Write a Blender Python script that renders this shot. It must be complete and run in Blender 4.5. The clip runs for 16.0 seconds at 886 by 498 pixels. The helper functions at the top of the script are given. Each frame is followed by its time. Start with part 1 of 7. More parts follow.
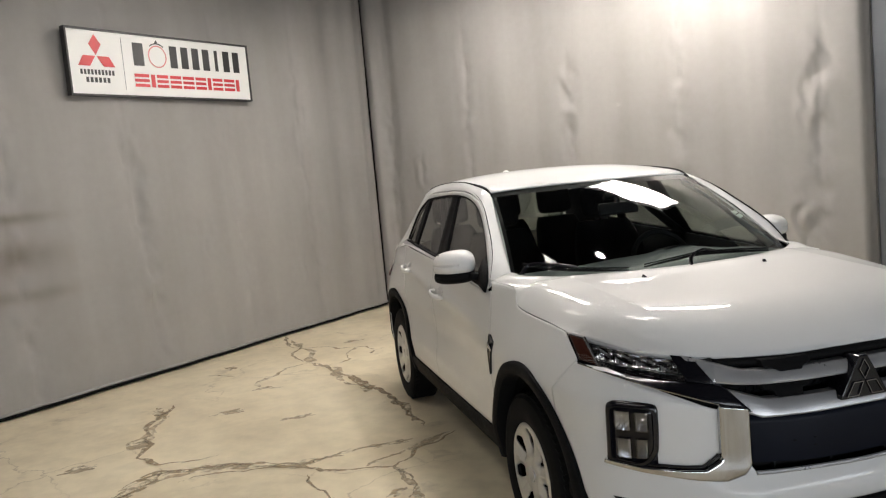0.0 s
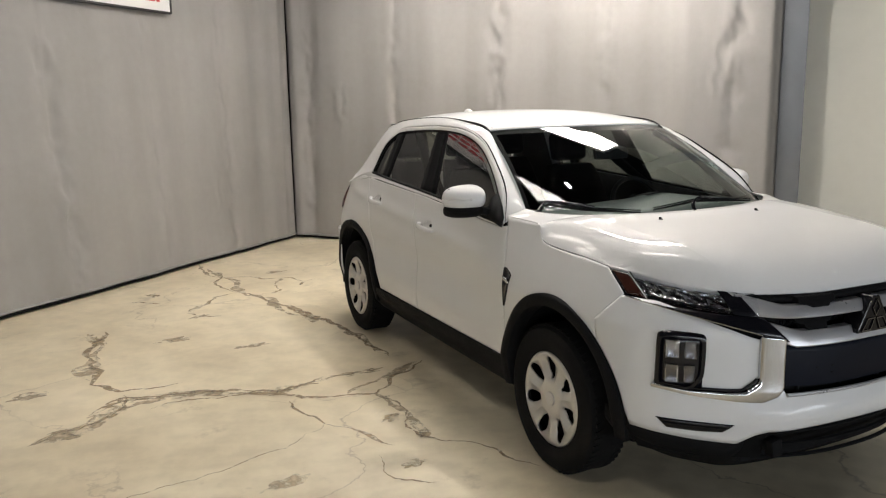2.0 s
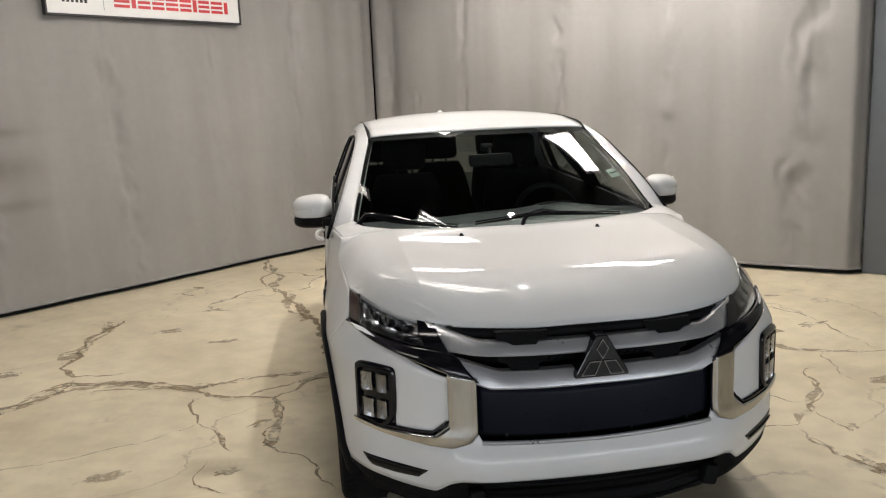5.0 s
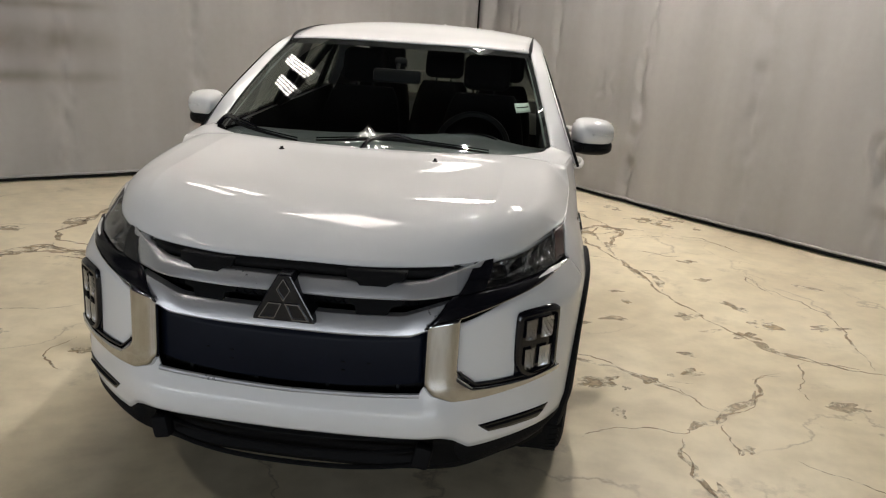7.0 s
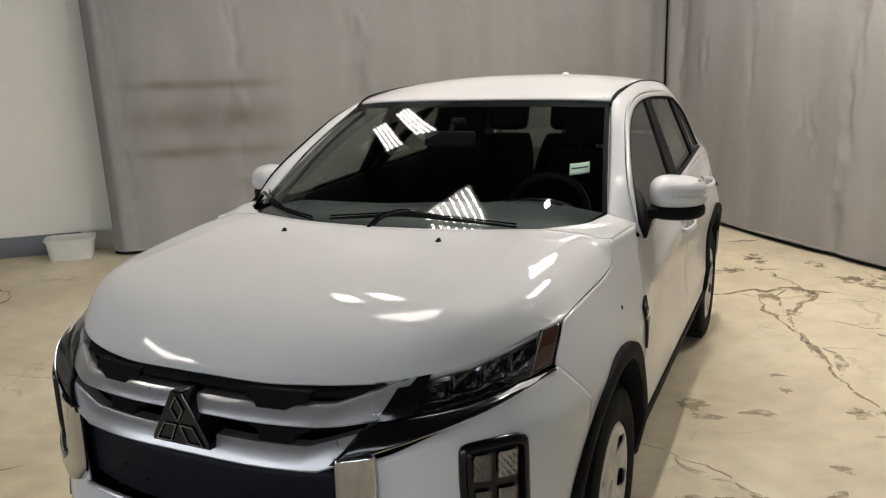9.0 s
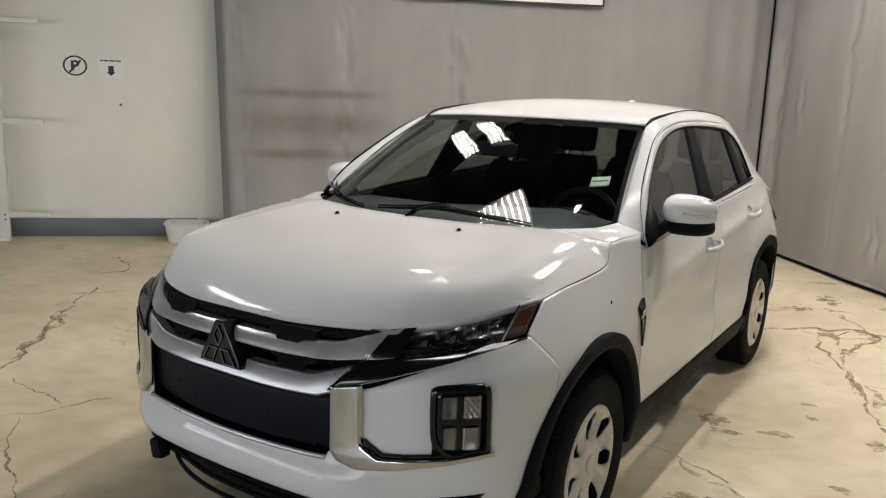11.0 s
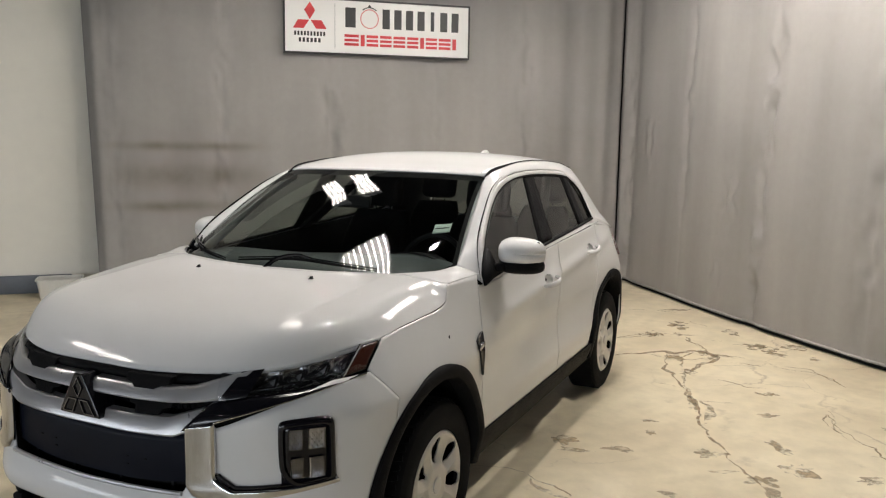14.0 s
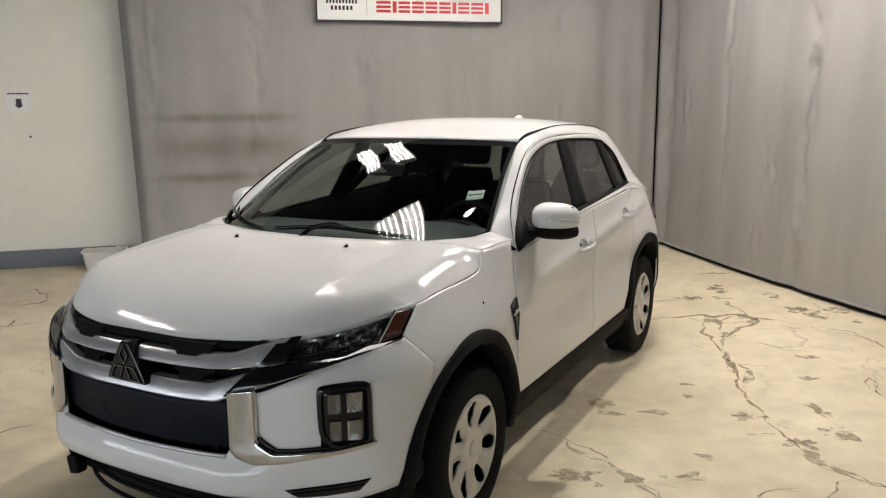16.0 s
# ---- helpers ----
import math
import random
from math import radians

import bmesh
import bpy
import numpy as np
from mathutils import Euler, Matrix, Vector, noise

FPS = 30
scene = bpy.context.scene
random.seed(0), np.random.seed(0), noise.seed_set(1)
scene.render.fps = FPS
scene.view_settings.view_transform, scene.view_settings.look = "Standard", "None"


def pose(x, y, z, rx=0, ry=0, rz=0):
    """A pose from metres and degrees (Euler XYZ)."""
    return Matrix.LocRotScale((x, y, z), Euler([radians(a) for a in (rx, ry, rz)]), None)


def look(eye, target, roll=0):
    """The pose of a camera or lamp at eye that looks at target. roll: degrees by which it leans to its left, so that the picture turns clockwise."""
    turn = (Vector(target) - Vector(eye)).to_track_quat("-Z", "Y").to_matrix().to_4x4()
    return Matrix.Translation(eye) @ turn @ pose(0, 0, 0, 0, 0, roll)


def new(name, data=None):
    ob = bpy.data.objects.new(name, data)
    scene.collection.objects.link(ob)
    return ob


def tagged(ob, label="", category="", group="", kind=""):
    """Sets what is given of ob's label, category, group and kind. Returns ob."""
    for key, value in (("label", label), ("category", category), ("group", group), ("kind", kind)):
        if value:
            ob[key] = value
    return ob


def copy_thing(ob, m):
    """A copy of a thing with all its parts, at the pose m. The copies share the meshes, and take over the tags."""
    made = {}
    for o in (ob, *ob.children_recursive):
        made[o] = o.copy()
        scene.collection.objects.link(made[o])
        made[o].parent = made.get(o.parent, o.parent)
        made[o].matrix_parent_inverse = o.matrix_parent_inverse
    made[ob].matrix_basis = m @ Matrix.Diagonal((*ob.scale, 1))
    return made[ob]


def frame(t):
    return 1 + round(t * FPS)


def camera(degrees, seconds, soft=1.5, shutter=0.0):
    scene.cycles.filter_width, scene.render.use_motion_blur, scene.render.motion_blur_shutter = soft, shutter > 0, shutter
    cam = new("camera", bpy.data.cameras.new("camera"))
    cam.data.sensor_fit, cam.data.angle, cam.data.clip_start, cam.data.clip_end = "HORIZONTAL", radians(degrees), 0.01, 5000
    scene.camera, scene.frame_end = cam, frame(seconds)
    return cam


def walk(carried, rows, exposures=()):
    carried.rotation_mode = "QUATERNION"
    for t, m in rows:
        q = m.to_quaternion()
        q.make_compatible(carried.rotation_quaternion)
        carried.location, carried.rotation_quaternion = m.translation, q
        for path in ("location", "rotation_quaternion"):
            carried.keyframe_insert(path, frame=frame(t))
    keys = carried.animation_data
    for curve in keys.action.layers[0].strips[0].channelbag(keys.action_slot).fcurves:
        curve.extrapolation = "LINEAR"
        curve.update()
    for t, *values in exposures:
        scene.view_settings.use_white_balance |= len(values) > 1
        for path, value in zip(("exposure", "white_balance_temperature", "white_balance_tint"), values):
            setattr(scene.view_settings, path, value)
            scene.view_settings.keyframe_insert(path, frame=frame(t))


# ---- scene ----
cam = camera(59.0, 16.0, 1.2)
PATH = [
    (0, (-1.946, -3.08, 1.628), (-1.457, -1.15, 1.448), -5.2),
    (0.5, (-2.155, -2.995, 1.618), (-1.543, -1.11, 1.35), -3.5),
    (1, (-2.383, -2.825, 1.623), (-1.671, -0.977, 1.348), -6.1),
    (1.5, (-2.575, -2.783, 1.632), (-1.784, -0.975, 1.307), -4.5),
    (2, (-2.735, -2.881, 1.651), (-1.903, -1.097, 1.297), -1.0),
    (2.5, (-2.749, -2.949, 1.662), (-1.855, -1.22, 1.2), -2.1),
    (3, (-2.467, -3.022, 1.649), (-1.61, -1.256, 1.266), -0.7),
    (3.2, (-2.322, -3.059, 1.65), (-1.534, -1.247, 1.342), 0.2),
    (5.3, (-0.608, -3.293, 1.668), (-0.374, -1.342, 1.295), -3.7),
    (5.5, (-0.46, -3.276, 1.64), (-0.239, -1.33, 1.236), -4.2),
    (6, (-0.038, -3.213, 1.629), (0.138, -1.287, 1.116), -3.0),
    (6.5, (0.416, -3.14, 1.643), (0.301, -1.212, 1.124), -3.9),
    (7, (0.662, -2.979, 1.609), (0.459, -1.063, 1.07), 3.7),
    (7.5, (0.899, -2.783, 1.63), (0.492, -0.875, 1.19), 1.1),
    (8, (1.166, -2.57, 1.644), (0.56, -0.701, 1.275), -0.8),
    (8.5, (1.253, -2.36, 1.635), (0.499, -0.539, 1.294), -1.4),
    (9, (1.349, -2.283, 1.654), (0.529, -0.512, 1.216), -1.6),
    (11.3, (1.947, -2.516, 1.611), (0.842, -0.893, 1.233), 2.8),
    (11.5, (2.027, -2.497, 1.634), (0.906, -0.886, 1.25), 3.0),
    (12, (2.157, -2.53, 1.648), (1.075, -0.881, 1.317), -1.1),
    (12.5, (2.155, -2.686, 1.658), (1.203, -0.953, 1.351), 0.1),
    (13, (2.153, -2.705, 1.697), (1.302, -0.906, 1.503), -0.3),
    (13.5, (2.156, -2.688, 1.694), (1.333, -0.878, 1.482), 1.7),
    (14, (2.155, -2.669, 1.686), (1.297, -0.882, 1.418), 0.9),
    (14.5, (2.154, -2.671, 1.684), (1.24, -0.919, 1.377), 0.0),
    (15, (2.158, -2.669, 1.686), (1.227, -0.931, 1.351), -0.5),
    (15.5, (2.164, -2.667, 1.68), (1.238, -0.928, 1.338), -0.3),
    (16, (2.177, -2.678, 1.688), (1.241, -0.946, 1.336), -0.4),
]
walk(cam, [(t, look(eye, target, roll)) for t, eye, target, roll in PATH], [(0, 0.09), (1.5, 0.22), (3, 0.2), (5.5, 0.08), (7, 0.03), (8, -0.06), (9, -0.06), (11.5, 0.06), (14, 0.0), (16, 0.10)])


# ---------- small tools ----------
def spline(points, even=False):
    """A smooth curve through points; takes 0..1 along its chord length, or evenly from point to point."""
    p = np.array(points, float)
    d = np.r_[0, np.cumsum(np.linalg.norm(np.diff(p, axis=0), axis=1))]
    d = np.arange(len(p)) / (len(p) - 1) if even else d / d[-1]
    m = np.zeros_like(p)
    m[1:-1] = (p[2:] - p[:-2]) / (d[2:] - d[:-2])[:, None]
    m[0], m[-1] = (p[1] - p[0]) / (d[1] - d[0]), (p[-1] - p[-2]) / (d[-1] - d[-2])

    def at(u):
        u = min(max(u, 0.0), 1.0)
        i = min(int(np.searchsorted(d, u, side="right")) - 1, len(d) - 2)
        h = d[i + 1] - d[i]
        t = (u - d[i]) / h
        return (2 * t**3 - 3 * t**2 + 1) * p[i] + (t**3 - 2 * t**2 + t) * h * m[i] + (3 * t**2 - 2 * t**3) * p[i + 1] + (t**3 - t**2) * h * m[i + 1]

    return at


def straight(points):
    """A polyline through points; takes 0..1 along its length."""
    p = np.array(points, float)
    d = np.r_[0, np.cumsum(np.linalg.norm(np.diff(p, axis=0), axis=1))]
    d /= d[-1]
    return lambda u: np.array([np.interp(u, d, p[:, k]) for k in range(p.shape[1])])


def table(xs, ys):
    return lambda x: float(np.interp(x, xs, ys))


def eased(xs, ys):
    """A smooth curve through the values."""
    line = spline(list(zip(xs, ys)))
    p = np.array([line(k / 240) for k in range(241)])
    return table(p[:, 0], p[:, 1])


def step(a, b, x):
    t = min(max((x - a) / (b - a), 0.0), 1.0)
    return t * t * (3 - 2 * t)


def hump(x, c, w):
    return math.exp(-(((x - c) / w) ** 2))


def sheet(bm, rows, out=None, close=False):
    """Quads over a grid of points; faces are turned away from the point out."""
    vs = [[bm.verts.new(p) for p in row] for row in rows]
    faces = []
    for a, b in zip(vs, vs[1:]):
        n = len(a)
        for j in range(n if close else n - 1):
            k = (j + 1) % n
            try:
                faces.append(bm.faces.new((a[j], a[k], b[k], b[j])))
            except ValueError:
                pass
    if out is not None and faces:
        for f in faces:
            f.normal_update()
        o = Vector(out)
        if sum(f.normal.dot(f.calc_center_median() - o) * f.calc_area() for f in faces) < 0:
            bmesh.ops.reverse_faces(bm, faces=faces)
    return faces


def block(bm, size, at=(0, 0, 0), turn=None, bevel=0.0, segments=2):
    """A box with rounded edges."""
    m = Matrix.Translation(at) @ (turn.to_4x4() if turn is not None else Matrix.Identity(4)) @ Matrix.Diagonal((*size, 1))
    made = bmesh.ops.create_cube(bm, size=1.0, matrix=m)["verts"]
    if bevel:
        edges = list({e for v in made for e in v.link_edges})
        bmesh.ops.bevel(bm, geom=edges, offset=bevel, segments=segments, affect="EDGES", profile=0.5)


def rod(bm, a, b, r, sides=10, r2=None, cap=True):
    a, b = Vector(a), Vector(b)
    q = (b - a).to_track_quat("Z", "Y").to_matrix().to_4x4()
    bmesh.ops.create_cone(bm, cap_ends=cap, segments=sides, radius1=r, radius2=r if r2 is None else r2, depth=(b - a).length, matrix=Matrix.Translation((a + b) / 2) @ q)


def tube(bm, line, r, n=24, sides=8):
    """A round bar along a curve that takes 0..1."""
    pts = [Vector(line(i / (n - 1))) for i in range(n)]
    rows = []
    for i, p in enumerate(pts):
        d = (pts[min(i + 1, n - 1)] - pts[max(i - 1, 0)]).normalized()
        a = d.orthogonal().normalized() if i == 0 else (a - d * a.dot(d)).normalized()
        b = d.cross(a)
        rr = r(i / (n - 1)) if callable(r) else r
        rows.append([p + (a * math.cos(t) + b * math.sin(t)) * rr for t in (2 * math.pi * k / sides for k in range(sides))])
    sheet(bm, rows, close=True)
    for row in (rows[0], rows[-1]):
        bm.faces.new([bm.verts.new(p) for p in row])
    bmesh.ops.remove_doubles(bm, verts=bm.verts, dist=1e-6)
    bmesh.ops.recalc_face_normals(bm, faces=bm.faces)


def lathe(bm, profile, axis="X", n=48):
    """Turns (along, radius) round an axis."""
    rows = []
    for along, r in profile:
        row = []
        for k in range(n):
            c, s = math.cos(2 * math.pi * k / n) * r, math.sin(2 * math.pi * k / n) * r
            row.append({"X": (along, c, s), "Y": (c, along, s), "Z": (c, s, along)}[axis])
        rows.append(row)
    sheet(bm, rows, close=True)
    bmesh.ops.recalc_face_normals(bm, faces=bm.faces)


def mirrored(bm):
    """The same mesh on the other side of the car."""
    other = bm.copy()
    bmesh.ops.scale(other, vec=(-1, 1, 1), verts=other.verts)
    bmesh.ops.reverse_faces(other, faces=other.faces)
    return other


def part(name, bm, material, parent=None, label="", thick=0.0, smooth=True, sharp=35, kind="", bevel=0.0):
    """Links a bmesh as one mesh object under a thing or a part."""
    mesh = bpy.data.meshes.new(name)
    bm.normal_update()
    bm.to_mesh(mesh)
    bm.free()
    mesh.materials.append(material)
    if smooth:
        mesh.shade_smooth()
        mesh.set_sharp_from_angle(angle=radians(sharp))
    ob = new(name, mesh)
    if thick:
        mod = ob.modifiers.new("thickness", "SOLIDIFY")
        mod.thickness, mod.offset = thick, -1
    if bevel:
        mod = ob.modifiers.new("edge", "BEVEL")
        mod.width, mod.segments, mod.limit_method = bevel, 2, "ANGLE"
    if parent is not None:
        ob.parent = parent
    if label or kind:
        tagged(ob, label, kind=kind)
    return ob


def thing(name, label, category, at=None, group="", kind=""):
    ob = new(name)
    ob.empty_display_size = 0.2
    if at is not None:
        ob.matrix_world = at
    return tagged(ob, label, category, group, kind)


# ---------- materials ----------
def material(name, colour, rough=0.5, metal=0.0, vary=0.12, scale=8.0, fine=90.0, bump=0.0, bump_scale=60.0, coat=0.0, spec=0.5, rough_vary=0.08):
    m = bpy.data.materials.new(name)
    m.use_nodes = True
    nt = m.node_tree
    b = nt.nodes["Principled BSDF"]
    b.inputs["Roughness"].default_value, b.inputs["Metallic"].default_value = rough, metal
    b.inputs["Coat Weight"].default_value, b.inputs["Coat Roughness"].default_value = coat, 0.02
    b.inputs["Coat IOR"].default_value = 1.42
    b.inputs["Specular IOR Level"].default_value = spec
    co = nt.nodes.new("ShaderNodeTexCoord")
    big, small = nt.nodes.new("ShaderNodeTexNoise"), nt.nodes.new("ShaderNodeTexNoise")
    for node, s, d in ((big, scale, 4), (small, fine, 3)):
        node.inputs["Scale"].default_value, node.inputs["Detail"].default_value = s, d
        nt.links.new(co.outputs["Object"], node.inputs["Vector"])
    mix = nt.nodes.new("ShaderNodeMath")
    mix.operation = "MULTIPLY_ADD"
    nt.links.new(small.outputs[0], mix.inputs[0])
    mix.inputs[1].default_value = 0.4
    nt.links.new(big.outputs[0], mix.inputs[2])
    rng = nt.nodes.new("ShaderNodeMapRange")
    rng.inputs["From Min"].default_value, rng.inputs["From Max"].default_value = 0.35, 1.05
    rng.inputs["To Min"].default_value, rng.inputs["To Max"].default_value = 1 - vary, 1 + vary
    nt.links.new(mix.outputs[0], rng.inputs["Value"])
    mul = nt.nodes.new("ShaderNodeVectorMath")
    mul.operation = "SCALE"
    mul.inputs[0].default_value = colour[:3]
    nt.links.new(rng.outputs[0], mul.inputs["Scale"])
    nt.links.new(mul.outputs[0], b.inputs["Base Color"])
    rr = nt.nodes.new("ShaderNodeMapRange")
    rr.inputs["From Min"].default_value, rr.inputs["From Max"].default_value = 0.35, 1.05
    rr.inputs["To Min"].default_value, rr.inputs["To Max"].default_value = max(rough - rough_vary, 0.02), min(rough + rough_vary, 1)
    nt.links.new(mix.outputs[0], rr.inputs["Value"])
    nt.links.new(rr.outputs[0], b.inputs["Roughness"])
    if bump:
        grain = nt.nodes.new("ShaderNodeTexNoise")
        grain.inputs["Scale"].default_value, grain.inputs["Detail"].default_value = bump_scale, 5
        nt.links.new(co.outputs["Object"], grain.inputs["Vector"])
        bp = nt.nodes.new("ShaderNodeBump")
        bp.inputs["Strength"].default_value, bp.inputs["Distance"].default_value = bump, 0.004
        nt.links.new(grain.outputs[0], bp.inputs["Height"])
        nt.links.new(bp.outputs[0], b.inputs["Normal"])
    return m


def glass_material(name, tint, extra=0.0):
    """A thin pane: what lies behind shows tinted, with a mirror-like gloss by Fresnel."""
    m = bpy.data.materials.new(name)
    m.use_nodes = True
    nt = m.node_tree
    nt.nodes.remove(nt.nodes["Principled BSDF"])
    clear, gloss, mix = nt.nodes.new("ShaderNodeBsdfTransparent"), nt.nodes.new("ShaderNodeBsdfGlossy"), nt.nodes.new("ShaderNodeMixShader")
    clear.inputs["Color"].default_value = (*tint, 1)
    gloss.inputs["Roughness"].default_value = 0.012
    lw = nt.nodes.new("ShaderNodeLayerWeight")
    lw.inputs["Blend"].default_value = 0.5
    power, share = nt.nodes.new("ShaderNodeMath"), nt.nodes.new("ShaderNodeMath")
    power.operation, share.operation = "POWER", "MULTIPLY_ADD"
    power.inputs[1].default_value = 5.0
    share.inputs[1].default_value, share.inputs[2].default_value = 0.94, 0.055 + extra
    nt.links.new(lw.outputs["Facing"], power.inputs[0])
    nt.links.new(power.outputs[0], share.inputs[0])
    nt.links.new(share.outputs[0], mix.inputs[0])
    nt.links.new(clear.outputs[0], mix.inputs[1])
    nt.links.new(gloss.outputs[0], mix.inputs[2])
    nt.links.new(mix.outputs[0], nt.nodes["Material Output"].inputs["Surface"])
    return m


def glowing(name, colour, strength):
    m = bpy.data.materials.new(name)
    m.use_nodes = True
    b = m.node_tree.nodes["Principled BSDF"]
    b.inputs["Base Color"].default_value = (0.8, 0.8, 0.8, 1)
    b.inputs["Emission Color"].default_value, b.inputs["Emission Strength"].default_value = (*colour, 1), strength
    return m


def fabric_material():
    """Grey coated curtain cloth: weave, broad fading, faint vertical streaks and scuffs near the floor's height."""
    m = material("grey_curtain_cloth", (0.275, 0.262, 0.252), 0.62, vary=0.10, scale=0.9, fine=14, bump=0.25, bump_scale=420, spec=0.35)
    nt = m.node_tree
    b = nt.nodes["Principled BSDF"]
    base = b.inputs["Base Color"].links[0].from_socket
    co = nt.nodes.new("ShaderNodeTexCoord")
    mp = nt.nodes.new("ShaderNodeMapping")
    mp.inputs["Scale"].default_value = (1.1, 1.1, 0.10)
    nt.links.new(co.outputs["Object"], mp.inputs["Vector"])
    st = nt.nodes.new("ShaderNodeTexNoise")
    st.inputs["Scale"].default_value, st.inputs["Detail"].default_value = 2.0, 3.0
    nt.links.new(mp.outputs[0], st.inputs["Vector"])
    rg = nt.nodes.new("ShaderNodeMapRange")
    rg.inputs["From Min"].default_value, rg.inputs["From Max"].default_value = 0.3, 0.7
    rg.inputs["To Min"].default_value, rg.inputs["To Max"].default_value = 0.87, 1.10
    nt.links.new(st.outputs[0], rg.inputs["Value"])
    mul = nt.nodes.new("ShaderNodeVectorMath")
    mul.operation = "SCALE"
    nt.links.new(base, mul.inputs[0])
    nt.links.new(rg.outputs[0], mul.inputs["Scale"])
    # three level scuff marks where shelving once rubbed the cloth
    sep = nt.nodes.new("ShaderNodeSeparateXYZ")
    nt.links.new(co.outputs["Object"], sep.inputs[0])

    def calc(op, a, c=None):
        n = nt.nodes.new("ShaderNodeMath")
        n.operation = op
        for k, v in enumerate((a, c)):
            if v is None:
                continue
            if isinstance(v, (int, float)):
                n.inputs[k].default_value = v
            else:
                nt.links.new(v, n.inputs[k])
        return n.outputs[0]

    along = calc("MULTIPLY", calc("ADD", sep.outputs[0], sep.outputs[1]), 0.7071)
    wall = calc("GREATER_THAN", calc("SUBTRACT", sep.outputs[1], sep.outputs[0]), 7.2)
    span = calc("POWER", 2.718, calc("MULTIPLY", calc("POWER", calc("ABSOLUTE", calc("DIVIDE", calc("SUBTRACT", along, -0.15), 0.74)), 4.0), -1.0))
    total = calc("MULTIPLY", calc("POWER", 2.718, calc("MULTIPLY", calc("POWER", calc("DIVIDE", calc("SUBTRACT", sep.outputs[2], 1.30), 0.55), 4.0), -1.0)), 0.30)
    for height, width, depth in ((1.61, 0.045, 0.85), (1.29, 0.12, 0.85), (0.965, 0.055, 0.80)):
        g = calc("POWER", 2.718, calc("MULTIPLY", calc("POWER", calc("DIVIDE", calc("SUBTRACT", sep.outputs[2], height), width), 2.0), -1.0))
        g = calc("MULTIPLY", g, depth)
        total = calc("ADD", total, g)
    rag = nt.nodes.new("ShaderNodeTexNoise")
    rag.inputs["Scale"].default_value, rag.inputs["Detail"].default_value = 3.5, 6
    nt.links.new(co.outputs["Object"], rag.inputs["Vector"])
    amount = calc("MULTIPLY", calc("MULTIPLY", calc("MULTIPLY", total, span), wall), calc("MULTIPLY", rag.outputs[0], 0.95))
    dirt = nt.nodes.new("ShaderNodeMix")
    dirt.data_type = "RGBA"
    nt.links.new(amount, dirt.inputs[0])
    nt.links.new(mul.outputs[0], dirt.inputs[6])
    dirt.inputs[7].default_value = (0.095, 0.070, 0.046, 1)
    nt.links.new(dirt.outputs[2], b.inputs["Base Color"])
    return m


def patchy(name, colour, scale, gap):
    """Dirt that lies unevenly, with the floor showing through."""
    m = material(name, colour, 0.6, vary=0.4, scale=scale, fine=scale * 8)
    nt = m.node_tree
    b = nt.nodes["Principled BSDF"]
    co = nt.nodes.new("ShaderNodeTexCoord")
    n = nt.nodes.new("ShaderNodeTexNoise")
    n.inputs["Scale"].default_value, n.inputs["Detail"].default_value, n.inputs["Roughness"].default_value = scale * 2.2, 6, 0.65
    nt.links.new(co.outputs["Object"], n.inputs["Vector"])
    r = nt.nodes.new("ShaderNodeMapRange")
    r.inputs["From Min"].default_value, r.inputs["From Max"].default_value = gap - 0.10, gap + 0.14
    nt.links.new(n.outputs[0], r.inputs["Value"])
    nt.links.new(r.outputs[0], b.inputs["Alpha"])
    return m


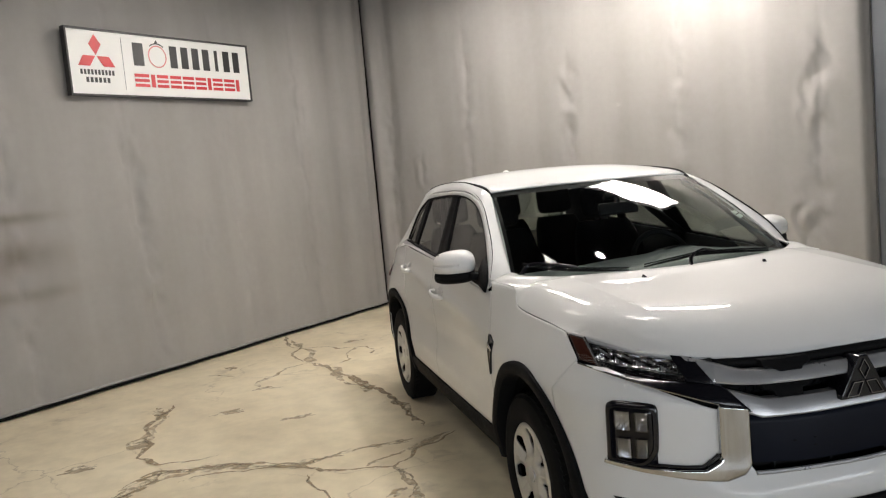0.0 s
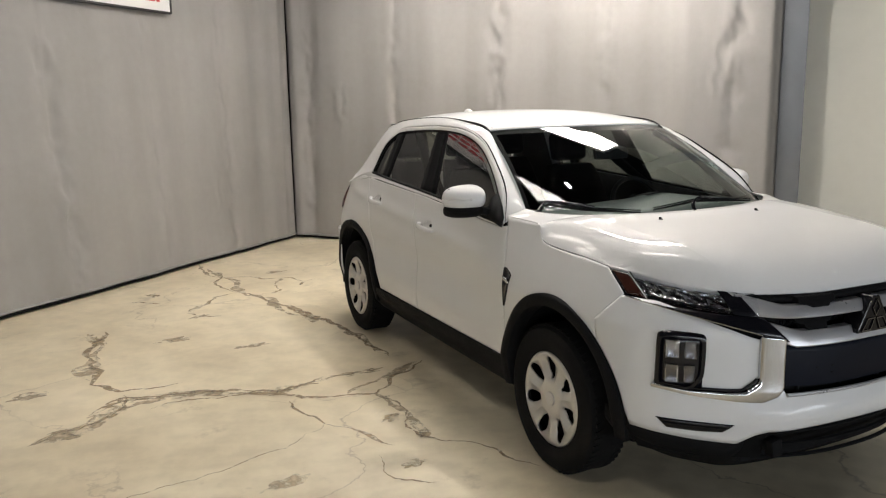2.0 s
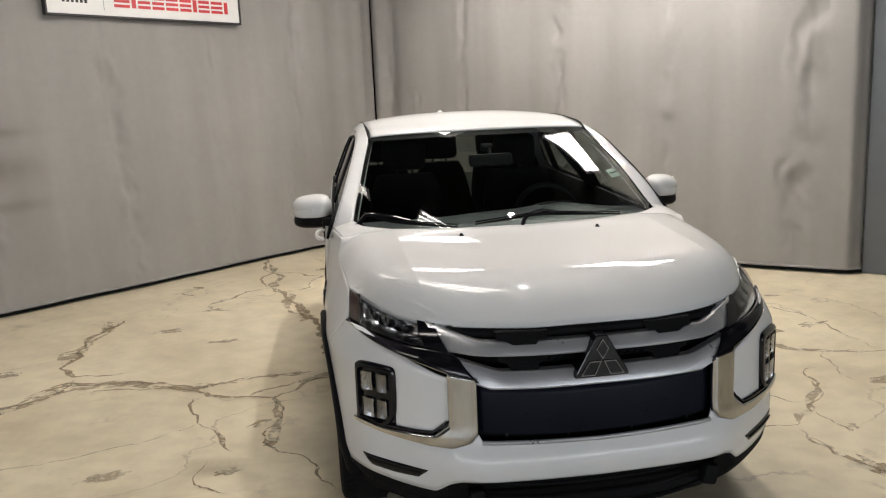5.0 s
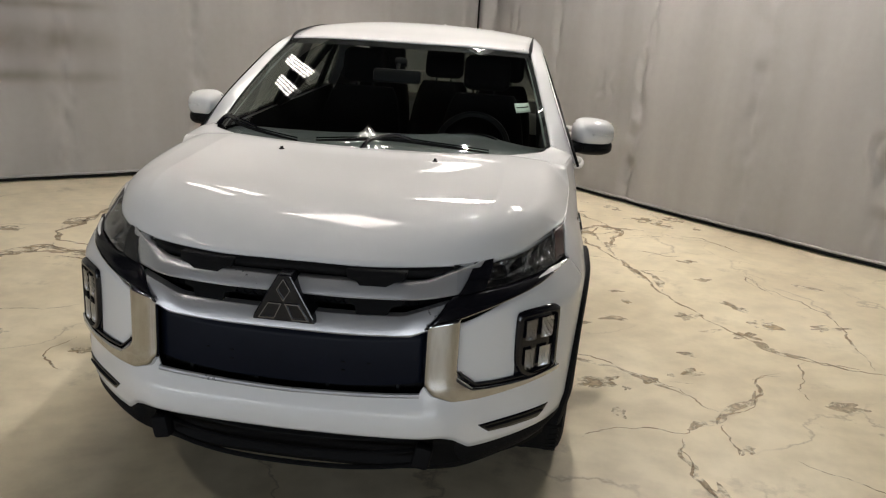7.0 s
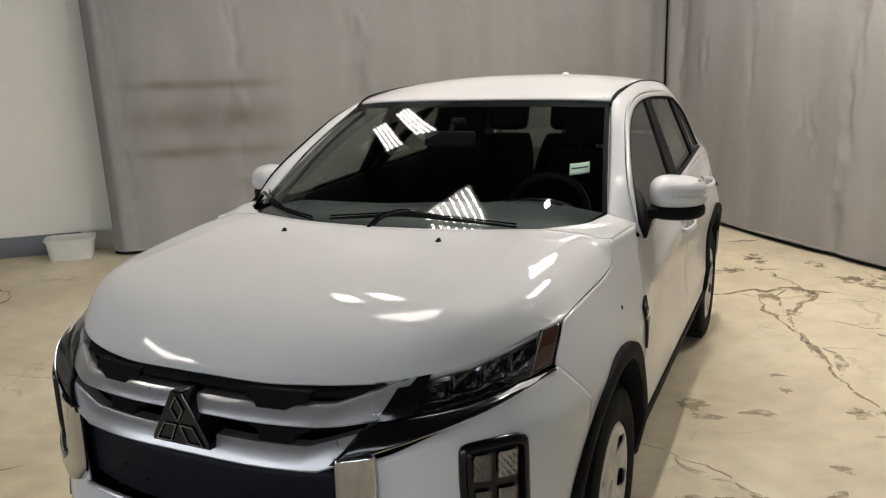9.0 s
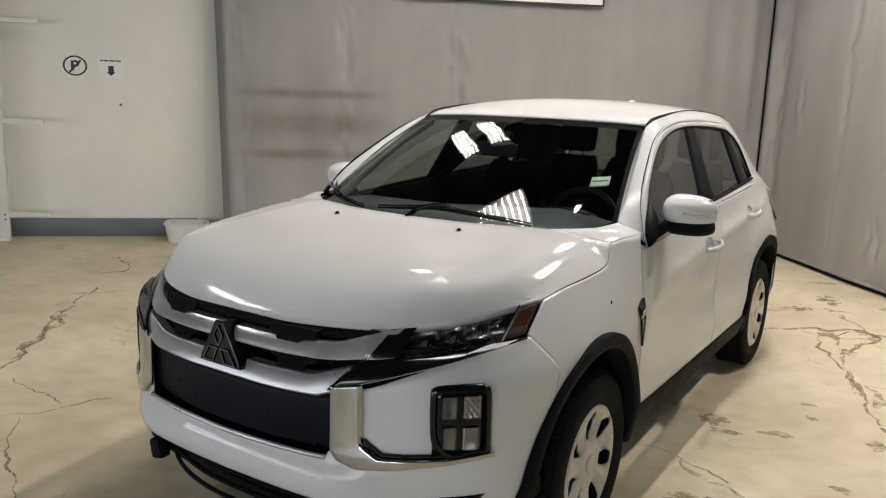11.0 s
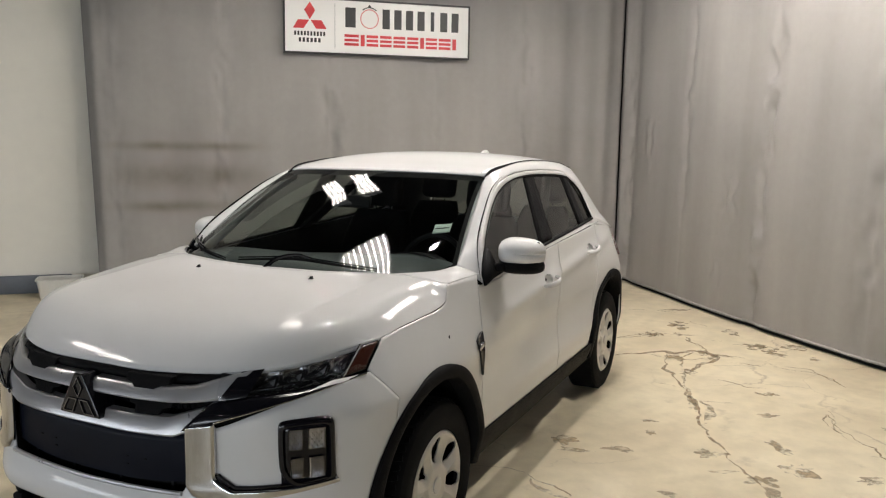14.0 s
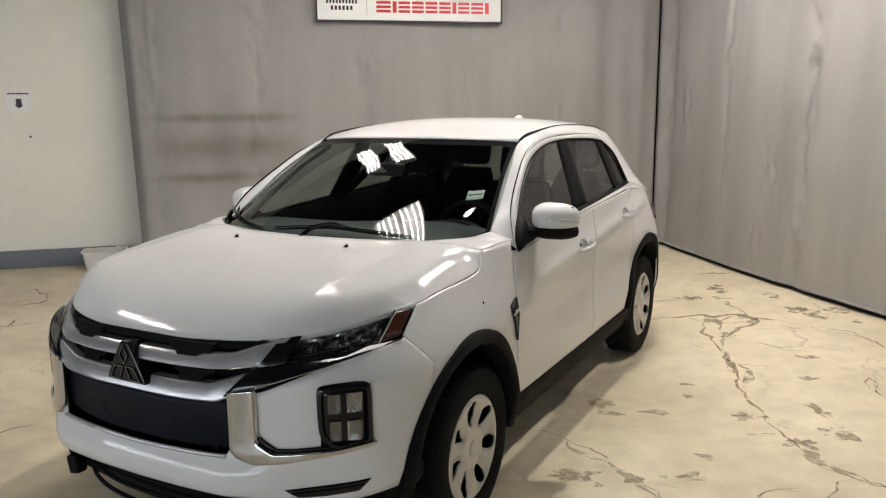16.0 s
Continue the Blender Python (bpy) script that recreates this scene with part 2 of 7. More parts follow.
def floor_material():
    """Worn, sealed concrete: warm cream, with cloudy stains, brown hairline crazing and scuffs."""
    m = bpy.data.materials.new("sealed_concrete")
    m.use_nodes = True
    nt = m.node_tree
    b = nt.nodes["Principled BSDF"]
    L = nt.links.new
    co = nt.nodes.new("ShaderNodeTexCoord")

    def noise_node(scale, detail, vec=None, rough=0.55):
        n = nt.nodes.new("ShaderNodeTexNoise")
        n.inputs["Scale"].default_value, n.inputs["Detail"].default_value, n.inputs["Roughness"].default_value = scale, detail, rough
        L(vec or co.outputs["Object"], n.inputs["Vector"])
        return n

    def ramp(src, stops):
        r = nt.nodes.new("ShaderNodeValToRGB")
        e = r.color_ramp.elements
        e[0].position, e[0].color = stops[0]
        e[1].position, e[1].color = stops[-1]
        for p, c in stops[1:-1]:
            x = e.new(p)
            x.color = c
        L(src, r.inputs["Fac"])
        return r

    def mixed(fac, a, c, mode="MIX"):
        x = nt.nodes.new("ShaderNodeMix")
        x.data_type, x.blend_type = "RGBA", mode
        if isinstance(fac, float):
            x.inputs[0].default_value = fac
        else:
            L(fac, x.inputs[0])
        L(a, x.inputs[6])
        if isinstance(c, tuple):
            x.inputs[7].default_value = c
        else:
            L(c, x.inputs[7])
        return x.outputs[2]

    cloud = noise_node(0.9, 7, rough=0.6)
    col = ramp(cloud.outputs[0], [(0.30, (0.52, 0.445, 0.31, 1)), (0.52, (0.68, 0.60, 0.435, 1)), (0.72, (0.76, 0.68, 0.51, 1))]).outputs[0]
    mottle = noise_node(7, 6)
    col = mixed(0.35, col, ramp(mottle.outputs[0], [(0.35, (0.62, 0.60, 0.56, 1)), (0.6, (1, 1, 1, 1))]).outputs[0], "MULTIPLY")
    # brownish smudges of uneven outline
    smudge = noise_node(1.9, 9, rough=0.68)
    sm = ramp(smudge.outputs[0], [(0.60, (0, 0, 0, 1)), (0.70, (0.55, 0.55, 0.55, 1))])
    col = mixed(sm.outputs[0], col, (0.27, 0.22, 0.155, 1))
    # hairline crazing along distorted cells
    warp = noise_node(1.6, 6)
    add = nt.nodes.new("ShaderNodeVectorMath")
    add.operation = "MULTIPLY_ADD"
    L(warp.outputs[1], add.inputs[0])
    add.inputs[1].default_value = (0.9, 0.9, 0.0)
    L(co.outputs["Object"], add.inputs[2])
    vor = nt.nodes.new("ShaderNodeTexVoronoi")
    vor.feature = "DISTANCE_TO_EDGE"
    vor.inputs["Scale"].default_value = 0.85
    L(add.outputs[0], vor.inputs["Vector"])
    keep = noise_node(0.7, 3)
    line = ramp(vor.outputs["Distance"], [(0.0, (0.5, 0.5, 0.5, 1)), (0.008, (0, 0, 0, 1))])
    gate = ramp(keep.outputs[0], [(0.48, (0, 0, 0, 1)), (0.58, (1, 1, 1, 1))])
    both = mixed(1.0, line.outputs[0], gate.outputs[0], "MULTIPLY")
    col = mixed(both, col, (0.16, 0.115, 0.075, 1))
    L(col, b.inputs["Base Color"])
    rr = nt.nodes.new("ShaderNodeMapRange")
    rr.inputs["To Min"].default_value, rr.inputs["To Max"].default_value = 0.30, 0.52
    L(mottle.outputs[0], rr.inputs["Value"])
    L(rr.outputs[0], b.inputs["Roughness"])
    b.inputs["Specular IOR Level"].default_value = 0.45
    bp = nt.nodes.new("ShaderNodeBump")
    bp.inputs["Strength"].default_value, bp.inputs["Distance"].default_value = 0.25, 0.003
    L(smudge.outputs[0], bp.inputs["Height"])
    L(bp.outputs[0], b.inputs["Normal"])
    return m


PAINT = material("white_car_paint", (0.63, 0.63, 0.625), 0.55, vary=0.02, scale=3, fine=40, coat=0.7, spec=0.15, rough_vary=0.03)
BLACK = material("black_textured_plastic", (0.0075, 0.0075, 0.008), 0.62, vary=0.2, bump=0.35, bump_scale=500, spec=0.06)
GLOSS = material("gloss_black_plastic", (0.005, 0.005, 0.007), 0.14, vary=0.1, coat=0.1, spec=0.35, rough_vary=0.03)
NAVY = material("satin_dark_panel", (0.004, 0.0055, 0.011), 0.42, vary=0.2, scale=5, spec=0.10)
CHROME = material("chrome", (0.55, 0.55, 0.56), 0.07, metal=1.0, vary=0.03, rough_vary=0.03)
SATIN = material("satin_silver_plastic", (0.50, 0.50, 0.51), 0.32, metal=0.65, vary=0.03)
SILVER = material("silver_wheel_cover", (0.52, 0.51, 0.49), 0.33, metal=0.55, vary=0.05, scale=20)
RUBBER = material("tyre_rubber", (0.007, 0.007, 0.007), 0.75, vary=0.25, scale=12, bump=0.2, bump_scale=240, spec=0.08)
DARK = material("dark_underbody", (0.005, 0.005, 0.005), 0.85, vary=0.3, spec=0.1)
CLOTHBLACK = material("black_seat_cloth", (0.005, 0.005, 0.0055), 0.85, vary=0.3, bump=0.3, bump_scale=600, spec=0.08)
TRIM = material("grey_cabin_trim", (0.010, 0.0104, 0.0115), 0.55, vary=0.2, bump=0.2, bump_scale=300, spec=0.15)
PILLAR = material("pale_cabin_trim", (0.34, 0.37, 0.35), 0.7, vary=0.1)
AMBER = material("amber_marker_lens", (0.050, 0.015, 0.009), 0.2, vary=0.2, coat=0.12)
REDLENS = material("red_tail_lens", (0.05, 0.006, 0.006), 0.12, vary=0.15, coat=0.8)
CLEARLENS = glass_material("clear_lamp_lens", (0.93, 0.94, 0.95))
SCREEN = glass_material("windscreen_glass", (0.58, 0.63, 0.60))
TINT = glass_material("tinted_rear_glass", (0.36, 0.38, 0.36))
SIDEGLASS = glass_material("clear_side_glass", (0.60, 0.64, 0.61), 0.02)
MIRROR = material("mirror_glass", (0.85, 0.85, 0.85), 0.03, metal=1.0, vary=0.0, rough_vary=0.0)
CURTAIN = fabric_material()
HEM = material("curtain_hem", (0.26, 0.255, 0.25), 0.6, vary=0.12, scale=5, bump=0.2, bump_scale=300)
CONCRETE = floor_material()
WHITEWALL = material("white_wall_paint", (0.76, 0.74, 0.66), 0.55, vary=0.06, scale=0.8, fine=9, bump=0.08, bump_scale=60)
GREYWALL = material("dark_unseen_wall", (0.12, 0.12, 0.125), 0.6, vary=0.10, scale=0.8, fine=9, bump=0.08, bump_scale=60)
BAND = material("blue_grey_base_paint", (0.115, 0.13, 0.15), 0.5, vary=0.15, scale=3, fine=30)
CEILING = material("dark_ceiling", (0.016, 0.016, 0.0165), 0.9, vary=0.08, scale=1.5)
RACKWHITE = material("white_rack_paint", (0.70, 0.69, 0.64), 0.45, vary=0.10, scale=6, fine=50)
TUBWHITE = material("white_tub_plastic", (0.62, 0.62, 0.58), 0.4, vary=0.10, scale=8)
SIGNWHITE = material("sign_white", (0.78, 0.78, 0.76), 0.4, vary=0.03, scale=2)
SIGNBLACK = material("sign_black", (0.016, 0.016, 0.017), 0.45, vary=0.1)
SIGNRED = material("sign_red", (0.55, 0.028, 0.035), 0.4, vary=0.08)
SIGNROSE = material("sign_rose", (0.62, 0.22, 0.22), 0.4, vary=0.08)
CRACK = patchy("crack_dirt", (0.265, 0.190, 0.108), 9.0, 0.46)
STAIN = patchy("brown_stain", (0.37, 0.285, 0.17), 5.0, 0.52)
FAINT = patchy("faint_brown_stain", (0.45, 0.37, 0.255), 3.5, 0.50)
PAPER = material("pale_green_sticker", (0.55, 0.68, 0.60), 0.6, vary=0.06)
HOUSING = material("white_lamp_housing", (0.75, 0.75, 0.75), 0.4, vary=0.03)
LAMPLIGHT = glowing("warm_tube_light", (1.0, 0.93, 0.87), 46.0)
MIDLIGHT = glowing("strong_tube_light", (1.0, 0.93, 0.86), 62.0)
DIMLIGHT = glowing("soft_tube_light", (1.0, 0.93, 0.86), 29.0)
LOWLIGHT = glowing("low_tube_light", (1.0, 0.92, 0.84), 12.0)
COOLFILL = glowing("cool_fill_pane", (0.86, 0.92, 1.0), 8.5)
REFLECT = material("lamp_reflector", (0.42, 0.42, 0.43), 0.05, metal=1.0, vary=0.25, scale=60, fine=300, bump=0.2, bump_scale=160, rough_vary=0.03)
LAMPCELL = material("smoked_reflector", (0.19, 0.195, 0.205), 0.08, metal=1.0, vary=0.35, scale=60, fine=260, bump=0.15, bump_scale=170, rough_vary=0.03)
DASHTOP = material("grey_dashboard_top", (0.0756, 0.0878, 0.0893), 0.45, vary=0.15, bump=0.2, bump_scale=300)
LAMPIN = material("lamp_bowl", (0.012, 0.012, 0.013), 0.25, metal=0.0, vary=0.4, scale=40, fine=200, bump=0.6, bump_scale=90)
DARKCHROME = material("dark_chrome", (0.25, 0.25, 0.26), 0.11, metal=1.0, vary=0.05)
STEELBLUE = material("blue_grey_steel_paint", (0.13, 0.14, 0.155), 0.45, vary=0.1, scale=3)
DARKBLUE = material("dark_blue_plastic", (0.012, 0.018, 0.035), 0.4, vary=0.15)
SPOTLIGHT = glowing("round_lamp_light", (1.0, 0.95, 0.90), 1550.0)

# ---------- world ----------
world = bpy.data.worlds.new("world")
scene.world = world
world.use_nodes = True
world.node_tree.nodes["Background"].inputs["Color"].default_value = (0.5, 0.5, 0.5, 1)
world.node_tree.nodes["Background"].inputs["Strength"].default_value = 0.0

# ---------- the room ----------
H_ROOM = 5.4


ROOT2 = math.sqrt(0.5)


def at_room(a, b, z=0.0):
    """The room stands at 45 degrees to the car: a along the sign's wall, b away from it."""
    return Vector((ROOT2 * (a + b), ROOT2 * (a - b), z))


def on_wall(a, back=0.0):
    """A place on the curtain behind the sign: a metres along it, back metres behind it."""
    return Vector((-0.19 + 0.7373 * (a - 5.21) - 0.6756 * back, 7.20 + 0.6756 * (a - 5.21) + 0.7373 * back, 0))


def on_side(a, back=0.0):
    """A place on the side curtain: a metres from the corner."""
    return Vector((-0.16 + 0.687 * a + 0.727 * back, 7.24 - 0.727 * a + 0.687 * back, 0))


def build_room():
    bm = bmesh.new()
    block(bm, (34, 34, 0.2), (0, -1.5, -0.1))
    tagged(part("floor", bm, CONCRETE), "pale sealed concrete floor with brown cracks", "floor", kind="structure")
    # unseen ceiling, near black so that the windscreen mirrors little of it
    bm = bmesh.new()
    block(bm, (34, 34, 0.2), (0, -1.5, H_ROOM + 0.1))
    tagged(part("ceiling", bm, CEILING), "dark ceiling, out of view", "ceiling", kind="structure")
    turn = Matrix.Rotation(radians(45), 3, "Z")
    for name, mid, size in (("wall_west", at_room(-2.2, -6.05), (15.7, 0.12, H_ROOM)), ("wall_north", at_room(5.66, 0.8), (0.12, 13.8, H_ROOM)),
                            ("wall_east", at_room(-2.2, 7.6), (15.6, 0.12, H_ROOM)), ("wall_south", at_room(-10.0, 0.8), (0.12, 13.8, H_ROOM))):
        bm = bmesh.new()
        block(bm, size, mid + Vector((0, 0, H_ROOM / 2)), turn)
        # the two front walls are out of view, dark only to cut bounced light
        front = name in ("wall_east", "wall_south")
        tagged(part(name, bm, GREYWALL if front else WHITEWALL), "unseen wall, kept dark to cut bounced light" if front else "off-white painted wall", "wall", kind="structure")
    # unseen low strips of glowing panes, added for cool light on the car's nose
    for name, across, deep, mid in (("window_1", at_room(1, 0), at_room(0, 1), at_room(-5.2, 7.5)), ("window_2", at_room(0, -1), at_room(-1, 0), at_room(-9.9, 3.6))):
        win = thing(name, "unseen low strip of glowing panes, added to light the car's nose", "window", kind="structure")
        for i in range(8):
            for j in range(2):
                c = mid + across * (i - 3.5) * 1.0 + Vector((0, 0, 0.75 + j * 0.5))
                bm = bmesh.new()
                sheet(bm, [[c + across * (0.495 * u) + Vector((0, 0, 0.49 * v)) for v in (-0.5, 0.5)] for u in (-1, 1)], out=mid + deep * 5)
                part("pane", bm, COOLFILL, win, smooth=False)
        for i in range(9):
            bm = bmesh.new()
            a = mid + across * (i - 4) * 1.0
            block(bm, (0.03, 0.09, 1.1), a + Vector((0, 0, 1.0)), Matrix.Rotation(radians(45), 3, "Z"), bevel=0.01)
            part("stile", bm, STEELBLUE, win)
        for j in range(3):
            bm = bmesh.new()
            block(bm, (8.1, 0.08, 0.03) if name == "window_1" else (0.08, 8.1, 0.03), mid + Vector((0, 0, 0.5 + j * 0.5)), Matrix.Rotation(radians(45), 3, "Z"), bevel=0.01)
            part("rail", bm, STEELBLUE, win)
    # blue-grey steel post at the end of the side curtain
    bm = bmesh.new()
    block(bm, (0.235, 0.22, H_ROOM), on_side(5.93, 0.24) + Vector((0, 0, H_ROOM / 2)), Matrix.Rotation(radians(-47.6), 3, "Z"), bevel=0.01)
    tagged(part("column", bm, STEELBLUE), "blue-grey painted steel post beside the curtain", "column", kind="structure")
    for mid, size in ((at_room(-5.7, -5.965), (8.6, 0.05, 0.195)), (at_room(5.525, 4.2), (0.05, 6.6, 0.195))):
        bm = bmesh.new()
        block(bm, size, mid + Vector((0, 0, 0.0975)), turn, bevel=0.008)
        tagged(part("baseboard", bm, BAND), "blue-grey painted kerb along the wall", "baseboard", kind="structure")


def curtain_cloth(place, length, seed, folds, wrinkles, hang=4.45, bow=0.0, seams=(), bottom=0.040, wrap=0.0, wrap_start=False, flare=0.0, tilt=0.0):
    """A hanging cloth: place(a, back) gives the wall's line; folds are (along, width, depth)."""
    nx, nz = int(length / 0.026), 130
    rows = []
    for j in range(nz + 1):
        z = bottom + (hang - bottom) * (j / nz) ** 1.15
        row = []
        for i in range(nx + 1):
            a = length * i / nx
            d = 0.04 * noise.noise(Vector((a * 0.5, z * 0.12, seed))) + 0.012 * noise.noise(Vector((a * 1.6, z * 0.30, seed + 3))) + 0.0035 * noise.noise(Vector((a * 3.0, z * 2.2, seed + 5)))
            for c, w, depth, lean in folds:
                d += depth * hump(a, c + lean * (z - 2.0), w) * (0.55 + 0.45 * step(0, 2.5, z))
            for c, h, w, depth in wrinkles:
                q = math.hypot((a - c) / w, (z - h) / (w * 2.4))
                if q < 2.5:
                    d += depth * math.exp(-q * q) * math.sin(9 * (a - c) / w * 0.5 + 6 * noise.noise(Vector((a * 6, z * 5, seed))))
            for c, lean, z0, z1, amp, w in seams:
                da = a - c - lean * (z - 1.5)
                if abs(da) < 4 * w:
                    soft = math.exp(-((da / w) ** 2)) * step(z0 - 0.3, z0 + 0.2, z) * step(z1 + 0.4, z1 - 0.1, z)
                    d += 2.1 * soft * amp * (0.4 + 1.1 * noise.noise(Vector((da * 7 + c, z * 4.2, seed + c))) + 0.5 * noise.noise(Vector((da * 16, z * 9.5 + da * 6, seed - c))))
                    d += 0.008 * math.exp(-((da / 0.016) ** 2))
            d -= bow * math.sin(math.pi * a / length) * (1 - 0.5 * step(0, 4, z))
            d += wrap * step(0.10, 0.0, a if wrap_start else length - a) if wrap else 0
            d += tilt * z * step(length, 0.65 * length, a)
            d += 0.012 * step(0.30, 0.0, z) * noise.noise(Vector((a * 3.1, 0.0, seed + 9)))
            row.append(place(a - flare * z * (1 - a / length), d) + Vector((0, 0, z)))
        rows.append(row)
    bm = bmesh.new()
    sheet(bm, rows, out=(0, 12, 2))
    bmesh.ops.reverse_faces(bm, faces=bm.faces)
    return bm, rows[0]


def curtain(place, length, seed, folds, wrinkles, label, **more):
    root = thing("curtain", label, "curtain", group="curtains round the bay")
    bm, foot = curtain_cloth(place, length, seed, folds, wrinkles, **more)
    for f in bm.faces:
        f.normal_update()
    if sum(f.normal.dot(Vector((0, 0, 1.5)) - f.calc_center_median()) for f in bm.faces) < 0:
        bmesh.ops.reverse_faces(bm, faces=bm.faces)
    part("cloth", bm, CURTAIN, root, thick=0.004, sharp=180)
    line = straight([p + Vector((0, 0, 0.012)) for p in foot[:: max(1, len(foot) // 60)]] + [foot[-1] + Vector((0, 0, 0.012))])
    bm = bmesh.new()
    tube(bm, lambda u: line(u), 0.012, n=90, sides=8)
    part("hem", bm, HEM, root, "rolled weighted hem")
    # dark bar that stands for the shade between hem and floor
    bm = bmesh.new()
    tube(bm, lambda u: line(u) + np.array((0, 0, -0.028)) + 0.012 * np.array((*(Vector(place(0, 1)) - Vector(place(0, 0)))[:2], 0)), 0.013, n=60, sides=8)
    part("weight_chain", bm, DARK, root, "dark bar in place of the shaded gap under the hem")
    return root


build_room()
# dark block added so that the gap between the curtains reads as shade
bm = bmesh.new()
block(bm, (0.40, 0.06, 4.4), (-0.16, 7.40, 2.2), bevel=0.004)
tagged(part("corner_post", bm, DARK), "dark block added as the shade in the gap between two curtains", "column", kind="structure")
curtain(lambda a, d: on_wall(a - 0.84, d), 6.085, 1.0,
        [(0.9, 0.16, 0.020, 0.0), (1.95, 0.22, 0.022, 0.02), (2.7, 0.30, -0.018, 0.0), (4.25, 0.20, 0.02, 0.02), (5.0, 0.16, -0.022, -0.01), (5.45, 0.12, 0.04, 0.0), (5.86, 0.08, -0.04, 0.0)],
        [(3.25, 1.25, 0.10, 0.010), (4.6, 0.75, 0.08, 0.008), (0.3, 1.2, 0.09, 0.008)],
        "grey coated curtain wall hanging behind the car, creased and scuffed", wrap=0.10, wrap_start=True, flare=0.032, tilt=0.06,
        seams=[(0.24, 0.0, 0.0, 3.0, 0.010, 0.09), (1.32, 0.04, 0.0, 3.0, 0.016, 0.10), (2.53, -0.02, 0.0, 2.2, 0.022, 0.10), (3.75, 0.0, 0.2, 3.0, 0.010, 0.12), (4.85, 0.0, 0.0, 3.0, 0.012, 0.10)])
curtain(lambda a, d: on_side(a + 0.008, d), 5.80, 5.0,
        [(0.10, 0.06, -0.030, 0.0), (0.33, 0.10, 0.034, 0.0), (0.72, 0.18, -0.012, 0.0), (1.10, 0.20, 0.012, 0.01), (2.4, 0.25, 0.02, 0.0), (3.6, 0.30, -0.02, 0.0), (4.35, 0.16, 0.03, 0.01), (4.9, 0.10, -0.02, -0.02), (5.5, 0.12, 0.018, -0.03), (6.0, 0.10, -0.03, 0.0)],
        [(2.35, 1.15, 0.12, 0.016), (5.1, 0.9, 0.12, 0.018), (0.75, 1.7, 0.10, 0.014), (5.2, 2.0, 0.10, 0.014), (2.2, 0.4, 0.09, 0.012)],
        "grey coated side curtain with vertical folds and a rolled hem", bow=0.16, wrap=0.10,
        seams=[(0.27, 0.0, 0.0, 2.6, 0.018, 0.09), (1.52, 0.0, 1.2, 3.2, 0.016, 0.07), (2.80, 0.03, 0.0, 2.6, 0.026, 0.10), (4.05, 0.0, 0.0, 3.0, 0.012, 0.10), (5.33, 0.04, 0.2, 2.6, 0.020, 0.12)])

# ---------- the car: front axle at y = 0, nose towards -y ----------
PLAN = spline([(0, -0.905), (0.25, -0.898), (0.43, -0.875), (0.58, -0.805), (0.70, -0.712), (0.79, -0.615), (0.85, -0.49), (0.878, -0.30), (0.886, 0.0), (0.89, 0.6),
               (0.892, 1.4), (0.892, 2.2), (0.888, 2.7), (0.87, 3.0), (0.82, 3.2), (0.70, 3.33), (0.42, 3.395), (0, 3.415)])
_P = np.array([PLAN(i / 800) for i in range(801)])
_S = np.r_[0, np.cumsum(np.linalg.norm(np.diff(_P, axis=0), axis=1))]
_N = np.gradient(_P, axis=0)
_N = np.c_[_N[:, 1], -_N[:, 0]]
_N /= np.linalg.norm(_N, axis=1)[:, None]
_FRONT = int(np.argmax(_P[:, 0] > 0.885))
AXLE = 2.67
HUB = 0.335


def s_of_x(x):
    return float(np.interp(x, _P[:_FRONT, 0], _S[:_FRONT]))


def s_of_y(y):
    return float(np.interp(y, _P[:, 1], _S))


TUCK = eased([-0.9, -0.6, -0.45, -0.34, 0, 0.15, 0.5, 1.4, 2.44, 3.0, 3.4], [-0.10, -0.17, -0.18, -0.14, -0.105, -0.088, -0.048, -0.05, -0.058, -0.09, -0.2])


def shell(s, z, off=0.0):
    """A point of the body's skin: s metres round the outline from the nose, at the height z."""
    x, y = np.interp(s, _S, _P[:, 0]), np.interp(s, _S, _P[:, 1])
    nx, ny = np.interp(s, _S, _N[:, 0]), np.interp(s, _S, _N[:, 1])
    d = off
    if z > 0.80:
        d += TUCK(y) * min((z - 0.80) / 0.30, 1.6) ** 1.2
    if z < 0.44:
        d -= (0.44 - z) * 0.22
    side = step(0.35, 0.9, y) * (1 - step(2.5, 3.0, y))
    crease = 0.935 + 0.085 * (y - 1.0) / 1.2
    d += side * (0.013 * hump(z, crease, 0.040) - 0.018 * hump(z, 0.74, 0.12) + 0.006 * hump(z, 0.54, 0.05))
    # fenders swell over the wheels
    for yc in (0.0, AXLE):
        d += 0.014 * hump(y, yc, 0.42) * hump(z, 0.82, 0.14)
    # forward lip of the bumper
    d += 0.036 * hump(z, 0.485, 0.075) * (1 - step(0.40, 0.66, x)) * (1 - step(-0.3, 0.0, y))
    return Vector((x + nx * d, y + ny * d, z))


def skin_patch(bm, sa, sb, zlow, ztop, cols, rows, off=0.0, side=1):
    """A panel of the skin from sa(z) to sb(z), between the heights zlow(s) and ztop(s)."""
    grid = []
    for i in range(cols + 1):
        f = i / cols
        ref = (1 - f) * sa(0.7) + f * sb(0.7)
        col = []
        for j in range(rows + 1):
            z = zlow(ref) + (ztop(ref) - zlow(ref)) * j / rows
            p = shell((1 - f) * sa(z) + f * sb(z), z, off)
            col.append(Vector((p.x * side, p.y, p.z)))
        grid.append(col)
    return sheet(bm, grid, out=(0, 1.2, 0.6))


